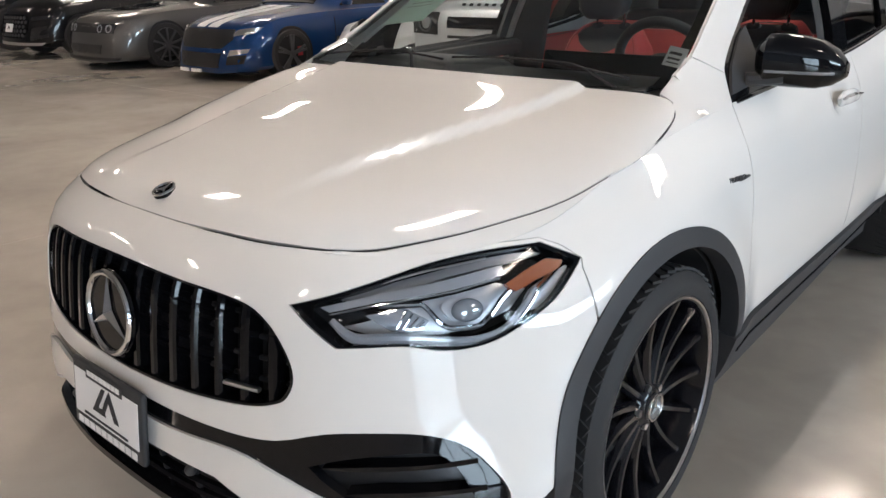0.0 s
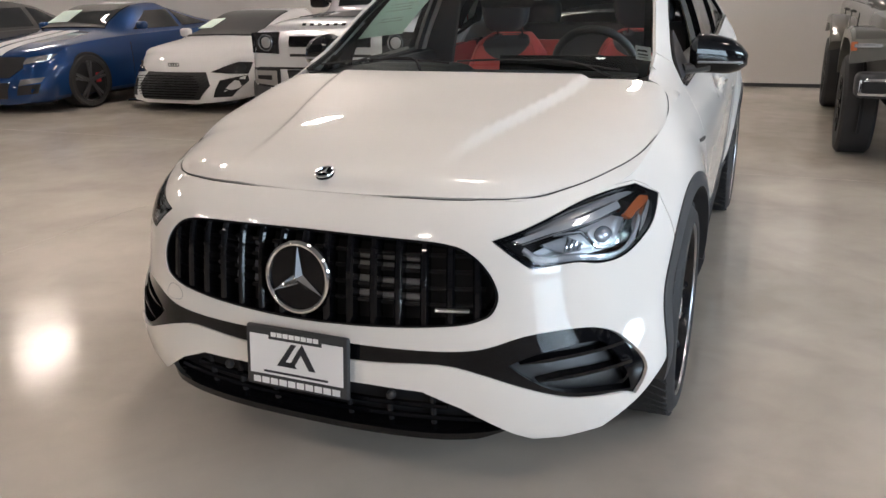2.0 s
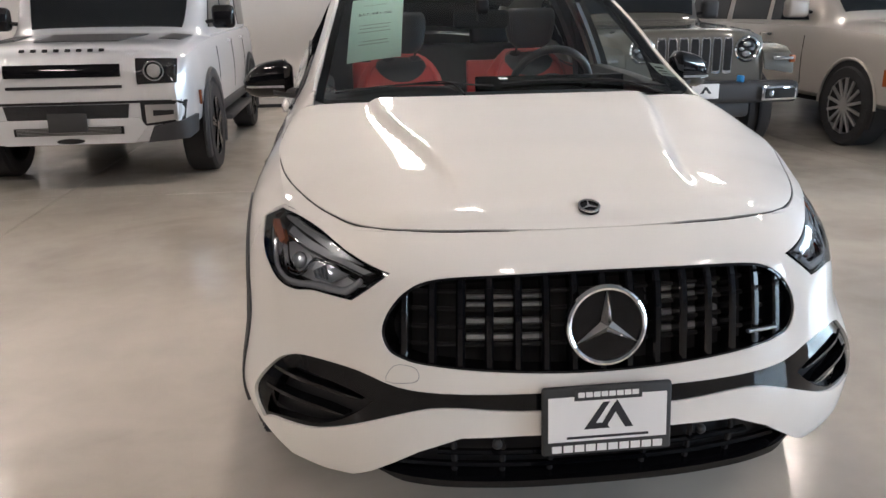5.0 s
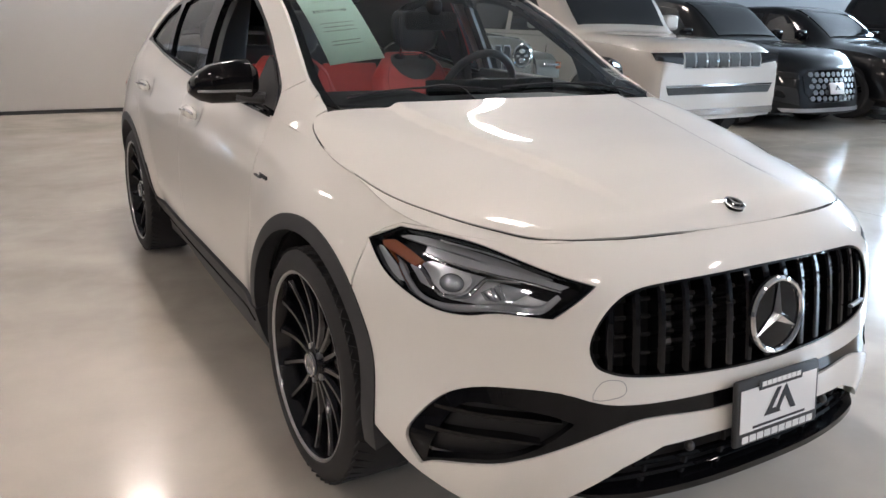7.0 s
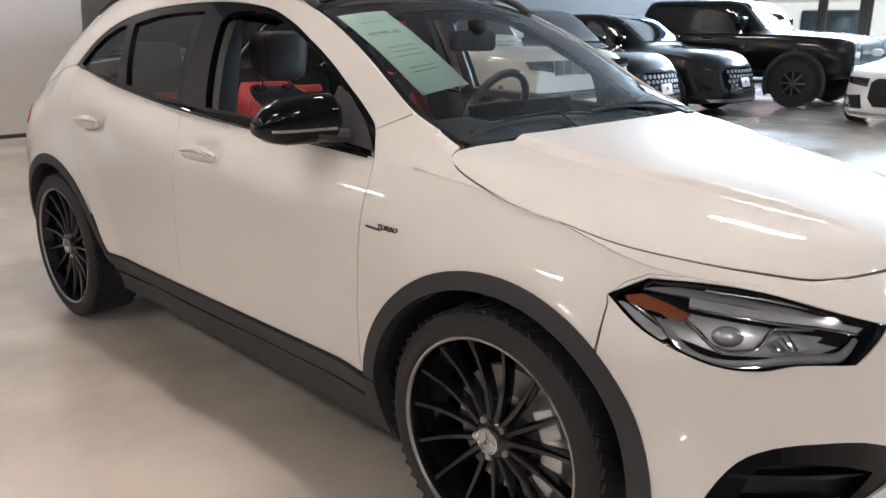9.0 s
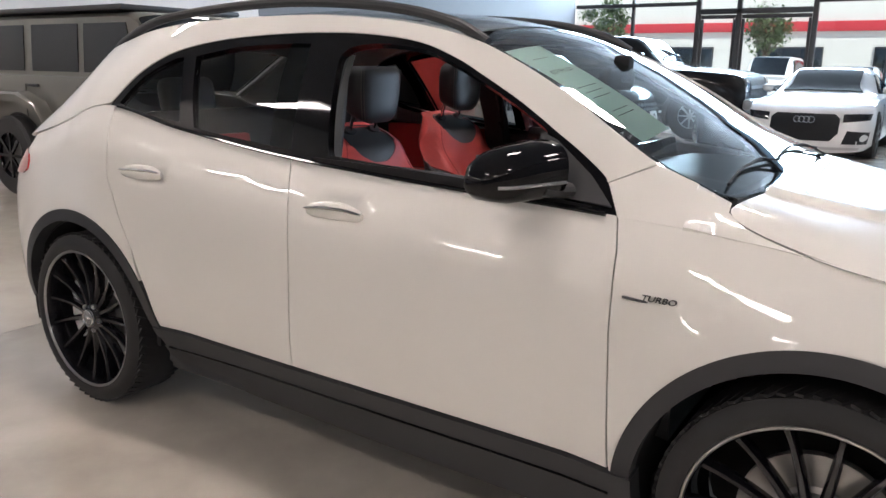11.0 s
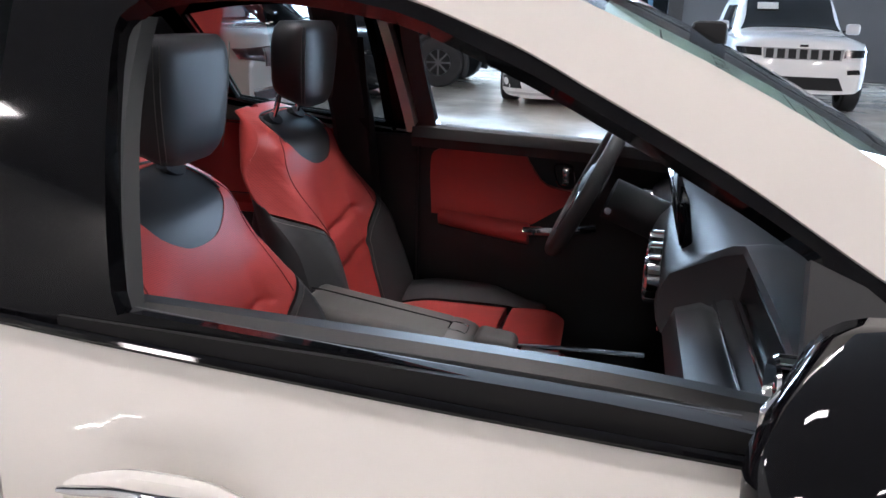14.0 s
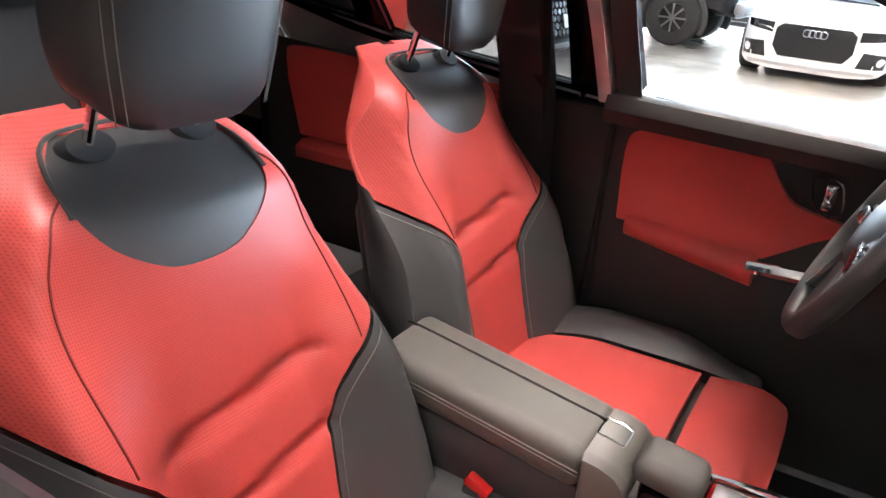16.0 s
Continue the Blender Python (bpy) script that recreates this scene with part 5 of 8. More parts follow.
    # piped groove that arches over the posts
    ps = [seat_front(x, z) - Vector((0, .0005, 0)) for x, z, _ in catmull([(.131, 1.094, 0), (.124, 1.126, 0), (.090, 1.148, 0), (.0, 1.153, 0), (-.090, 1.148, 0), (-.124, 1.126, 0), (-.131, 1.094, 0)], 6)]
    part("collar_piping", tube(ps, .003, 6), LEATHER, seat, "black piping round the collar", True)

    # cushion
    def pad(x, y):
        e = abs(x) / .27
        return Vector((x, y, .612 + .014 * (1 - min(e / .6, 1)**2) + .046 * smooth(.58, .80, e) * smooth(-.60, -.42, y) - .07 * max(0, e - .85) / .15 - .035 * smooth(-.30, -.10, y) - .02 * smooth(-.62, -.67, y)))
    red_pad = smooth_loop([(.155, -.05), (.162, -.500), (-.162, -.500), (-.155, -.05)], 4, (0, 1, 2, 3))
    panel("cushion", [(red_pad, pad, [])], RED, seat, "red leather seat cushion", step=.03, depth=.02, face=(0, 0, 1))
    front_pad = smooth_loop([(.152, -.518), (.166, -.56), (.166, -.635), (.13, -.665), (-.13, -.665), (-.166, -.635), (-.166, -.56), (-.152, -.518)], 3, (0, 7))
    panel("thigh_rest", [(front_pad, pad, [])], RED, seat, "red leather thigh rest", step=.03, depth=.05, face=(0, 0, 1), lift=.004)
    for s in (1, -1):
        b = smooth_loop([(.165, -.03), (.170, -.49), (.178, -.60), (.24, -.58), (.27, -.40), (.27, -.03)], 3, (0, 5))
        panel("cushion_bolster", [([(s * x, y) for x, y in b], pad, [])], LEATHER, seat, "black leather cushion side", step=.03, depth=.06, face=(0, 0, 1))
    box_part("seat_base", (.50, .60, .18), (0, -.33, .49), LEATHER, seat, .04)
    box_part("seat_rail", (.42, .55, .09), (0, -.30, .36), MATTBLACK, seat, .02)
    return seat


first_seat = build_seat()
first_seat.parent = car
first_seat.matrix_basis = pose(-.288, 1.680, 0)
tagged(first_seat, "red and black leather passenger seat")
other = copy_thing(first_seat, pose(.420, 1.742, .014))
tagged(other, "red and black leather driver seat")

# centre console
cons = part("centre_console", rbox(bmesh.new(), (.22, .92, .40), pose(.03, 1.10, .47), .03, 3), BLACKPLASTIC, car, "black centre console", True)
arm = bmesh.new()
rbox(arm, (.150, .330, .062), pose(.037, 1.4485, .7755, 8), .020, 4)
part("armrest", arm, GREYTRIM, cons, "dark grey leather armrest", True)
part("armrest_seam", tube([Vector((.060, 1.288, .7835)), Vector((.060, 1.45, .8070)), Vector((.060, 1.61, .8290))], .0025, 5), MATTBLACK, cons)
for dz in (0, .006):
    part("stitching", tube([Vector((-.0385, 1.29, .752 + dz)), Vector((-.0385, 1.60, .797 + dz))], .0012, 4), STITCH, cons)
nose = [(1.290, .7825), (1.268, .7805), (1.244, .772), (1.231, .758), (1.227, .738), (1.236, .716), (1.290, .716)]
rings = [[Vector((x, 1.262 + (y - 1.262) * k, .70 + (z - .70) * k)) for y, z in nose] for x, k in ((-.0385, .82), (-.0355, .93), (-.028, .985), (-.018, 1), (.092, 1), (.102, .985), (.1095, .93), (.1125, .82))]
part("armrest_end", from_rings(rings), material("satin_grey_trim", (.112, .105, .094), .38), cons, "satin grey armrest end", True)
part("armrest_base", rbox(bmesh.new(), (.138, .36, .09), pose(.037, 1.43, .700, 6), .012, 2), BLACKPLASTIC, cons, "black box under the armrest", True)
ps = [Vector((p[0], p[1], .7832 - 7.0 * max(0, 1.284 - p[1])**2)) for p in smooth_loop([(.030, 1.290), (.062, 1.290), (.068, 1.284), (.068, 1.258), (.062, 1.252), (.030, 1.252), (.024, 1.258), (.024, 1.284)], 2)]
part("release_button", tube(ps, .0014, 5, 1, Vector((0, 0, 1)), True), CHROME, cons, "chrome outlined button")
box_part("hand_rest", (.082, .092, .040), (.043, 1.190, .758), GREYTRIM, cons, .018, "grey leather hand rest", (8, 0, 0), 4)
box_part("hand_rest_foot", (.070, .075, .05), (.043, 1.185, .718), PIANO, cons, .01)
pad_ = box_part("touchpad", (.094, .106, .030), (.040, 1.093, .722), RED_LAMP, cons, .010, "touchpad with a bright red rim", (4, 0, 0), 3)
box_part("touchpad_face", (.070, .082, .004), (.040, 1.095, .7385), SATIN, pad_, .006, "", (4, 0, 0))
for k in range(4):
    box_part("switch", (.018, .012, .012), (-.032, 1.135 - .027 * k, .703), CHROME, cons, .003)
part("console_rail", tube([Vector((.106, 1.22, .722)), Vector((.104, 1.05, .735)), Vector((.10, .88, .742))], .006, 8), CHROME, cons, "chrome rail", True)
part("console_trim", tube([Vector((-.082, 1.245, .672)), Vector((-.084, 1.05, .664)), Vector((-.082, .86, .655))], .018, 10, .8), material("satin_grey", (.30, .28, .27), .3, .6), cons, "satin grey console edge", True)
for k in range(2):
    ringp = [Vector((.035 + .036 * math.cos(t * math.pi / 12), .985 - .085 * k + .036 * math.sin(t * math.pi / 12), .684)) for t in range(24)]
    part("cup_ring", tube(ringp, .005, 6, 1, Vector((0, 0, 1)), True), CHROME, cons, "", True)
box_part("buckle", (.022, .030, .06), (-.045, 1.425, .650), MATTBLACK, car, .005, "seat belt buckle")
box_part("buckle_button", (.018, .040, .018), (-.046, 1.419, .682), RED_LAMP, car, .004, "red belt release", (25, 0, 0))

# dashboard
def dash_ring(x):
    plain = [(.37, 1.035), (.62, 1.060), (.74, 1.055), (.82, 1.037), (.868, 1.0), (.880, .975), (.885, .94), (.880, .905), (.868, .885), (.82, .84), (.80, .72), (.80, .60), (.70, .50), (.37, .45)]
    hollow = [(.37, 1.035), (.62, 1.078), (.715, 1.086), (.758, 1.080), (.760, 1.066), (.742, 1.040), (.742, .985), (.786, .966), (.816, .976), (.856, .962), (.872, .915), (.84, .80), (.70, .50), (.37, .45)]
    w = smooth(-.12, -.17, x)
    return [Vector((x, p[0] * (1 - w) + q[0] * w, (p[1] * (1 - w) + q[1] * w) * (1 - .02 * smooth(.5, .74, abs(x))))) for p, q in zip(plain, hollow)]


dash = part("dashboard", from_rings([dash_ring(-.74 + 1.48 * i / 48) for i in range(49)]), DASHSKIN, car, "dark soft dashboard", True, 38)
rings = []
for i in range(15):
    x = -.715 + .55 * i / 14
    rings.append([Vector((x, .750, 1.042)), Vector((x, .750, 1.015)), Vector((x, .754, .984)), Vector((x, .742, .982)), Vector((x, .738, 1.044))])
part("dash_trim", from_rings(rings), material("patterned_trim", (.045, .05, .055), .18, .6), dash, "dark glossy dashboard trim", True, 20)
for y, z in ((.762, .982), (.792, .972)):
    part("trim_line", tube([Vector((-.715 + .55 * i / 14, y, z)) for i in range(15)], .0032, 6), CHROME, dash, "thin chrome trim line", True)


def vent(x, y, z, r=.038):
    m = pose(x, y, z, 90)
    out = lathe([(-.01, r), (.012, r), (.016, r * .92), (.008, r * .80), (-.01, r * .78)], 28, pose(x, y, z, 0, 0, 90))
    v = part("air_vent", out, CHROME, dash, "round chrome turbine vent", True)
    for k in range(7):
        t = 2 * math.pi * k / 7
        bm = bmesh.new()
        rbox(bm, (r * .75, .004, .006), pose(x, y + .004, z) @ Matrix.Rotation(t, 4, "Y") @ Matrix.Translation((r * .42, 0, 0)), .001, 1)
        part("vent_blade", bm, CHROME, v)
    part("vent_hub", lathe([(-.008, r * .24), (.012, r * .22), (.013, .001)], 16, pose(x, y, z, 0, 0, 90), False), CHROME, v, "", True)


for x, y in ((-.062, .890), (.030, .884), (.122, .878)):
    vent(x, y, .968, .0445)
vent(-.660, .775, 1.055, .040)
vent(.68, .885, .945)
scr = box_part("display", (.66, .022, .095), (.30, .84, 1.062), PIANO, dash, .008, "wide dark display screen", (-10, 0, 0))
box_part("display_glass", (.64, .004, .082), (.30, .8525, 1.064), SCREEN, scr, .004, "", (-10, 0, 0))
for k in range(6):
    box_part("climate_switch", (.03, .014, .012), (-.05 + .042 * k, .866, .872), CHROME, dash, .003)

# steering wheel
sw_m = pose(.352, 1.035, 1.048, 25)
rim_pts = [sw_m @ Vector((.180 * math.cos(t * math.pi / 24), 0, .180 * math.sin(t * math.pi / 24) * (1 if math.sin(t * math.pi / 24) > -.8 else .96))) for t in range(48)]
sw = part("steering_wheel", tube(rim_pts, .0178, 12, 1, Vector((0, 1, 0)), True), LEATHER, car, "black leather steering wheel with silver spokes", True)
rings = []
for k, (r, d) in enumerate(((.078, -.030), (.080, -.012), (.074, .004), (.055, .014), (.02, .018))):
    rings.append([sw_m @ Vector((r * 1.12 * math.cos(t * math.pi / 14), d, r * .86 * math.sin(t * math.pi / 14) - .004)) for t in range(28)])
part("wheel_hub", from_rings(rings), BLACKPLASTIC, sw, "black airbag cover", True)
for sx in (1, -1):
    rings = []
    for i in range(7):
        q = i / 6
        x = sx * (.070 + .100 * q)
        h_ = .030 - .012 * math.sin(math.pi * q * .7)
        rings.append([sw_m @ Vector((x, yy, -.018 + zz - .010 * q)) for yy, zz in ((.004, h_), (.010, 0), (.004, -h_), (-.012, -h_), (-.012, h_))])
    sp = part("wheel_spoke", from_rings(rings), BLACKPLASTIC, sw, "black spoke with silver switches", True)
    for q, zz in ((.092, .004), (.118, .002), (.140, -.004)):
        part("switch", rbox(bmesh.new(), (.018, .010, .026), sw_m @ Matrix.Translation((sx * q, .012, -.022 + zz)), .003, 2), CHROME, sp, "silver switch", True)
    low_ = [sw_m @ Vector((sx * (.030 + .022 * i / 5 + .030 * (i / 5)**2), .004, -.060 - .104 * i / 5)) for i in range(6)]
    part("lower_spoke", tube(low_, .0095, 8, .6), SATIN, sw, "silver lower spoke", True)
part("steering_column", tube([Vector((.352, .985, 1.02)), Vector((.352, .78, .94))], .050, 12), BLACKPLASTIC, car, "black steering column", True)
part("column_stalk", tube([Vector((.345, .97, 1.0)), Vector((.22, .985, 1.02))], .008, 8), CHROME, car, "", True)


# door linings
def lining(side):
    def wall(y, z):
        return Vector((.735 + .012 * smooth(1.0, 1.1, z), y, z))

    def out(y, z, d):
        return Vector((.735 - d, y, z))
    base = [(.62, .40), (1.545, .40), (1.545, 1.055), (1.50, 1.062), (.78, 1.045), (.62, 1.01)]
    d = panel("door_lining", [(base, wall, [])], BLACKPLASTIC, car, "black door lining with red leather inlay", side=side, step=.06, depth=-.03, face=(-1, 0, 0))
    inlay = [(1.500, .850), (1.506, 1.0), (1.480, 1.042), (1.36, 1.050), (1.245, 1.046), (1.205, 1.000), (1.165, .958), (1.065, .935), (1.12, .895), (1.20, .840)]
    panel("door_inlay", [(smooth_loop(inlay, 3, (0, 9)), lambda y, z: out(y, z, .022), [])], RED, d, "red leather inlay", side=side, step=.04, depth=.02, face=(-1, 0, 0))
    rings = [[Vector((side * (x + (.735 - x) * .45 * (1 - i / 8)**2), 1.478 - .270 * i / 8, .866 - .022 * i / 8 + (z - .868) * (.58 + .17 * i / 8))) for x, z in ((.735, .868), (.712, .868), (.692, .862), (.678, .848), (.672, .828), (.678, .806), (.695, .788), (.735, .778))] for i in range(9)]
    part("door_armrest", from_rings(rings), RED, d, "red leather door armrest", True, 80)
    part("grab_bar", tube([Vector((side * .69, 1.22, .825)), Vector((side * .675, 1.12, .835)), Vector((side * .70, 1.02, .85))], .014, 10), CHROME, d, "chrome door grip", True)
    pl = catmull([(side * .712, 1.145, 1.018), (side * .712, 1.098, 1.016), (side * .712, 1.088, .958), (side * .712, 1.128, .962)], 4, True)
    part("handle_plate", tube(pl, .0035, 6, 1, Vector((1, 0, 0)), True), CHROME, d, "", True)
    box_part("inner_handle", (.016, .022, .05), (side * .700, 1.112, .99), CHROME, d, .005, "chrome door opener")
    rings = []
    for i in range(17):
        y = .60 + .96 * i / 16
        z = lerp_table(y, [(.6, 1.045), (1.0, 1.082), (1.56, 1.098)])
        if side < 0:
            prof = ((.704, -.044), (.700, -.026), (.686, -.016), (.660, -.018), (.642, -.034), (.640, -.062), (.650, -.082), (.704, -.082))
        else:
            prof = ((.765, .008), (.735, .014), (.705, .006), (.690, -.022), (.700, -.050), (.765, -.052))
        rings.append([Vector((side * x, y, z + dz)) for x, dz in prof])
    part("door_top", from_rings(rings), DOORTOP, d, "grey soft door top", True)
    if side < 0:
        # dark channel of the lowered pane
        rings = []
        for i in range(17):
            y = .60 + .96 * i / 16
            z = lerp_table(y, [(.6, 1.045), (1.0, 1.082), (1.56, 1.098)])
            rings.append([Vector((-x, y, z + dz)) for x, dz in ((.785, -.002), (.752, -.006), (.704, -.036), (.704, -.07), (.785, -.07))])
        part("window_channel", from_rings(rings), MATTBLACK, d, "black channel of the lowered pane", True)
    # pillar trims and seat belt
    rings = []
    for i in range(11):
        s = i / 10
        z = .35 + 1.10 * s
        y = 1.715 + .04 * smooth(.8, 1.4, z)
        x = min(.735, glasshouse(1.62, max(z, 1.1)).x - .075)
        rings.append([Vector((side * xx, yy, z)) for xx, yy in ((x, y - .055), (x - .03, y - .045), (x - .035, y + .045), (x, y + .07), (x + .02, y + .07), (x + .02, y - .055))])
    part("pillar_trim", from_rings(rings), BLACKPLASTIC, car, "centre pillar trim", True)
    box_part("pillar_foot", (.030, .15, .72), (side * .742, 1.615, .715), BLACKPLASTIC, car, .008, "black trim at the foot of the pillar")
    if side < 0:
        # soft cover of the pillar beside the passenger seat
        rings = []
        for i in range(9):
            z = .88 + .54 * i / 8
            x = glasshouse(1.60, max(z, 1.06)).x
            e = .568 - .16 * (z - 1.06)
            rings.append([Vector((-xx, yy, z)) for xx, yy in ((x - .03, 1.612), (e + .02, 1.612), (e, 1.620), (e, 1.655), (e + .03, 1.675), (x - .03, 1.675))])
        part("pillar_cover", from_rings(rings), FRAMEGREY, car, "grey soft pillar cover", True)
    rings = [[Vector((side * (.690 - .085 * smooth(1.0, 1.5, z)), 1.705 + o, z)) for o in (-.024, .024)] + [Vector((side * (.686 - .085 * smooth(1.0, 1.5, z)), 1.705 + o, z)) for o in (.024, -.024)] for z in (.45, .7, .95, 1.15, 1.35)]
    part("seat_belt", from_rings(rings), MATTBLACK, car, "black seat belt")
    # soft frame lining along the rear edge of the window opening
    rings = []
    for i in range(13):
        z = 1.088 + .325 * i / 12
        y = lerp_table(z, [(1.09, 1.497), (1.36, 1.531), (1.42, 1.530)])
        x = glasshouse(y, z).x
        rings.append([Vector((side * (x - a), y + c, z)) for a, c in ((.036, .0), (.058, -.006), (.062, .045), (.036, .045))])
    part("frame_lining", from_rings(rings), FRAMEGREY, d, "grey window frame lining", True)
    rear = [(1.72, .45), (2.45, .55), (2.50, 1.10), (1.72, 1.06)]
    panel("rear_lining", [(rear, lambda y, z: Vector((.735, y, z)), [])], BLACKPLASTIC, car, "black rear door lining", side=side, step=.1, depth=-.03, face=(-1, 0, 0))
    ri = [(1.80, .865), (2.36, .860), (2.41, 1.05), (2.33, 1.085), (1.80, 1.078)]
    panel("rear_inlay", [(smooth_loop(ri, 3, (0, 1, 4)), lambda y, z: Vector((.720, y, z)), [])], RED, car, "red rear door inlay", side=side, step=.08, depth=.015, face=(-1, 0, 0))
    rings = [[Vector((side * x, y, z)) for x, z in ((.735, .855), (.700, .855), (.676, .840), (.680, .812), (.735, .795))] for y in [1.80 + .54 * i / 8 for i in range(9)]]
    part("rear_armrest", from_rings(rings), RED, car, "red rear door armrest", True, 60)
    # painted edge of the door frame behind the window
    rings = []
    for i in range(9):
        z = 1.085 + .345 * i / 8
        y = 1.548 + .062 * i / 8
        x = glasshouse(y, z).x
        rings.append([Vector((side * (x - a), y + c, z)) for a, c in ((.034, .0), (.074, .003), (.074, .030), (.034, .034))])
    part("frame_edge", from_rings(rings), WHITE, car, "white painted edge of the door frame", True)


for side in (1, -1):
    lining(side)
# rear bench
bench = part("rear_bench", rbox(bmesh.new(), (1.30, .16, .66), pose(0, 2.56, .86, -14), .06, 3), LEATHER, car, "black and red rear bench", True)
for x in (-.36, .36):
    box_part("bench_inlay", (.36, .04, .46), (x, 2.455, .86), RED, bench, .018, "red bench inlay", (-14, 0, 0))
    box_part("rear_headrest", (.26, .10, .16), (x, 2.68, 1.24), LEATHER, bench, .04, "black rear headrest", (-10, 0, 0), 4)
box_part("rear_cushion", (1.30, .52, .16), (0, 2.28, .56), LEATHER, bench, .05)
box_part("parcel_shelf", (1.1, .75, .02), (0, 3.0, 1.02), CARPET, car, .004, "black load cover")
box_part("cabin_floor", (1.44, 1.9, .02), (0, 1.5, .335), CARPET, car, .004, "black cabin carpet")
hl_ = mirror_loop([(0, 1.13)] + [(lerp_table(y, ROOF_EDGE_X) * .97, y) for y in (1.1, 1.5, 2.0, 2.5, 2.9)] + [(0, 2.92)])
roof_hole = mirror_loop([(0, 1.20), (.45, 1.21), (.48, 1.5), (.48, 2.40), (0, 2.42)])
panel("headliner", [(hl_, lambda x, y: roof(x, y) - Vector((0, 0, .035)), [roof_hole])], HEADLINER, car, "black headliner", step=.12, depth=.006, face=(0, 0, -1))
mir = box_part("rear_view_mirror", (.24, .045, .075), (0, .86, 1.345), MATTBLACK, car, .02, "black rear view mirror", (0, 0, 0), 3)
box_part("mirror_stem", (.05, .06, .09), (0, .84, 1.38), MATTBLACK, mir, .012)


# ---- the other vehicles of the showroom ----
SILVER = paint("silver_paint", (.70, .715, .74), .42, .34)
SAND = paint("sand_silver_paint", (.50, .472, .43), .25, .35)
JEEPGREY = paint("granite_grey_paint", (.125, .12, .105), .3, .35)
MIDGREY = paint("mid_grey_paint", (.085, .082, .078), .4, .35)
DARKALLOY = material("dark_alloy", (.10, .10, .105), .35, .5)
BLUE = paint("blue_paint", (.009, .042, .145), .35, .3)
BLACKPAINT = paint("black_paint", (.004, .004, .005), .0, .3)
bsdf(BLACKPAINT).inputs["Specular IOR Level"].default_value = .1
bsdf(BLACKPAINT).inputs["Coat Weight"].default_value = .7
COLDWHITE = paint("cool_white_paint", (.74, .74, .74))
SKYBLUE = paint("pale_blue_paint", (.17, .30, .46), .2)
CARGLASS = material("dark_car_glass", (.012, .014, .016), .03)
LAMPCLEAR = material("clear_lamp", (.42, .43, .45), .12, .7, 1, .01)
LAMPDARK = material("smoked_lamp", (.012, .012, .014), .10)
GRILLEBLACK = relief(material("black_mesh", (.006, .006, .007), .5), 120, 1.0, .01, "voronoi")
DULLCHROME = material("dull_chrome", (.42, .42, .42), .25, .9)
MESHGREY = material("dark_satin_mesh", (.12, .12, .125), .35, .7)
REDCAL = material("red_caliper", (.55, .02, .03), .4)
ALLOY = material("bright_alloy", (.45, .45, .45), .3, .7)
TOWBLUE = material("blue_tow_hook", (.03, .25, .6), .4)


def lin(v, table):
    if v <= table[0][0]:
        return table[0][1]
    for (a, p), (b, q) in zip(table, table[1:]):
        if v <= b:
            return p + (q - p) * (v - a) / (b - a)
    return table[-1][1]


def road_wheel(parent, x, y, r, width, rim, mat, spokes, pairs=False, caliper=None):
    """A wheel with its outer face at |x|; returns the tyre."""
    s = 1 if x > 0 else -1
    base = pose(x - s * width / 2, y, r, 0, 0, 0 if s > 0 else 180)
    h = width / 2
    w = part("wheel", lathe([(-h, rim), (-h, r * .93), (-h * .8, r), (h * .8, r), (h, r * .93), (h * .98, rim), (h * .6, rim * .96), (-h * .6, rim * .96)], 36), RUBBER, parent, "black tyre on its rim", True)
    w.matrix_basis = base
    part("rim", lathe([(h * .3, rim * .97), (h * .8, rim * .96), (h * .95, rim), (h * .8, rim * 1.01), (-h * .5, rim * .98)], 36), mat, w, "", True)
    bm = bmesh.new()
    for k in range(spokes):
        for o in ((-.11, .11) if pairs else (0,)):
            t = 2 * math.pi * k / spokes + o
            m = Matrix.Rotation(t, 4, "X") @ Matrix.Translation((h * .92, 0, rim * .52))
            bmesh.ops.create_cube(bm, size=1, matrix=m @ Matrix.Diagonal((h * .15, rim * (.10 if pairs else .105) * (12 / max(spokes, 8))**.5, rim * .92, 1)))
    bmesh.ops.create_cone(bm, cap_ends=True, segments=16, radius1=rim * .2, radius2=rim * .17, depth=h * .2, matrix=Matrix.Translation((h * .92, 0, 0)) @ Matrix.Rotation(math.pi / 2, 4, "Y"))
    part("spokes", bm, mat, w)
    part("barrel", lathe([(-h * .25, .01), (-h * .25, rim * .95), (h * .28, rim * .955), (h * .28, rim * .965), (-h * .3, rim * .96), (-h * .3, .01)], 24), MATTBLACK, w, "", True)
    part("brake", lathe([(h * .05, .02), (h * .05, rim * .72), (0, rim * .72), (0, .02)], 24), IRON, w, "", True)
    if caliper:
        bm = bmesh.new()
        rbox(bm, (h * .10, rim * .34, rim * .5), Matrix.Translation((h * .82, rim * .55 * s, rim * .12)), .01)
        part("caliper", bm, caliper, w, "", True)
    return w


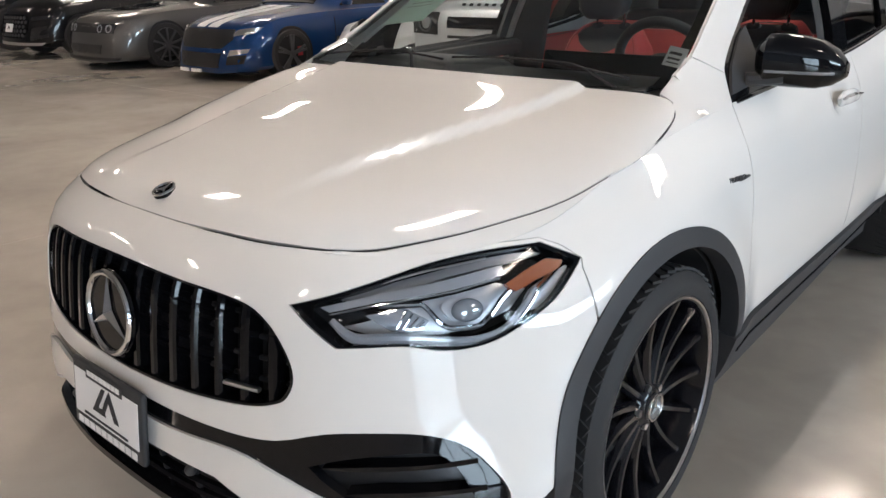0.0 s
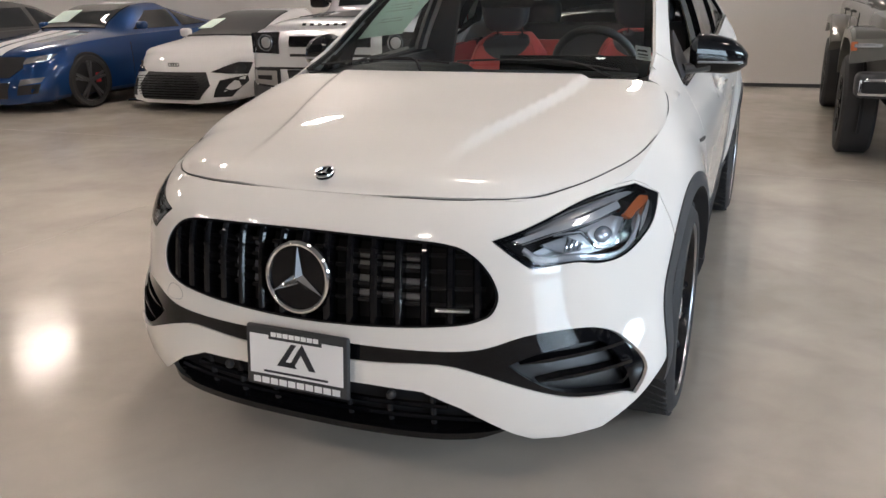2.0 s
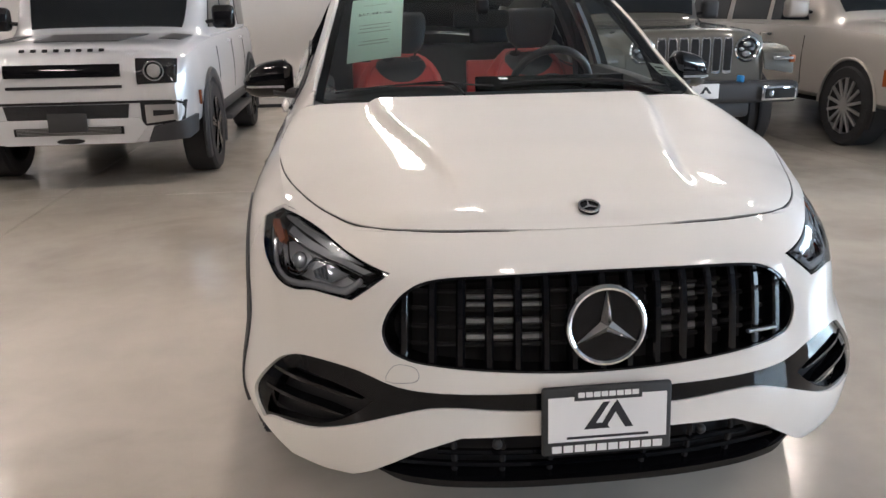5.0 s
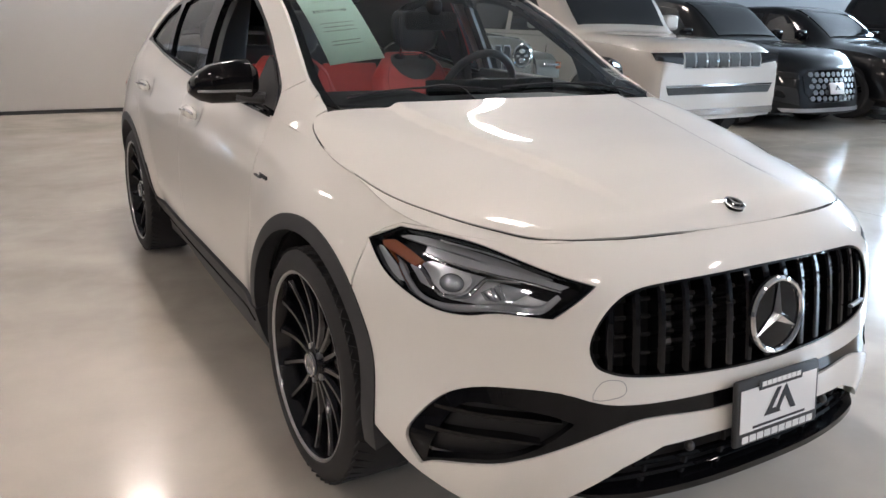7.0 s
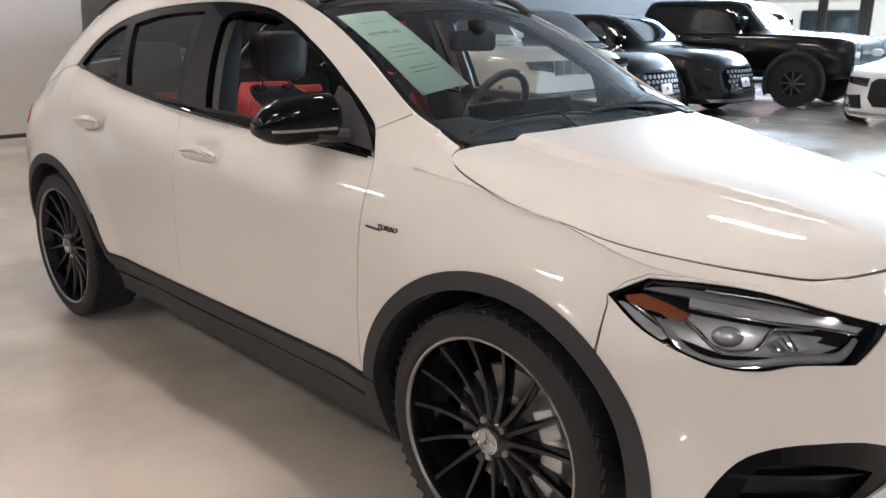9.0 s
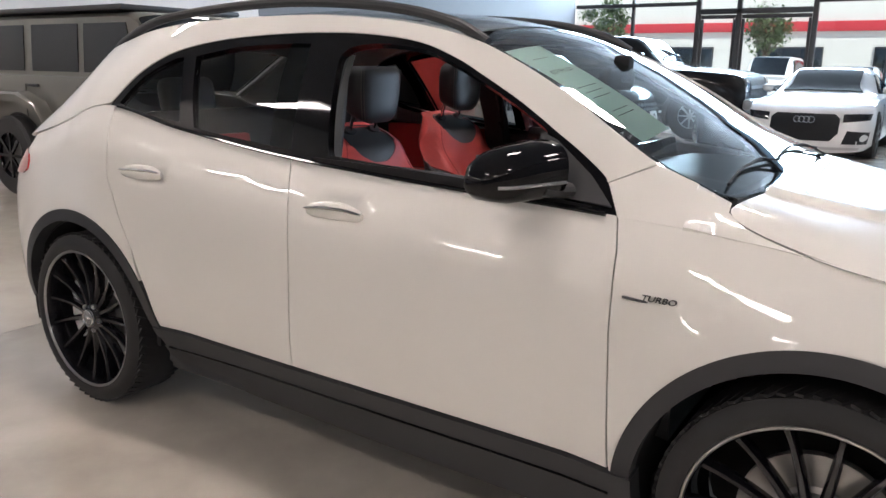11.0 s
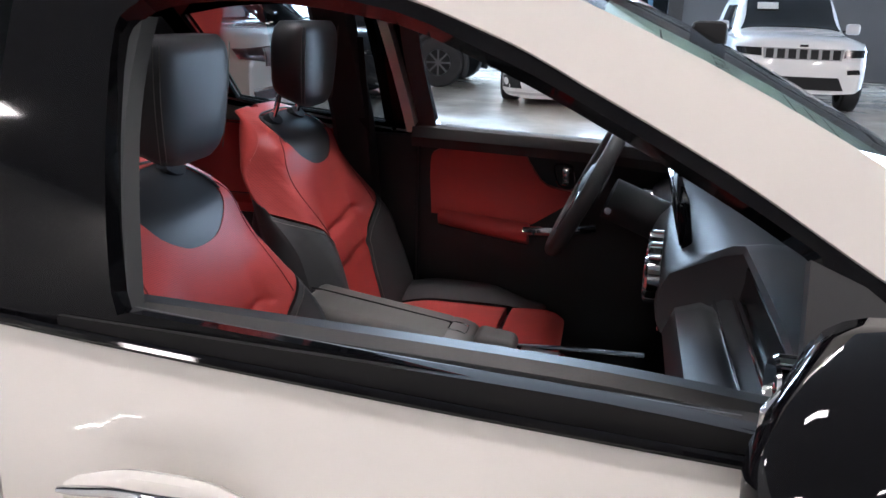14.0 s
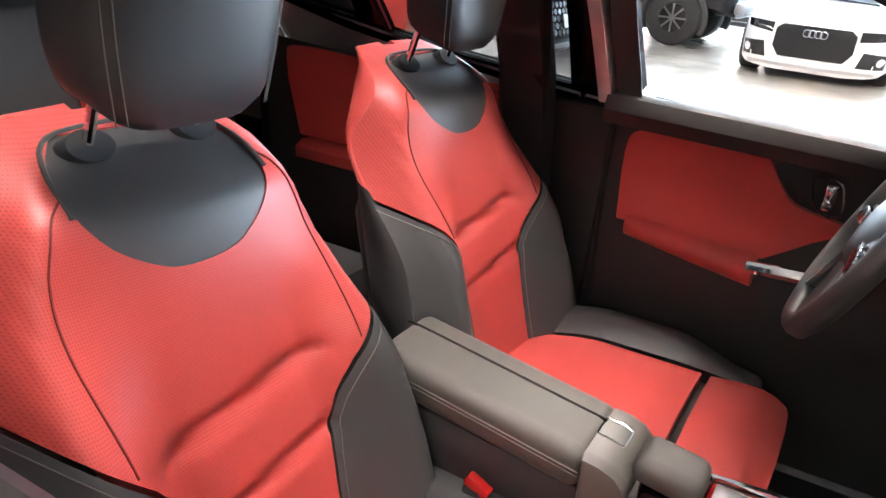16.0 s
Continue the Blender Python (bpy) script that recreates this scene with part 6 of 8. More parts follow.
class Form:
    """Side profile and plan of a vehicle; nose at y = 0, tail at y = length."""

    def __init__(self, length, width, top, belt, sill, roof_w, cabin, nose=.82, tail=.9, tuck=.25):
        self.L, self.W, self.top, self.belt, self.sill = length, width / 2, top, belt, sill
        self.roof_w, self.cabin, self.nose, self.tail, self.tuck = roof_w, cabin, nose, tail, tuck

    def half(self, y):
        a = lerp_table(y, [(0, self.nose), (.07, self.nose + (1 - self.nose) * .42), (.22, self.nose + (1 - self.nose) * .8), (.6, 1), (self.L - .5, 1), (self.L - .12, .97), (self.L, self.tail)])
        return self.W * a

    def ztop(self, y):
        return lerp_table(y, self.top)

    def zbelt(self, y):
        return min(lerp_table(y, self.belt), self.ztop(y) - .035)

    def in_cabin(self, y):
        a, b = self.cabin
        return smooth(a - .02, a + .35, y) * smooth(b + .02, b - .25, y)

    def ring(self, y):
        w, zt, zb, zs = self.half(y), self.ztop(y), self.zbelt(y), lerp_table(y, self.sill)
        c = self.in_cabin(y)
        h = zt - zb
        wr = self.W * self.roof_w
        pts = [(.55 * w, zs - .02), (.93 * w, zs), (.985 * w, zs + .05), (w, zs + .35 * (zb - zs)), (w, zs + .62 * (zb - zs)), (.985 * w, zb - .08 * (zb - zs) - .02), (.955 * w, zb - .012), (.915 * w, zb)]
        cab = [(.905 * w + (wr - .905 * w) * .3, zb + .33 * h), (.905 * w + (wr - .905 * w) * .62, zb + .66 * h), (wr, zb + .90 * h), (wr * .93, zb + .965 * h), (wr * .75, zt - .006), (wr * .3, zt)]
        bon = [(.85 * w, zb + .30 * h), (.76 * w, zb + .62 * h), (.66 * w, zb + .80 * h), (.55 * w, zb + .90 * h), (.38 * w, zb + .97 * h), (.15 * w, zt)]
        for p, q in zip(bon, cab):
            pts.append((p[0] * (1 - c) + q[0] * c, p[1] * (1 - c) + q[1] * c))
        full = [Vector((x, y, z)) for x, z in pts] + [Vector((-x, y, z)) for x, z in reversed(pts)]
        return full

    def side(self, y, z):
        """Outer skin of doors and windows."""
        w, zt, zb = self.half(y), self.ztop(y), self.zbelt(y)
        if z <= zb:
            zs = lerp_table(y, self.sill)
            q = (z - zs) / max(zb - zs, .01)
            x = w * lin(q, [(0, .93), (.07, .985), (.35, 1), (.62, 1), (.9, .985), (1, .915)])
        else:
            x = .908 * w + (self.W * self.roof_w - .908 * w) * lin((z - zb) / max(zt - zb, .05), [(0, 0), (.33, .3), (.66, .62), (.90, 1.0), (1.0, 1.05)])
        return Vector((x, y, z))

    def front(self, x, z):
        """The nose, where the plan and the height of the bonnet meet it."""
        f = abs(x) / self.W
        y = lin(f, [(0, 0), (self.nose, .0), (self.nose + (1 - self.nose) * .42, .07), (self.nose + (1 - self.nose) * .8, .22), (1, .6)])
        y += .05 * smooth(.55, 1, f / max(self.nose, .1)) * 0
        zf = self.top[0][1]
        if z > zf:
            y = max(y, lin(z, [(q, p) for p, q in self.top if q < self.top[2][1] + .5][:6]) if z > zf else 0)
        return Vector((x, y, z))

    def over(self, x, y):
        """Bonnet, windscreen and roof seen from above."""
        zt, zb, w = self.ztop(y), self.zbelt(y), self.half(y)
        c = self.in_cabin(y)
        h = zt - zb
        wr = self.W * self.roof_w
        a = abs(x)
        zc_ = zt - (.006 + .0 * h) * (a / (wr * .75))**2 if a < wr * .75 else zt - .006 - (.035 * h) * (a - wr * .75) / (wr * .18)
        zb_ = zb + h * lin(a / w, [(0, 1), (.15, 1), (.38, .97), (.55, .90), (.66, .80), (.76, .62), (.85, .30), (.915, 0)])
        return Vector((x, y, zb_ * (1 - c) + zc_ * c))


class Vehicle:
    def __init__(self, name, label, form, mat, at, turn=0, category="car", outside=False):
        self.f, self.mat = form, mat
        self.ob = thing(name, label, category, at, turn)
        n = 56
        ys = [0, .015, .04, .07, .12, .18, .26]
        ys += [.26 + (form.L - .52) * i / n for i in range(1, n + 1)]
        ys += [form.L - .18, form.L - .1, form.L - .04, form.L]
        rings = [form.ring(y) for y in ys]
        first_, last_ = rings[0], rings[-1]
        zm = (first_[1].z + first_[-8].z) / 2
        zl = (last_[1].z + last_[-8].z) / 2
        rings = ([[Vector((p.x * k, p.y, zm + (p.z - zm) * k)) for p in first_] for k in (.12, .35, .58, .78, .92)] + rings
                 + [[Vector((p.x * k, p.y, zl + (p.z - zl) * k)) for p in last_] for k in (.7, .3)])
        self.body = part("body", from_rings(rings), mat, self.ob, "painted body shell", True, 40)

    def add(self, name, outline, form, mat, lift=.006, depth=.03, label="", both=False, face=None, step=.12, parent=None):
        for s in ((1, -1) if both else (1,)):
            panel(name, [(outline, form, [])], mat, parent or self.ob, label, side=s, step=step, depth=depth, lift=lift, face=face)

    def nose(self, name, outline, mat, lift=.008, depth=.03, label="", both=False, step=.1):
        o = outline
        self.add(name, o, self.f.front, mat, lift, depth, label, both, (0, -1, 0), step)

    def wheels(self, y0, y1, r, width, rim, mat, spokes, pairs=False, inset=.0, caliper=None, arch=.05, arch_mat=None):
        for y in (y0, y1):
            for s in (1, -1):
                x = max(self.f.W - inset, self.f.half(y) + .024) * s
                road_wheel(self.ob, x, y, r, width, rim, mat, spokes, pairs, caliper)
                # flat black sheet for the shaded wheel hollow, and the arch's lip
                n = 28
                m = pose(0, y, r)
                zc = []
                bm = bmesh.new()
                ring_o, ring_i = [], []
                for k in range(n + 1):
                    t = radians(-25) + radians(230) * k / n
                    ring_o.append((math.cos(t) * (r + arch), math.sin(t) * (r + arch)))
                xin, xout = (self.f.W - .25) * s, (self.f.half(y) + .004) * s
                pts = [Vector((xout, y + a, r + b)) for a, b in ring_o]
                bm.faces.new([bm.verts.new(p) for p in pts])
                ex = bmesh.ops.extrude_face_region(bm, geom=list(bm.faces))
                bmesh.ops.translate(bm, vec=(-.02 * s, 0, 0), verts=[v for v in ex["geom"] if isinstance(v, bmesh.types.BMVert)])
                bmesh.ops.recalc_face_normals(bm, faces=bm.faces)
                part("wheel_housing", bm, MATTBLACK, self.ob)
                if arch_mat:
                    ps = [Vector((xout + .0 * s, y + a * 1.06, r + b * 1.06)) for a, b in ring_o]
                    part("arch_flare", tube(ps, .045, 8, .6, Vector((1, 0, 0))), arch_mat, self.ob, "", True)

    def side_windows(self, panes, mat=None):
        for pts in panes:
            self.add("side_window", pts, self.f.side, mat or CARGLASS, .010, .02, "dark side window", True, (1, 0, 0), .15)

    def screen(self, y0, y1, k0=.86, k1=.88, mat=None, name="windscreen"):
        f = self.f

        def half(y, k):
            c = f.in_cabin(y)
            return k * (.78 * f.half(y) * (1 - c) + f.W * f.roof_w * c)
        n = 6
        r = [(half(y0 + (y1 - y0) * i / n, k0 + (k1 - k0) * i / n), y0 + (y1 - y0) * i / n) for i in range(n + 1)]
        loop = r + [(-x, y) for x, y in reversed(r)]
        panel(name, [(loop, f.over, [])], mat or CARGLASS, self.ob, "dark windscreen", step=.10, depth=.03, lift=.020, face=(0, -.3, 1))

    def lines(self, *ys, z0=None, z1=None):
        for y in ys:
            a = z0 or lerp_table(y, self.f.sill) + .12
            b = z1 or self.f.zbelt(y) - .01
            for s in (1, -1):
                ps = [self.f.side(y, a + (b - a) * i / 6) + Vector((.001, 0, 0)) for i in range(7)]
                part("door_gap", tube([Vector((p.x * s, p.y, p.z)) for p in ps], .005, 5), MATTBLACK, self.ob)

    def handles(self, *yz, mat=None):
        for y, z in yz:
            for s in (1, -1):
                p = self.f.side(y, z)
                box_part("door_handle", (.03, .20, .03), ((p.x + .012) * s, y, z), mat or self.mat, self.ob, .01)

    def mirrors(self, y, z, mat=None, size=(.22, .12, .16)):
        for s in (1, -1):
            p = self.f.side(y, z)
            m = box_part("door_mirror", size, ((p.x + size[0] * .5 + .06) * s, y, z + .05), mat or self.mat, self.ob, .045, "door mirror", (0, 0, 0), 3)
            part("mirror_arm", tube([Vector((p.x * .97 * s, y + .02, z)), Vector(((p.x + .12) * s, y, z + .02))], .03, 8, .6), MATTBLACK, m)

    def floor(self, z=None):
        f = self.f
        zz = z or f.sill[0][1] - .02
        box_part("underbody", (f.W * 1.45, f.L - .7, .16), (0, f.L / 2, zz), MATTBLACK, self.ob, .03, "dark underbody")

    def plate(self, z, mark=True, w=.30, h=.15, y=-.02, x=0, mat=None):
        p = box_part("plate", (w, .012, h), (x, y, z), mat or PLATEWHITE, self.ob, .004, "white dealer plate")
        if mark:
            part("plate_mark", flat_shape([(-.05, -.02), (-.01, .04), (.01, .04), (.055, -.02), (.03, -.02), (0, .015), (-.02, -.02)], Matrix.Translation((x, y - .0065, z))), INK, p)


def sweep_nose(v, corner, rake, reach=.85, z0=.35, z1=.9):
    """Draws the corners of a nose back in plan and leans its upper half backwards."""
    done = set()
    for ob in v.ob.children_recursive:
        if ob.type != "MESH" or ob.data.name in done or ob.matrix_basis != Matrix():
            continue
        done.add(ob.data.name)
        for p in ob.data.vertices:
            fade = smooth(reach, -.05, p.co.y)
            q = min(abs(p.co.x) / v.f.W, 1.05)
            p.co.y += fade * (corner * q**2.4 + rake * smooth(z0, z1, p.co.z))


def box_outline(x0, x1, z0, z1):
    return [(x0, z0), (x1, z0), (x1, z1), (x0, z1)]


# silver boxy off-roader beside the wall
f = Form(4.75, 1.98, [(0, .98), (.05, 1.09), (.12, 1.14), (.25, 1.17), (1.25, 1.23), (1.36, 1.25), (1.85, 1.86), (2.05, 1.93), (4.55, 1.95), (4.68, 1.88), (4.75, 1.2)],
         [(0, .95), (.2, 1.08), (1.3, 1.19), (4.75, 1.25)], [(0, .42), (.5, .5), (4.75, .52)], .84, (1.30, 4.76), .86, .93)
v = Vehicle("silver_off_roader", "silver boxy off-roader with black bonnet panels and arches", f, SILVER, (-2.80, 4.05, 0))
v.wheels(.90, 3.92, .405, .26, .27, RIMBLACK, 5, True, -.01, None, .055, DARKGREY)
v.screen(1.42, 1.84)
v.side_windows([[(1.62, 1.27), (2.45, 1.27), (2.45, 1.74), (2.02, 1.74)], [(2.55, 1.27), (3.4, 1.27), (3.4, 1.75), (2.55, 1.74)], [(3.75, 1.27), (4.5, 1.27), (4.5, 1.74), (3.75, 1.75)]])
v.nose("grille", box_outline(-.44, .44, .925, 1.02), PIANO, .012, .05, "black grille slot")
v.nose("grille_slot", box_outline(-.44, .44, .835, .86), MATTBLACK, .006)
v.nose("bumper_slot", [(-.46, .60), (.46, .60), (.48, .71), (-.48, .71)], GRILLEBLACK, .012, .05, "black lower grille")
v.nose("trim_line", box_outline(-.88, .88, .715, .735), MATTBLACK, .005)
v.nose("head_lamp", [(.56, .86), (.86, .87), (.88, 1.055), (.56, 1.06)], LAMPDARK, .010, .05, "square lamp with round light", True)
v.nose("skid_plate", [(-.50, .40), (.50, .40), (.60, .52), (.55, .60), (-.55, .60), (-.60, .52)], SILVER, .018, .06, "silver skid plate")
v.nose("skid_mesh", box_outline(-.42, .42, .475, .535), GRILLEBLACK, .026, .02)
v.nose("corner_frame", [(.565, .53), (.89, .555), (.915, .728), (.565, .728)], MATTBLACK, .008, .03, "black frame round the corner mesh", True)
v.nose("corner_mesh", [(.60, .55), (.86, .58), (.88, .70), (.60, .70)], SATIN, .012, .03, "", True)
v.nose("corner_slot", [(.66, .61), (.82, .62), (.82, .655), (.66, .655)], MATTBLACK, .018, .02, "", True)
v.nose("lower_corner", [(.60, .40), (.90, .42), (.945, .46), (.955, .60), (.88, .57), (.66, .53)], DARKGREY, .03, .08, "dark grey bumper corner", True)
v.plate(.575, False, .30, .15, -.04, 0, BLACKPLASTIC)
v.nose("recovery_eye", [(.11 * math.cos(radians(a)), .425 + .022 * math.sin(radians(a))) for a in range(0, 360, 30)], MATTBLACK, .026, .02, "dark recovery eye")
for k in range(5):
    v.nose("skid_slat", box_outline(-.40, .40, .482 + .011 * k, .486 + .011 * k), SATIN, .036, .008)
for s in (1, -1):
    ringp = [Vector((s * (.70 + .075 * math.cos(t * math.pi / 14)), -.018, .965 + .075 * math.sin(t * math.pi / 14))) for t in range(28)]
    part("lamp_ring", tube(ringp, .006, 6, 1, Vector((0, 1, 0)), True), LAMPCLEAR, v.ob, "", True)
    bm = bmesh.new()
    bmesh.ops.create_uvsphere(bm, u_segments=14, v_segments=8, radius=.055, matrix=pose(s * .70, -.005, .965) @ Matrix.Diagonal((1, .4, 1, 1)))
    part("lamp_bulb", bm, LAMPGREY, v.ob, "", True)
v.add("bonnet_panel", [(-.34, .45), (.34, .45), (.42, 1.2), (-.42, 1.2)], f.over, DARKGREY, .006, .01, "black bonnet panel", False, (0, 0, 1))
v.add("wing_panel", [(.60, .75), (.78, .75), (.80, 1.22), (.62, 1.22)], f.over, DARKGREY, .006, .01, "", True, (0, 0, 1))
for k in range(8):
    box_part("lettering", (.042, .010, .026), (-.30 + .086 * k, .070, 1.130), MATTBLACK, v.ob, .004, "dark lettering bar", (-38, 0, 0))
v.mirrors(1.62, 1.32, PIANO, (.22, .13, .22))
v.lines(1.45, 2.5, 3.45)
v.handles((2.32, 1.13), (3.3, 1.14))
for s in (1, -1):
    box_part("side_step", (.16, 1.7, .05), (s * .98, 2.4, .40), DARKGREY, v.ob, .015, "side step")
    box_part("marker", (.02, .05, .12), (s * .985, .33, .72), AMBER, v.ob, .006)
v.floor(.50)
box_part("sill_trim", (1.99, 2.0, .10), (0, 2.4, .52), DARKGREY, v.ob, .02)

# granite grey open-wheel off-roader
f = Form(4.78, 1.60, [(0, 1.05), (.02, 1.16), (.06, 1.20), (.3, 1.215), (1.35, 1.27), (1.45, 1.29), (1.72, 1.78), (1.85, 1.83), (4.5, 1.84), (4.62, 1.78), (4.66, 1.2)],
         [(0, 1.03), (.2, 1.14), (1.4, 1.22), (4.7, 1.24)], [(0, .55), (4.7, .55)], .86, (1.40, 4.70), .80, .95)
v = Vehicle("grey_off_roader", "granite grey off-roader with seven-slot chrome grille and round lamps", f, JEEPGREY, (2.56, 4.42, 0))
v.wheels(.62, 3.63, .41, .265, .24, RIMBLACK, 8, False, -.135, None, .03)
v.screen(1.50, 1.72, .95, .95)
v.side_windows([[(1.70, 1.27), (2.5, 1.27), (2.5, 1.72), (1.85, 1.72)], [(2.6, 1.27), (3.4, 1.27), (3.4, 1.72), (2.6, 1.72)], [(3.55, 1.27), (4.5, 1.27), (4.5, 1.72), (3.55, 1.72)]])
for k in range(7):
    x = -.315 + .105 * k
    v.nose("grille_surround", smooth_loop([(x - .040, .81), (x, .803), (x + .040, .81), (x + .042, 1.10), (x, 1.118), (x - .042, 1.10)], 3, (0, 2)), DULLCHROME, .010, .03, "satin chrome grille surround")
    v.nose("grille_slot", smooth_loop([(x - .031, .835), (x, .832), (x + .031, .835), (x + .032, 1.092), (x, 1.106), (x - .032, 1.092)], 3, (0, 2)), MATTBLACK, .016, .03, "black grille slot")
for s in (1, -1):
    part("head_lamp", lathe([(-.02, .118), (.012, .118), (.02, .105), (.012, .096), (-.02, .092)], 28, pose(s * .495, 0, 1.02, 0, 0, -90)), CHROME, v.ob, "round head lamp in chrome ring", True)
    bm = bmesh.new()
    bmesh.ops.create_uvsphere(bm, u_segments=18, v_segments=10, radius=.094, matrix=pose(s * .495, .004, 1.02) @ Matrix.Diagonal((1, .12, 1, 1)))
    part("lamp_glass", bm, LAMPDARK, v.ob, "dark lamp glass", True)
    for xx, zz, rr in ((0, .045, .030), (0, -.042, .034), (-.05, .0, .02), (.05, .0, .02)):
        bm = bmesh.new()
        bmesh.ops.create_uvsphere(bm, u_segments=12, v_segments=8, radius=rr, matrix=pose(s * .495 + xx, -.008, 1.02 + zz) @ Matrix.Diagonal((1.3, .4, .8, 1)))
        part("lamp_bulb", bm, LAMPCLEAR, v.ob, "clear lamp bulb", True)
    # flat wings over the wheels
    rings = []
    for y, z in ((-.04, .90), (-.01, .985), (.07, 1.04), (.35, 1.07), (.85, 1.05), (1.10, .92), (1.18, .72)):
        rings.append([Vector((s * x, y, z + dz)) for x, dz in ((.66, .0), (.92, -.005), (.945, -.03), (.945, -.10), (.92, -.10), (.66, -.06))])
    part("front_wing", from_rings(rings), JEEPGREY, v.ob, "grey flat wing", True)
    box_part("wing_lamp", (.20, .03, .035), (s * .83, -.055, .935), LAMPCLEAR, v.ob, .015)
    box_part("marker", (.05, .04, .07), (s * .925, -.04, .93), AMBER, v.ob, .01)
    rings = []
    for y, z in ((2.95, .80), (3.1, .98), (3.4, 1.07), (3.9, 1.07), (4.2, .95)):
        rings.append([Vector((s * x, y, z + dz)) for x, dz in ((.76, .0), (.92, -.005), (.945, -.03), (.945, -.10), (.92, -.10), (.76, -.06))])
    part("rear_wing", from_rings(rings), JEEPGREY, v.ob, "grey rear wing", True)
    box_part("fog_bezel", (.36, .03, .13), (s * .70, -.275, .645), CHROME, v.ob, .03, "chrome fog lamp bezel", (0, 0, s * 8), 3)
    box_part("fog_inner", (.31, .03, .09), (s * .70, -.283, .645), MATTBLACK, v.ob, .025, "", (0, 0, s * 8), 3)
    bm = bmesh.new()
    bmesh.ops.create_uvsphere(bm, u_segments=14, v_segments=8, radius=.04, matrix=pose(s * .60, -.30, .645) @ Matrix.Diagonal((1, .4, 1, 1)))
    part("fog_lamp", bm, LAMPCLEAR, v.ob, "", True)
    box_part("tow_hook", (.03, .10, .06), (s * .34, -.24, .775), TOWBLUE, v.ob, .01, "blue tow hook")
    box_part("bonnet_latch", (.05, .08, .05), (s * .66, .35, 1.16), MATTBLACK, v.ob, .01)
box_part("front_bumper", (1.80, .20, .19), (0, -.17, .655), DARKGREY, v.ob, .05, "dark grey steel bumper", (0, 0, 0), 3)
box_part("bumper_skid", (1.0, .16, .16), (0, -.08, .50), BLACKPLASTIC, v.ob, .04)
v.plate(.675, True, .25, .13, -.285)
v.mirrors(1.62, 1.32, BLACKPLASTIC, (.18, .12, .20))
v.lines(1.6, 2.55, 3.45)
v.handles((2.4, 1.13), (3.3, 1.13), mat=BLACKPLASTIC)
v.floor(.52)
box_part("frame_rail", (1.2, 3.6, .14), (0, 2.3, .48), MATTBLACK, v.ob, .03)
box_part("roof_top", (1.40, 2.6, .05), (0, 3.2, 1.86), BLACKPLASTIC, v.ob, .02, "black hard top")
# sticker sheet behind the screen
tagged(box_part("screen_sheet", (.32, .006, .12), (2.30, 6.06, 1.50), PAPER, None, .002, "", (-30, 0, 0)), "pale sheet behind a windscreen", "paper")

# sand-silver full-size suv
f = Form(5.45, 2.10, [(0, 1.00), (.04, 1.10), (.10, 1.16), (.3, 1.20), (1.45, 1.25), (1.55, 1.27), (2.15, 1.83), (2.5, 1.90), (5.0, 1.88), (5.35, 1.72), (5.45, 1.2)],
         [(0, .98), (.2, 1.08), (1.6, 1.18), (5.45, 1.22)], [(0, .36), (.5, .42), (5.45, .46)], .80, (1.50, 5.46), .88, .92)
v = Vehicle("silver_family_suv", "sand-silver full-size suv with chrome mesh grille", f, SAND, (5.52, 4.03, 0))
v.wheels(.95, 4.07, .405, .275, .285, ALLOY, 14, False, -.01, None, .05)
v.screen(1.66, 2.18)
v.side_windows([[(1.95, 1.24), (2.75, 1.24), (2.75, 1.72), (2.40, 1.72)], [(2.86, 1.24), (3.75, 1.24), (3.75, 1.72), (2.86, 1.72)], [(3.9, 1.24), (5.1, 1.24), (4.95, 1.70), (3.9, 1.72)]])
for k in range(7):
    x = -.525 + .175 * k
    v.nose("grille_cell", [(x - .082, .90), (x + .082, .90), (x + .082, 1.065), (x - .082, 1.065)], CHROME, .008, .03, "chrome grille frame")
    v.nose("grille_mesh", [(x - .068, .912), (x + .068, .912), (x + .068, 1.053), (x - .068, 1.053)], GRILLEBLACK, .014, .03)
v.nose("head_lamp", [(.63, .94), (.97, .98), (.99, 1.06), (.63, 1.06)], LAMPDARK, .010, .05, "slim dark lamp", True)
v.nose("lower_grille", [(-.80, .62), (.80, .62), (.84, .70), (-.84, .70)], GRILLEBLACK, .010, .04, "black lower grille")
v.nose("chrome_line", box_outline(-.85, .85, .705, .725), CHROME, .010)
v.nose("lower_bar", [(-.9, .38), (.9, .38), (.95, .46), (-.95, .46)], CHROME, .010, .04, "bright lower bumper bar")
v.mirrors(1.95, 1.32, SAND, (.26, .14, .20))
v.lines(1.85, 2.82, 3.85)
v.handles((2.62, 1.08), (3.62, 1.09), mat=CHROME)
for s in (1, -1):
    box_part("marker", (.02, .06, .16), (s * 1.043, .40, .72), AMBER, v.ob, .006)
    p_ = [Vector((s * (f.half(.95) + .012), .95 + .475 * math.cos(radians(a)), .405 + .475 * math.sin(radians(a)))) for a in range(0, 181, 10)]
    part("arch_lip", tube(p_, .014, 6), SAND, v.ob, "", True)
v.floor(.42)


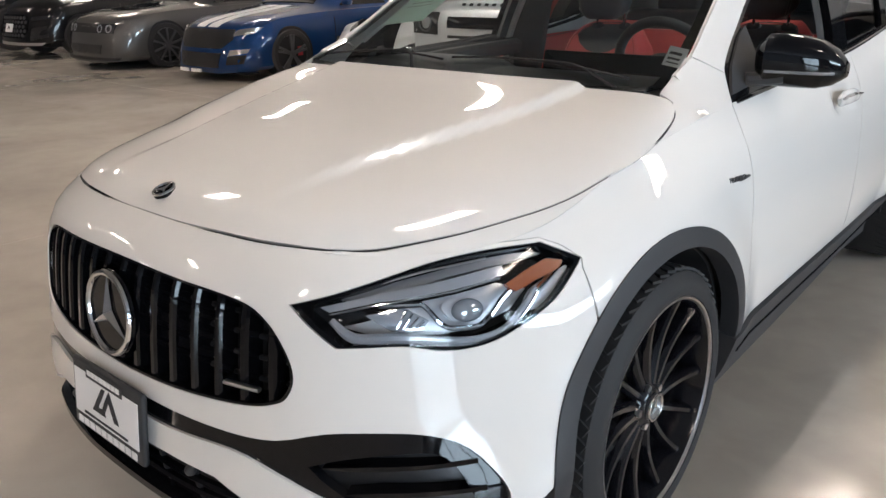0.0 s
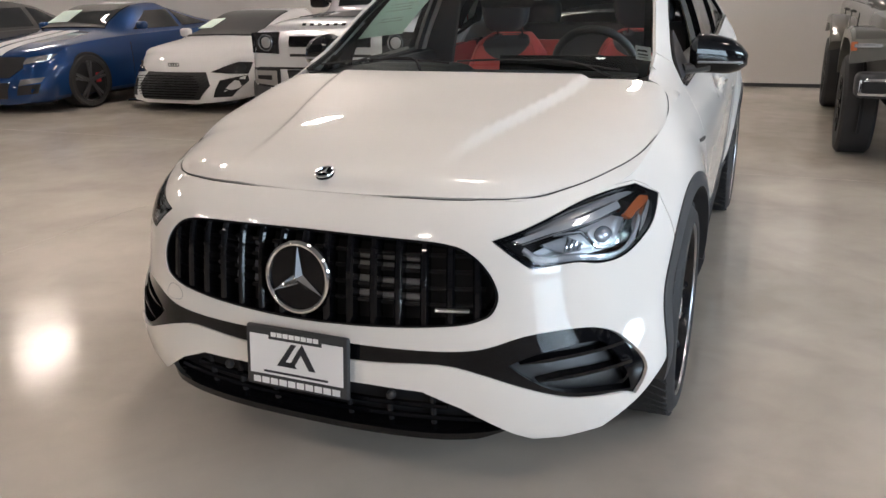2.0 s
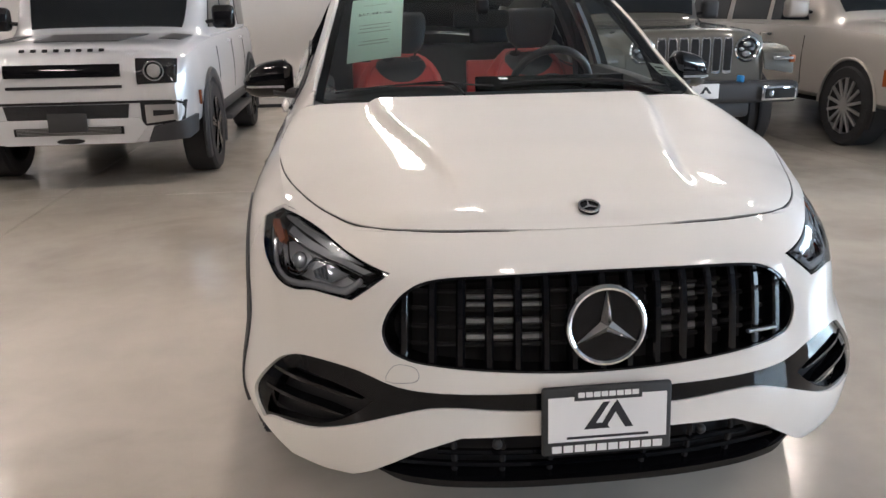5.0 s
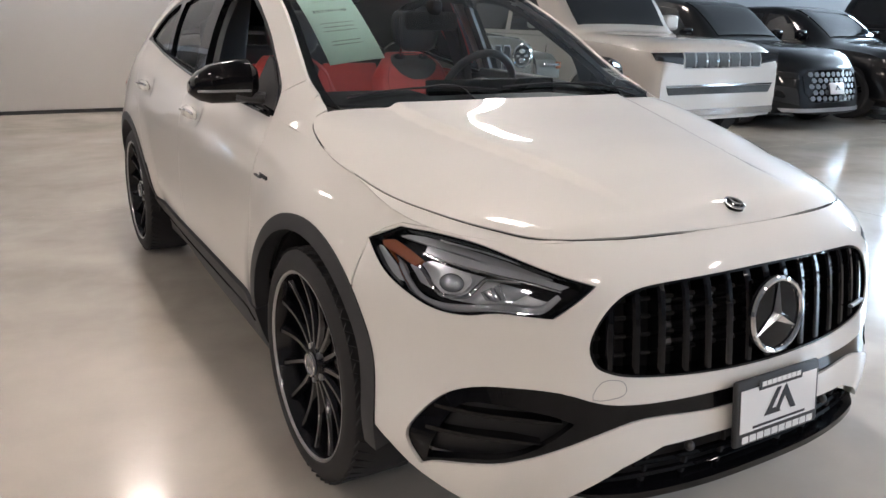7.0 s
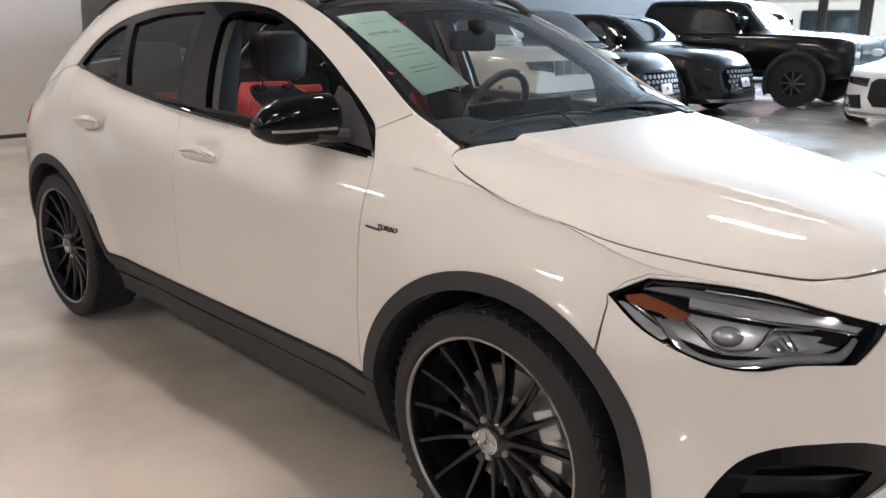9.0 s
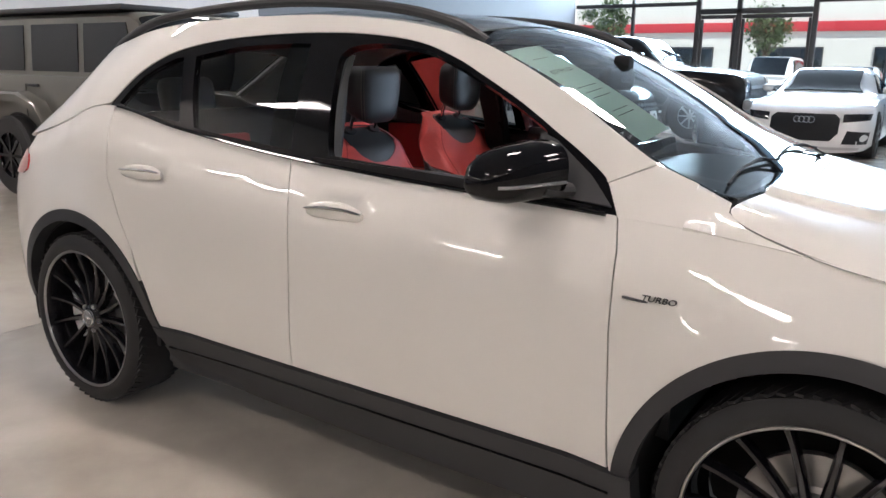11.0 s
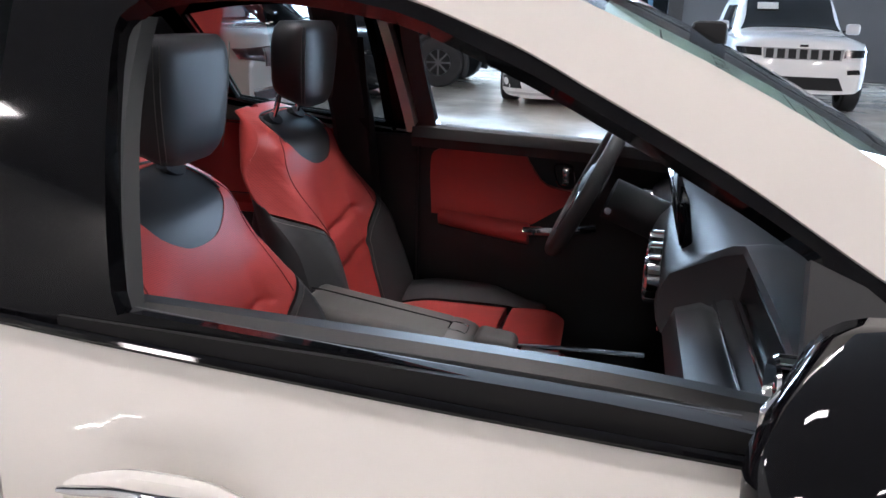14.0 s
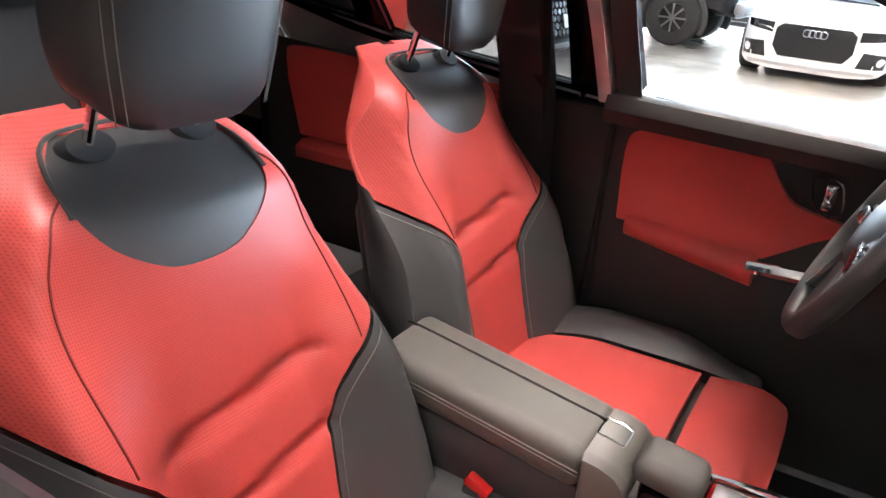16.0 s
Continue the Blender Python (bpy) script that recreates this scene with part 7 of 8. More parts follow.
# black suvs with wide mesh grilles
def black_suv(x, y, name, label, h, big):
    f = Form(5.0, 1.99, [(0, .84), (.05, .92), (.14, .98), (.4, 1.06), (1.40, 1.14), (1.5, 1.17), (2.25, h - .07), (2.7, h), (4.0, h - .02), (4.75, h - .30), (5.0, 1.05)],
             [(0, .80), (.2, .92), (1.5, 1.06), (5.0, 1.14)], [(0, .24), (.5, .30), (5.0, .34)], .70, (1.42, 4.9), .66, .9)
    v = Vehicle(name, label, f, BLACKPAINT, (x, y, 0))
    v.wheels(.95, 3.95, .38, .29, .285, RIMBLACK, 5, True, .0, None, .04)
    v.screen(1.58, 2.3)
    v.side_windows([[(1.85, 1.13), (2.7, 1.14), (2.7, h - .13), (2.35, h - .16)], [(2.8, 1.14), (3.7, 1.15), (3.65, h - .14), (2.8, h - .13)], [(3.8, 1.16), (4.4, 1.18), (4.1, h - .18), (3.8, h - .15)]])
    oct_ = [(-.40, .38), (.40, .38), (.56, .50), (.56, .72), (.46, .80), (-.46, .80), (-.56, .72), (-.56, .50)]
    v.nose("grille", oct_, PIANO, .012, .05, "black eight-sided grille")
    for i in range(9):
        for j in range(5):
            xx, zz = -.44 + .11 * i + (.055 if j % 2 else 0), .43 + .078 * j
            if abs(xx) < .5:
                v.nose("grille_cell", [(xx + .045 * math.cos(radians(a)), zz + .036 * math.sin(radians(a))) for a in range(0, 360, 60)], MESHGREY if not big else BLACKPLASTIC, .018, .02, step=.2)
    v.nose("head_lamp", [(.62, .68), (.88, .72), (.92, .79), (.62, .76)], LAMPDARK, .014, .04, "slim clear lamp", True)
    v.nose("side_intake", [(.64, .34), (.88, .40), (.86, .60), (.66, .56)], GRILLEBLACK, .010, .04, "black side intake", True)
    v.nose("lip", [(-.80, .25), (.80, .25), (.84, .30), (-.84, .30)], SATIN, .014, .04, "grey front lip")
    v.plate(.56, True, .30, .15, -.05)
    v.mirrors(1.85, 1.18, PIANO)
    v.lines(1.75, 2.75, 3.75)
    v.floor(.28)
    sweep_nose(v, .26, .14, .8, .3, .95)
    tagged(box_part("screen_sheet", (.34, .006, .22), (x - .45, y + 1.98, 1.435), PAPER, None, .002, "", (-38, 0, 0)), "pale sheet behind a windscreen", "paper")
    return v


black_suv(8.45, 4.55, "black_suv", "black sport suv with eight-sided mesh grille", 1.74, False)
black_suv(10.95, 4.45, "black_coupe_suv", "black coupe suv with dark mesh grille and plate", 1.69, True)

# black pickup truck
f = Form(5.9, 2.18, [(0, 1.12), (.06, 1.22), (.16, 1.28), (.4, 1.34), (1.55, 1.42), (1.66, 1.44), (2.25, 1.94), (2.6, 2.0), (4.0, 2.0), (4.30, 1.93), (4.36, 1.45), (4.42, 1.40), (5.85, 1.40), (5.9, 1.3)],
         [(0, 1.15), (.2, 1.26), (1.6, 1.34), (5.9, 1.36)], [(0, .55), (.5, .62), (5.9, .64)], .78, (1.6, 4.40), .86, .93)
v = Vehicle("black_pickup", "black off-road pickup truck with wide tyres", f, BLACKPAINT, (14.08, 3.45, 0), 0, "truck")
v.wheels(.97, 4.67, .45, .31, .24, SATIN, 8, False, -.05, None, .06, BLACKPLASTIC)
v.screen(1.78, 2.28)
v.side_windows([[(2.0, 1.42), (2.9, 1.42), (2.9, 1.86), (2.45, 1.86)], [(3.0, 1.42), (4.15, 1.42), (4.05, 1.86), (3.0, 1.86)]])
v.nose("grille", [(-.62, .86), (.62, .86), (.66, 1.16), (-.66, 1.16)], GRILLEBLACK, .012, .06, "black mesh grille")
v.nose("grille_bar", box_outline(-.60, .60, .99, 1.05), LAMPGREY, .022, .02)
v.nose("head_lamp", [(.70, .92), (.95, .94), (.98, 1.22), (.70, 1.20)], LAMPCLEAR, .012, .05, "tall clear lamp", True)
box_part("front_bumper", (2.0, .16, .20), (0, -.05, .70), LAMPGREY, v.ob, .05, "grey steel bumper")
v.mirrors(2.05, 1.48, PIANO, (.26, .16, .26))
v.lines(1.95, 2.95, 4.2)
v.handles((2.75, 1.26), (3.9, 1.27), mat=PIANO)
v.floor(.60)


# low cars
def low_car(name, label, x, y, turn, mat, length, width, h, roof_w, cab, bonnet_z, r, rim_mat, spokes, pairs, caliper=None, wheels=(.93, 3.65), nose_z=.66, tuck=.78):
    f = Form(length, width, [(0, nose_z - .12), (.05, nose_z - .03), (.15, nose_z + .02), (.45, nose_z + .08), (cab[0] - .12, bonnet_z), (cab[0], bonnet_z + .02), (cab[1], h - .04), (cab[1] + .45, h), (cab[2], h - .06), (cab[3], bonnet_z + .08), (length - .1, bonnet_z + .03), (length, bonnet_z - .15)],
             [(0, nose_z - .14), (.2, nose_z), (cab[0], bonnet_z - .06), (length, bonnet_z + .02)], [(0, .14), (.5, .17), (length, .20)], roof_w, (cab[0] - .05, cab[3]), tuck, .88)
    v = Vehicle(name, label, f, mat, (x, y, 0), turn)
    v.wheels(wheels[0], wheels[1], r, .28, r * .76, rim_mat, spokes, pairs, .01, caliper, .03)
    v.screen(cab[0] + .08, cab[1], .90, .88)
    zb = f.zbelt((cab[1] + cab[2]) / 2)
    v.side_windows([[(cab[0] + .42, zb + .03), ((cab[1] + cab[2]) / 2 + .3, zb + .04), ((cab[1] + cab[2]) / 2 + .25, h - .12), (cab[1] + .10, h - .13)],
                    [((cab[1] + cab[2]) / 2 + .4, zb + .05), (cab[3] - .45, zb + .07), (cab[2] + .1, h - .16), ((cab[1] + cab[2]) / 2 + .36, h - .12)]])
    v.mirrors(cab[0] + .45, zb + .04, None, (.18, .11, .12))
    v.lines(cab[0] + .2, (cab[1] + cab[2]) / 2 + .35)
    v.floor(.20)
    return v


# grey muscle coupe
v = low_car("grey_muscle_coupe", "grey muscle coupe with dark wheels", -11.5, 4.52, 0, MIDGREY, 5.0, 1.94, 1.44, .64, (1.55, 2.25, 3.2, 4.1), 1.00, .365, DARKALLOY, 10, False, None, (.95, 3.9), .80)
v.nose("grille", [(-.72, .58), (.72, .58), (.74, .72), (-.74, .72)], MATTBLACK, .012, .06, "black grille slot")
for s in (1, -1):
    for xx in (.42, .62):
        part("head_lamp", lathe([(-.02, .060), (.006, .060), (.006, .046), (-.02, .044)], 20, pose(s * xx, -.008, .65, 0, 0, -90)), LAMPGREY, v.ob, "round lamp", True)
    box_part("marker", (.02, .14, .035), (s * .94, .38, .60), AMBER, v.ob, .006)
v.nose("lower_intake", [(-.46, .26), (.46, .26), (.50, .40), (-.50, .40)], GRILLEBLACK, .010, .05, "black lower intake")
v.nose("lip", [(-.8, .16), (.8, .16), (.82, .20), (-.82, .20)], MATTBLACK, .03, .06)
v.add("bonnet_scoop", [(-.28, .7), (.28, .7), (.24, 1.3), (-.24, 1.3)], v.f.over, PIANO, .02, .03, "dark bonnet scoop", False, (0, 0, 1))

sweep_nose(v, .22, .10, .80, .3, .8)

# blue muscle coupe with two white stripes
v = low_car("blue_muscle_coupe", "blue muscle coupe with white stripes and red brake calipers", -8.55, 4.74, 0, BLUE, 4.80, 1.93, 1.37, .62, (1.60, 2.35, 3.0, 4.15), .98, .355, DARKALLOY, 5, True, REDCAL, (.95, 3.67), .76)
v.nose("grille", [(-.46, .46), (.46, .46), (.62, .58), (.60, .71), (-.60, .71), (-.62, .58)], GRILLEBLACK, .014, .06, "large black grille")
v.nose("lower_intake", [(-.44, .20), (.44, .20), (.48, .40), (-.48, .40)], GRILLEBLACK, .014, .06, "black lower intake")
v.nose("head_lamp", [(.60, .62), (.84, .66), (.90, .745), (.64, .70)], LAMPCLEAR, .012, .05, "slim clear lamp", True)
v.nose("fog_vent", [(.60, .36), (.82, .40), (.84, .46), (.62, .44)], LAMPCLEAR, .012, .03, "", True)
v.nose("side_intake", [(.58, .24), (.80, .26), (.82, .38), (.60, .36)], MATTBLACK, .010, .05, "", True)
box_part("splitter", (1.86, .26, .03), (0, .02, .135), PIANO, v.ob, .01, "black splitter")
for x0 in (.04, -.26):
    v.add("stripe", [(x0, .06), (x0 + .22, .06), (x0 + .22, 1.55), (x0, 1.55)], v.f.over, PLATEWHITE, .004, .004, "white stripe", False, (0, 0, 1), .1)
    v.add("roof_stripe", [(x0, 2.45), (x0 + .22, 2.45), (x0 + .22, 3.2), (x0, 3.2)], v.f.over, PLATEWHITE, .004, .004, "white stripe", False, (0, 0, 1), .1)
    v.nose("stripe_tab", box_outline(x0, x0 + .22, .145, .19), PLATEWHITE, .14, .02)

sweep_nose(v, .30, .16, .85, .25, .78)

v.add("price_sheet", [(-.62, 1.82), (-.22, 1.82), (-.20, 2.12), (-.58, 2.12)], v.f.over, PAPER, .026, .004, "pale price sheet", False, (0, -.3, 1))

# white mid-engined sports car
v = low_car("white_sports_car", "white low sports car with black grille and intakes", -6.05, 5.46, 0, COLDWHITE, 4.43, 1.94, 1.24, .60, (1.15, 2.1, 2.6, 4.1), .86, .34, DARKALLOY, 10, False, None, (.95, 3.60), .66, .76)
v.nose("grille", [(-.44, .17), (.44, .17), (.56, .34), (.46, .50), (-.46, .50), (-.56, .34)], GRILLEBLACK, .014, .06, "black six-sided grille")
v.nose("side_intake", [(.62, .20), (.80, .20), (.90, .38), (.88, .45), (.66, .40)], GRILLEBLACK, .010, .06, "black side intake", True)
v.nose("head_lamp", [(.52, .50), (.88, .46), (.90, .60), (.80, .615)], LAMPDARK, .012, .05, "slim dark lamp", True)
for s in (1, -1):
    box_part("marker", (.02, .12, .03), (s * .945, .42, .56), AMBER, v.ob, .006)
box_part("splitter", (1.7, .2, .03), (0, .02, .12), PIANO, v.ob, .01, "black splitter")

sweep_nose(v, .34, .22, .9, .2, .66)

v.add("price_sheet", [(-.60, 1.45), (-.36, 1.45), (-.32, 1.75), (-.55, 1.75)], v.f.over, PAPER, .026, .004, "pale price sheet", False, (0, -.3, 1))
for k in range(4):
    ringp = [Vector((-.06 + .04 * k + .026 * math.cos(t * math.pi / 8), -.03 + .19, .592 + .020 * math.sin(t * math.pi / 8))) for t in range(16)]
    part("badge_ring", tube(ringp, .005, 6, 1, Vector((0, 1, 0)), True), MATTBLACK, v.ob, "dark ring", True)
for k in range(9):
    zz = .20 + .033 * k
    hw = lin(zz, [(.17, .43), (.34, .54), (.50, .45)]) - .03
    v.nose("grille_bar", box_outline(-hw, hw, zz, zz + .010), PIANO, .022, .01)

# white sport saloon facing the aisle
v = low_car("white_sport_saloon", "white sport saloon with black grille and intakes", 10.72, 2.0, -90, COLDWHITE, 4.98, 1.91, 1.42, .62, (1.5, 2.35, 3.2, 4.6), .98, .355, DARKALLOY, 10, False, None, (.92, 3.84), .76, .80)
v.nose("grille", [(-.40, .30), (.40, .30), (.50, .42), (.50, .64), (.42, .70), (-.42, .70), (-.50, .64), (-.50, .42)], GRILLEBLACK, .014, .06, "black grille")
v.nose("side_intake", [(.56, .26), (.88, .26), (.90, .44), (.62, .46)], GRILLEBLACK, .010, .05, "black side intake", True)
v.nose("head_lamp", [(.54, .58), (.88, .62), (.90, .72), (.54, .70)], LAMPDARK, .012, .05, "slim dark lamp", True)
v.nose("lip", [(-.78, .17), (.78, .17), (.80, .21), (-.80, .21)], SATIN, .016, .05, "grey lip")
for k in range(4):
    ringp = [Vector((-.105 + .07 * k + .045 * math.cos(t * math.pi / 10), -.03, .615 + .045 * math.sin(t * math.pi / 10))) for t in range(20)]
    part("badge_ring", tube(ringp, .008, 6, 1, Vector((0, 1, 0)), True), CHROME, v.ob, "chrome ring", True)

sweep_nose(v, .28, .14, .8, .25, .76)

# white suv by the dark wall
f = Form(4.80, 2.03, [(0, 1.0), (.05, 1.09), (.12, 1.13), (.35, 1.16), (1.35, 1.22), (1.45, 1.25), (2.15, 1.80), (2.5, 1.86), (4.2, 1.84), (4.65, 1.60), (4.8, 1.1)],
         [(0, .96), (.2, 1.05), (1.5, 1.13), (4.8, 1.19)], [(0, .34), (.5, .40), (4.8, .44)], .71, (1.40, 4.81), .84, .92)
v = Vehicle("white_suv_parked", "white suv with seven-slot dark grille", f, COLDWHITE, (11.65, -1.60, 0), -90)
v.wheels(.93, 3.85, .385, .265, .26, RIMBLACK, 5, True, .0, None, .045)
v.screen(1.50, 2.18, 1.0, .90)
v.side_windows([[(1.8, 1.16), (2.6, 1.16), (2.6, 1.62), (2.25, 1.62)], [(2.7, 1.16), (3.5, 1.17), (3.5, 1.63), (2.7, 1.62)]])
v.nose("grille", [(-.56, .82), (.56, .82), (.58, .99), (-.58, .99)], LAMPGREY, .010, .05, "dark seven-slot grille")
for k in range(7):
    x = -.48 + .16 * k
    v.nose("grille_slot", box_outline(x - .055, x + .055, .835, .975), MATTBLACK, .016, .02)
v.nose("head_lamp", [(.59, .86), (.92, .88), (.95, .985), (.60, .985)], LAMPDARK, .012, .05, "slim dark lamp", True)
v.nose("lower_intake", [(-.64, .38), (.64, .38), (.54, .57), (-.54, .57)], MATTBLACK, .012, .05, "black lower intake")
v.nose("fog_lamp", [(.66, .62), (.86, .63), (.84, .70), (.66, .69)], LAMPDARK, .012, .03, "", True)
v.nose("badge", box_outline(-.06, .06, 1.01, 1.035), MATTBLACK, .02, .02)
v.mirrors(1.80, 1.22, COLDWHITE, (.22, .13, .18))
v.floor(.40)
tagged(box_part("screen_sheet", (.006, .34, .14), (13.46, -1.25, 1.62), PLATEWHITE, None, .002, "", (0, 38, 0)), "pale sheet behind a windscreen", "paper")

sweep_nose(v, .20, .10, .8, .5, 1.1)

# far end of the row: two dark vehicles
black_suv(-14.6, 4.6, "black_suv_far", "black suv at the end of the row", 1.75, True)
f = Form(5.6, 2.0, [(0, 1.05), (.05, 1.15), (.15, 1.2), (1.5, 1.3), (2.2, 1.85), (4.2, 1.9), (5.5, 1.8), (5.6, 1.3)], [(0, 1.0), (.3, 1.1), (5.6, 1.25)], [(0, .5), (5.6, .55)], .8, (1.5, 5.6), .86, .93)
v = Vehicle("black_truck_far", "black truck with large tyres at the end of the row", f, BLACKPAINT, (-17.4, 4.4, 0), 0, "truck")
v.wheels(.95, 4.4, .44, .30, .24, RIMBLACK, 8, False, -.04, None, .06)
v.screen(1.6, 2.2)
v.side_windows([[(1.9, 1.32), (2.8, 1.32), (2.8, 1.76), (2.4, 1.76)], [(2.9, 1.32), (4.0, 1.32), (4.0, 1.78), (2.9, 1.76)]])
v.nose("grille", box_outline(-.6, .6, .75, 1.0), GRILLEBLACK, .012, .06, "black grille")
v.nose("head_lamp", box_outline(.66, .92, .85, 1.0), LAMPCLEAR, .012, .05, "clear lamp", True)
v.floor(.55)


# ---- north wall ----
WALLNORTH = relief(material("pale_wall_paint", (.62, .604, .578), .6), 40, .12, .002)
mottle(WALLNORTH, .5, (.60, .584, .558), (.64, .624, .598), 5)
slab("wall_north_1", -30, 7, 10, 10.2, 0, 6, WALLNORTH, label="smooth pale painted wall")
slab("baseboard", -30, 7, 9.985, 10, 0, .05, DARKGREY, label="dark joint along the foot of the wall")
slab("wall_north_2", 7.002, 19.6, 10, 10.2, 0, 6, DARKWALL, label="dark grey painted wall")

# ---- east shopfront ----
ALU = material("dark_aluminium", (.055, .05, .048), .4, .6)
PANE = glass("shop_glass", (.93, .96, .95))
front = thing("window_1", "tall glazed shopfront with dark aluminium frames", "window", kind="structure")


def bar(name, x0, x1, y0, y1, z0, z1, label=""):
    return box_part(name, (x1 - x0, y1 - y0, z1 - z0), ((x0 + x1) / 2, (y0 + y1) / 2, (z0 + z1) / 2), ALU, front, .006, label)


bar("corner_post", 19.5, 19.95, -.2, .16, 0, 6, "dark post beside the glass")
bar("sill", 19.66, 19.8, .16, 10, 0, .10)
bar("head", 19.66, 19.8, .16, 10, 5.75, 6)
bar("transom", 19.66, 19.8, .16, 3.40, 3.02, 3.12)
bar("transom", 19.66, 19.8, 6.45, 10, 3.02, 3.12)
for y, w in ((1.74, .05), (3.45, .12), (5.32, .12), (6.4, .12), (8.25, .06)):
    bar("mullion", 19.65, 19.81, y - w / 2, y + w / 2, .10, 5.75)
bar("door_head", 19.65, 19.81, 3.51, 6.34, 2.78, 2.92, "dark frame over the glass doors")
for y0, y1 in ((3.53, 5.24), (5.40, 6.32)):
    bar("door_rail", 19.69, 19.77, y0, y1, .11, .24)
    bar("door_rail", 19.69, 19.77, y0, y1, 2.66, 2.76)
    bar("door_stile", 19.69, 19.77, y0, y0 + .07, .25, 2.65)
    bar("door_stile", 19.69, 19.77, y1 - .07, y1, .25, 2.65)
for y0, y1 in ((.17, 1.71), (1.77, 3.38), (3.52, 5.25), (5.39, 6.33), (6.47, 8.21), (8.29, 9.99)):
    p_ = box_part("pane", (.01, y1 - y0, 5.6), (19.73, (y0 + y1) / 2, 2.93), PANE, front, 0)
    p_.visible_shadow = False

# ---- corner window of the east wall, added out of view for cool light ----
front2 = thing("window_2", "wide glazed shopfront with dark aluminium frames, added out of view", "window", kind="structure")
for y in (-15.36, -12.7, -10.1, -7.44):
    box_part("mullion", (.12, .08, 4.7), (19.75, y, 2.75), ALU, front2, .006)
for z in (.44, 5.06):
    box_part("rail", (.12, 7.8, .08), (19.75, -11.4, z), ALU, front2, .006)
for y in (-14.03, -11.4, -8.77):
    p_ = box_part("pane", (.01, 2.5, 4.5), (19.75, y, 2.75), PANE, front2, 0)
    p_.visible_shadow = False

# ---- outside ----
FORECOURT = material("pale_forecourt", (.42, .41, .40), .85)
mottle(FORECOURT, 1.2, (.56, .55, .53), (.68, .67, .65), 6)
slab("ground", -200, 260, -160, 160, -.25, -.05, FORECOURT, label="pale concrete forecourt")
KERB = material("kerb", (.5, .5, .48), .8)
slab("pavement", 33, 36, -60, 60, -.05, .10, KERB, label="raised pale pavement")


def outside_wheel(v, y0, y1, r):
    v.wheels(y0, y1, r, .27, r * .66, RIMBLACK, 5, True, .0, None, .045)


def white_wagon(x, y, turn, label, mat, h=1.75, name="white_suv_outside"):
    f = Form(4.75, 1.92, [(0, .92), (.05, 1.0), (.14, 1.04), (.4, 1.08), (1.3, 1.14), (1.4, 1.16), (2.1, h - .06), (2.5, h), (4.1, h - .02), (4.6, h - .30), (4.75, 1.0)],
             [(0, .9), (.2, .98), (1.5, 1.06), (4.75, 1.12)], [(0, .28), (.5, .34), (4.75, .36)], .72, (1.35, 4.7), .82, .9)
    v = Vehicle(name, label, f, mat, (x, y, -.05), turn)
    outside_wheel(v, .93, 3.75, .37)
    v.screen(1.48, 2.14)
    v.side_windows([[(1.78, 1.12), (2.55, 1.13), (2.55, h - .13), (2.2, h - .15)], [(2.65, 1.13), (3.45, 1.14), (3.45, h - .13), (2.65, h - .12)], [(3.55, 1.15), (4.35, 1.18), (4.15, h - .18), (3.55, h - .14)]])
    v.nose("grille", [(-.5, .66), (.5, .66), (.55, .86), (-.55, .86)], GRILLEBLACK, .012, .05, "black grille")
    v.nose("head_lamp", [(.58, .74), (.86, .80), (.88, .90), (.58, .86)], LAMPCLEAR, .012, .05, "clear lamp", True)
    v.mirrors(1.78, 1.16)
    v.lines(1.7, 2.6, 3.5)
    v.floor(.30)
    return v


# pale blue square off-roader, tail towards the doors
f = Form(4.6, 1.93, [(0, 1.02), (.04, 1.16), (.1, 1.2), (1.35, 1.26), (1.42, 1.28), (1.68, 2.06), (1.9, 2.16), (4.45, 2.16), (4.56, 2.08), (4.6, 1.3)],
         [(0, 1.0), (.1, 1.14), (1.5, 1.24), (4.6, 1.28)], [(0, .5), (.5, .54), (4.6, .56)], .90, (1.38, 4.62), .93, .98)
v = Vehicle("pale_blue_off_roader", "pale blue square-bodied off-roader outside the glass", f, SKYBLUE, (22.6, -2.95, -.05), 0)
v.wheels(.75, 3.55, .41, .28, .27, RIMBLACK, 5, True, -.02, None, .06, BLACKPLASTIC)
v.screen(1.50, 1.72)
v.side_windows([[(1.75, 1.36), (2.55, 1.36), (2.55, 1.98), (1.85, 1.98)], [(2.68, 1.36), (3.45, 1.36), (3.45, 1.98), (2.68, 1.98)], [(3.58, 1.38), (4.36, 1.38), (4.36, 1.98), (3.58, 1.98)]])
for s in (1, -1):
    part("side_strip", tube([f.side(y, .98) * 1 + Vector((.004, 0, 0)) if s > 0 else Vector((-f.side(y, .98).x - .004, y, .98)) for y in [.6 + 3.9 * i / 12 for i in range(13)]], .018, 6), MATTBLACK, v.ob, "black side strip")
part("spare_wheel_cover", lathe([(-.02, .02), (-.02, .33), (.0, .37), (.16, .37), (.2, .34), (.2, .02)], 28, pose(0, 4.62, 1.12, 0, 0, 90)), SKYBLUE, v.ob, "pale blue spare wheel cover", True)
v.lines(1.72, 2.62, 3.52)
v.floor(.50)

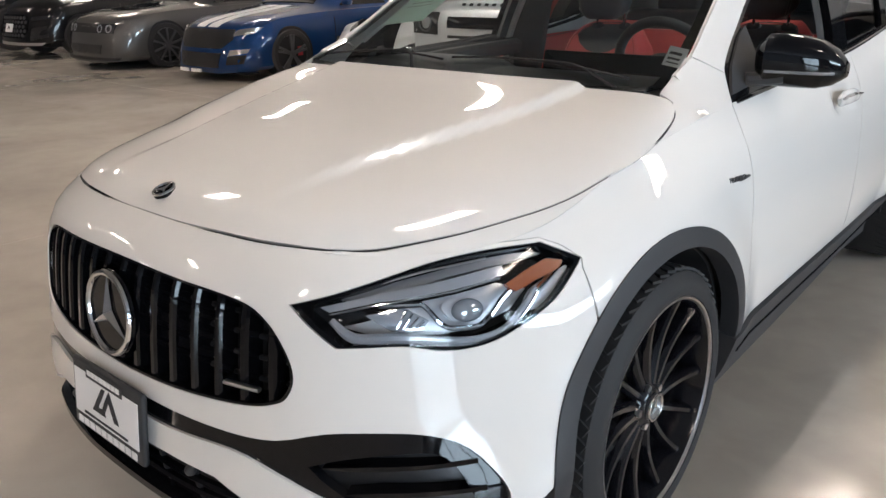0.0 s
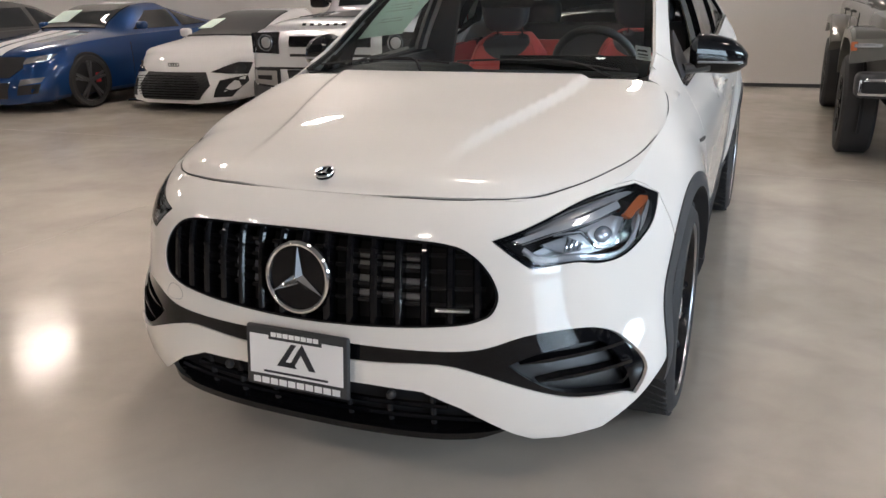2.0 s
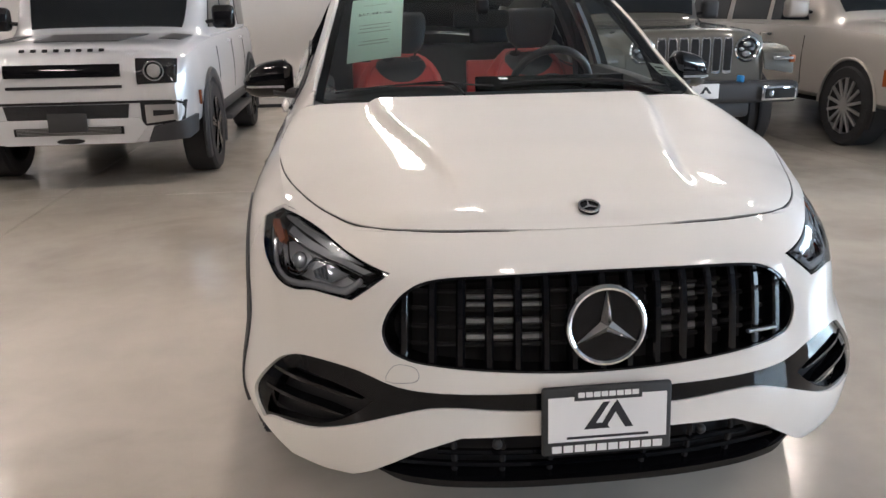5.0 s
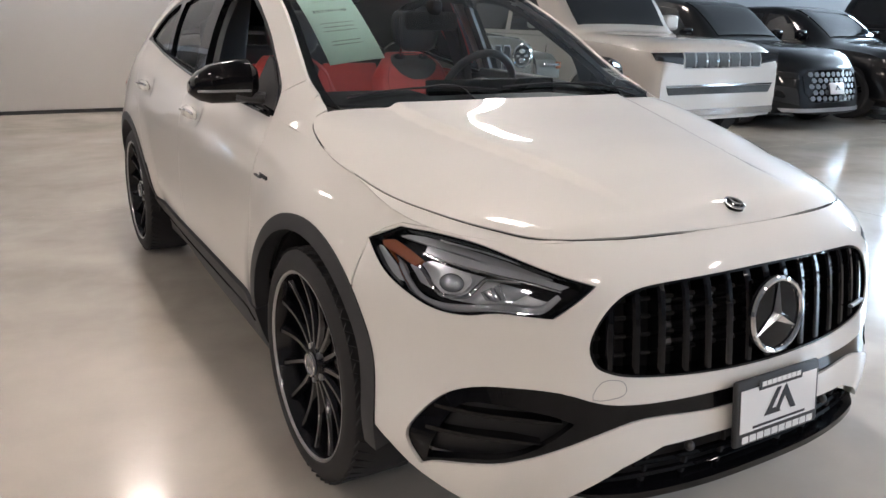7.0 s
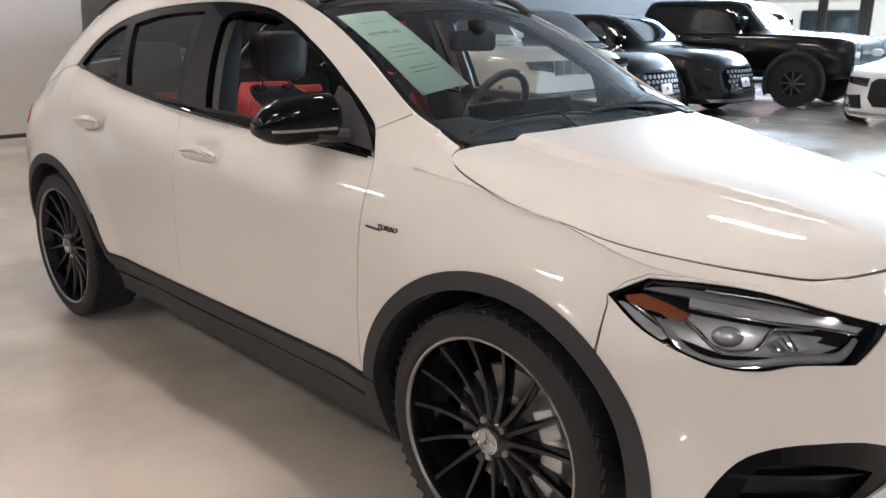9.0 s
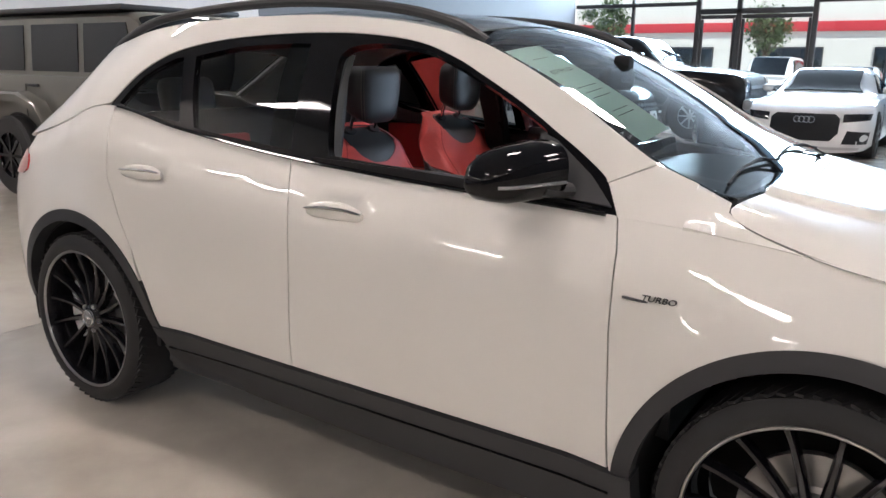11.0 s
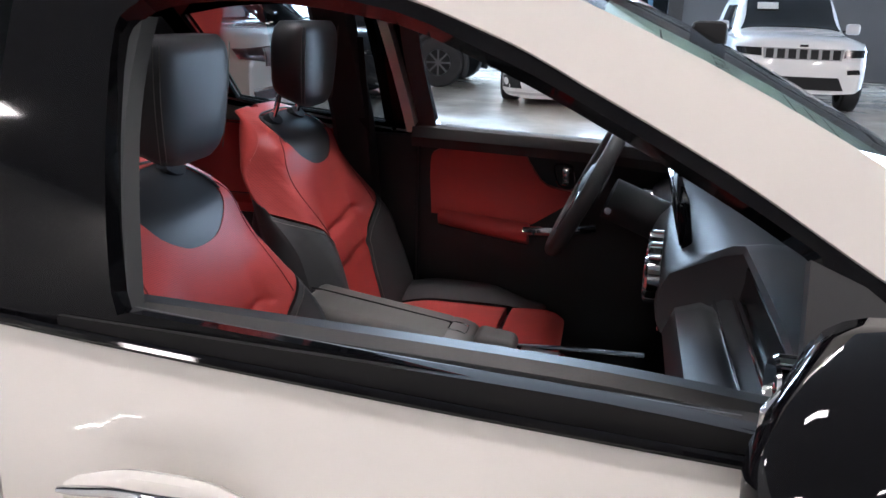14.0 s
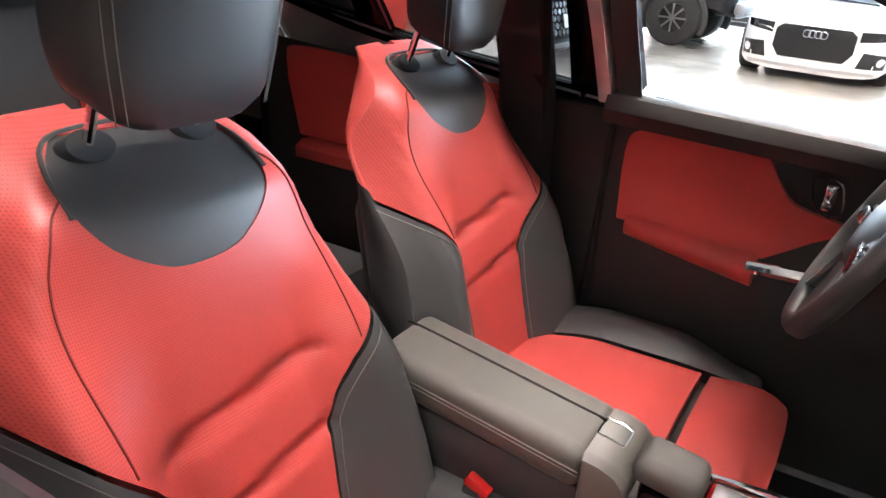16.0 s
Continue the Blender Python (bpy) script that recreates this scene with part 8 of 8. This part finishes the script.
v = low_car("white_saloon_outside", "white saloon parked outside facing the glass", 20.75, 2.85, -90, COLDWHITE, 4.7, 1.86, 1.47, .66, (1.45, 2.2, 3.2, 4.3), 1.02, .34, SATIN, 10, False, None, (.92, 3.75), .80)
v.nose("grille", [(-.42, .42), (.42, .42), (.50, .62), (-.50, .62)], GRILLEBLACK, .012, .05, "black grille")
v.nose("head_lamp", [(.52, .60), (.84, .64), (.88, .74), (.54, .70)], LAMPCLEAR, .012, .05, "clear lamp", True)
white_wagon(26.0, 6.1, -90, "white suv parked outside facing the glass", COLDWHITE, 1.85)
white_wagon(29.5, 14.5, 0, "white suv parked across the forecourt", COLDWHITE, 1.8)
white_wagon(30.5, 9.2, 0, "blue car parked across the forecourt", BLUE, 1.6, "blue_car_outside")
white_wagon(31.0, -8.2, -90, "white suv parked outside", COLDWHITE, 1.8)

# pale commercial building with a red band
STUCCO = relief(material("pale_stucco", (.66, .63, .58), .85), 20, .3, .01)
REDBAND = material("red_fascia", (.48, .03, .04), .6)
hall = thing("commercial_building", "pale low commercial building with a red band across the street", "building")
box_part("wall", (12, 90, 7.0), (54, 12, 3.45), STUCCO, hall, .05, "pale rendered wall")
box_part("roof_edge", (12.6, 90.6, .5), (54, 12, 7.2), KERB, hall, .05, "pale roof edge")
box_part("red_band", (.25, 90, .55), (47.9, 12, 3.75), REDBAND, hall, .02, "red fascia band")
for k in range(14):
    y = -28 + 6.2 * k
    w = box_part("window", (.16, 3.6, 2.1), (47.95, y, 1.55), ALU, hall, .02, "dark window frame")
    for j in (-1, 0, 1):
        box_part("pane", (.06, 1.1, 1.9), (47.86, y + 1.17 * j, 1.55), CARGLASS, w, .01)


def leaf_crown(bm, c, r, n, rnd, size):
    for _ in range(n):
        d = Vector((rnd.gauss(0, 1), rnd.gauss(0, 1), rnd.gauss(0, .8)))
        d = d.normalized() * r * rnd.random()**.4 * (.7 + .3 * math.sin(3 * d.x + 5 * d.y))
        m = Matrix.Translation(Vector(c) + d) @ Matrix.Rotation(rnd.random() * 6.3, 4, "Z") @ Matrix.Rotation(rnd.uniform(-1, 1), 4, "X")
        s = size * rnd.uniform(.6, 1.3)
        bm.faces.new([bm.verts.new(m @ Vector(p)) for p in ((0, -s, 0), (s * .5, 0, s * .12), (0, s, 0), (-s * .5, 0, s * .12))])


LEAF = material("green_leaves", (.07, .12, .035), .6)
mottle(LEAF, 3, (.05, .09, .025), (.12, .17, .06), 4)
BARK = relief(material("bark", (.13, .10, .075), .9), 30, .6, .01)
rnd = random.Random(4)
for k, (x, y, h) in enumerate(((38, 16.5, 4.6), (40, 8.8, 4.2), (38.5, 25, 5.0), (39, 2.2, 4.4), (37.5, -7, 4.8), (39, 34, 4.7))):
    tr = thing("street_tree", "small leafy green street tree", "tree", (x, y, .1), group="street trees")
    part("trunk", tube([Vector((0, 0, -.1)), Vector((.05, .03, h * .3)), Vector((-.03, .08, h * .55)), Vector((.02, .05, h * .8))], [.13, .10, .07, .03], 10), BARK, tr, "", True)
    for j in range(5):
        a = j * 1.3 + k
        part("limb", tube([Vector((0, .04, h * .42)), Vector((.5 * math.cos(a), .5 * math.sin(a), h * .6)), Vector((.9 * math.cos(a), .9 * math.sin(a), h * .75))], [.05, .035, .012], 6), BARK, tr, "", True)
    bm = bmesh.new()
    for j in range(9):
        a = j * 2.4 + k
        leaf_crown(bm, (.95 * math.cos(a) * (.4 + .1 * j % .7), .95 * math.sin(a) * (.4 + .1 * j % .7), h * (.58 + .045 * j)), .75, 330, rnd, .11)
    part("crown", bm, LEAF, tr, "loose green crown")
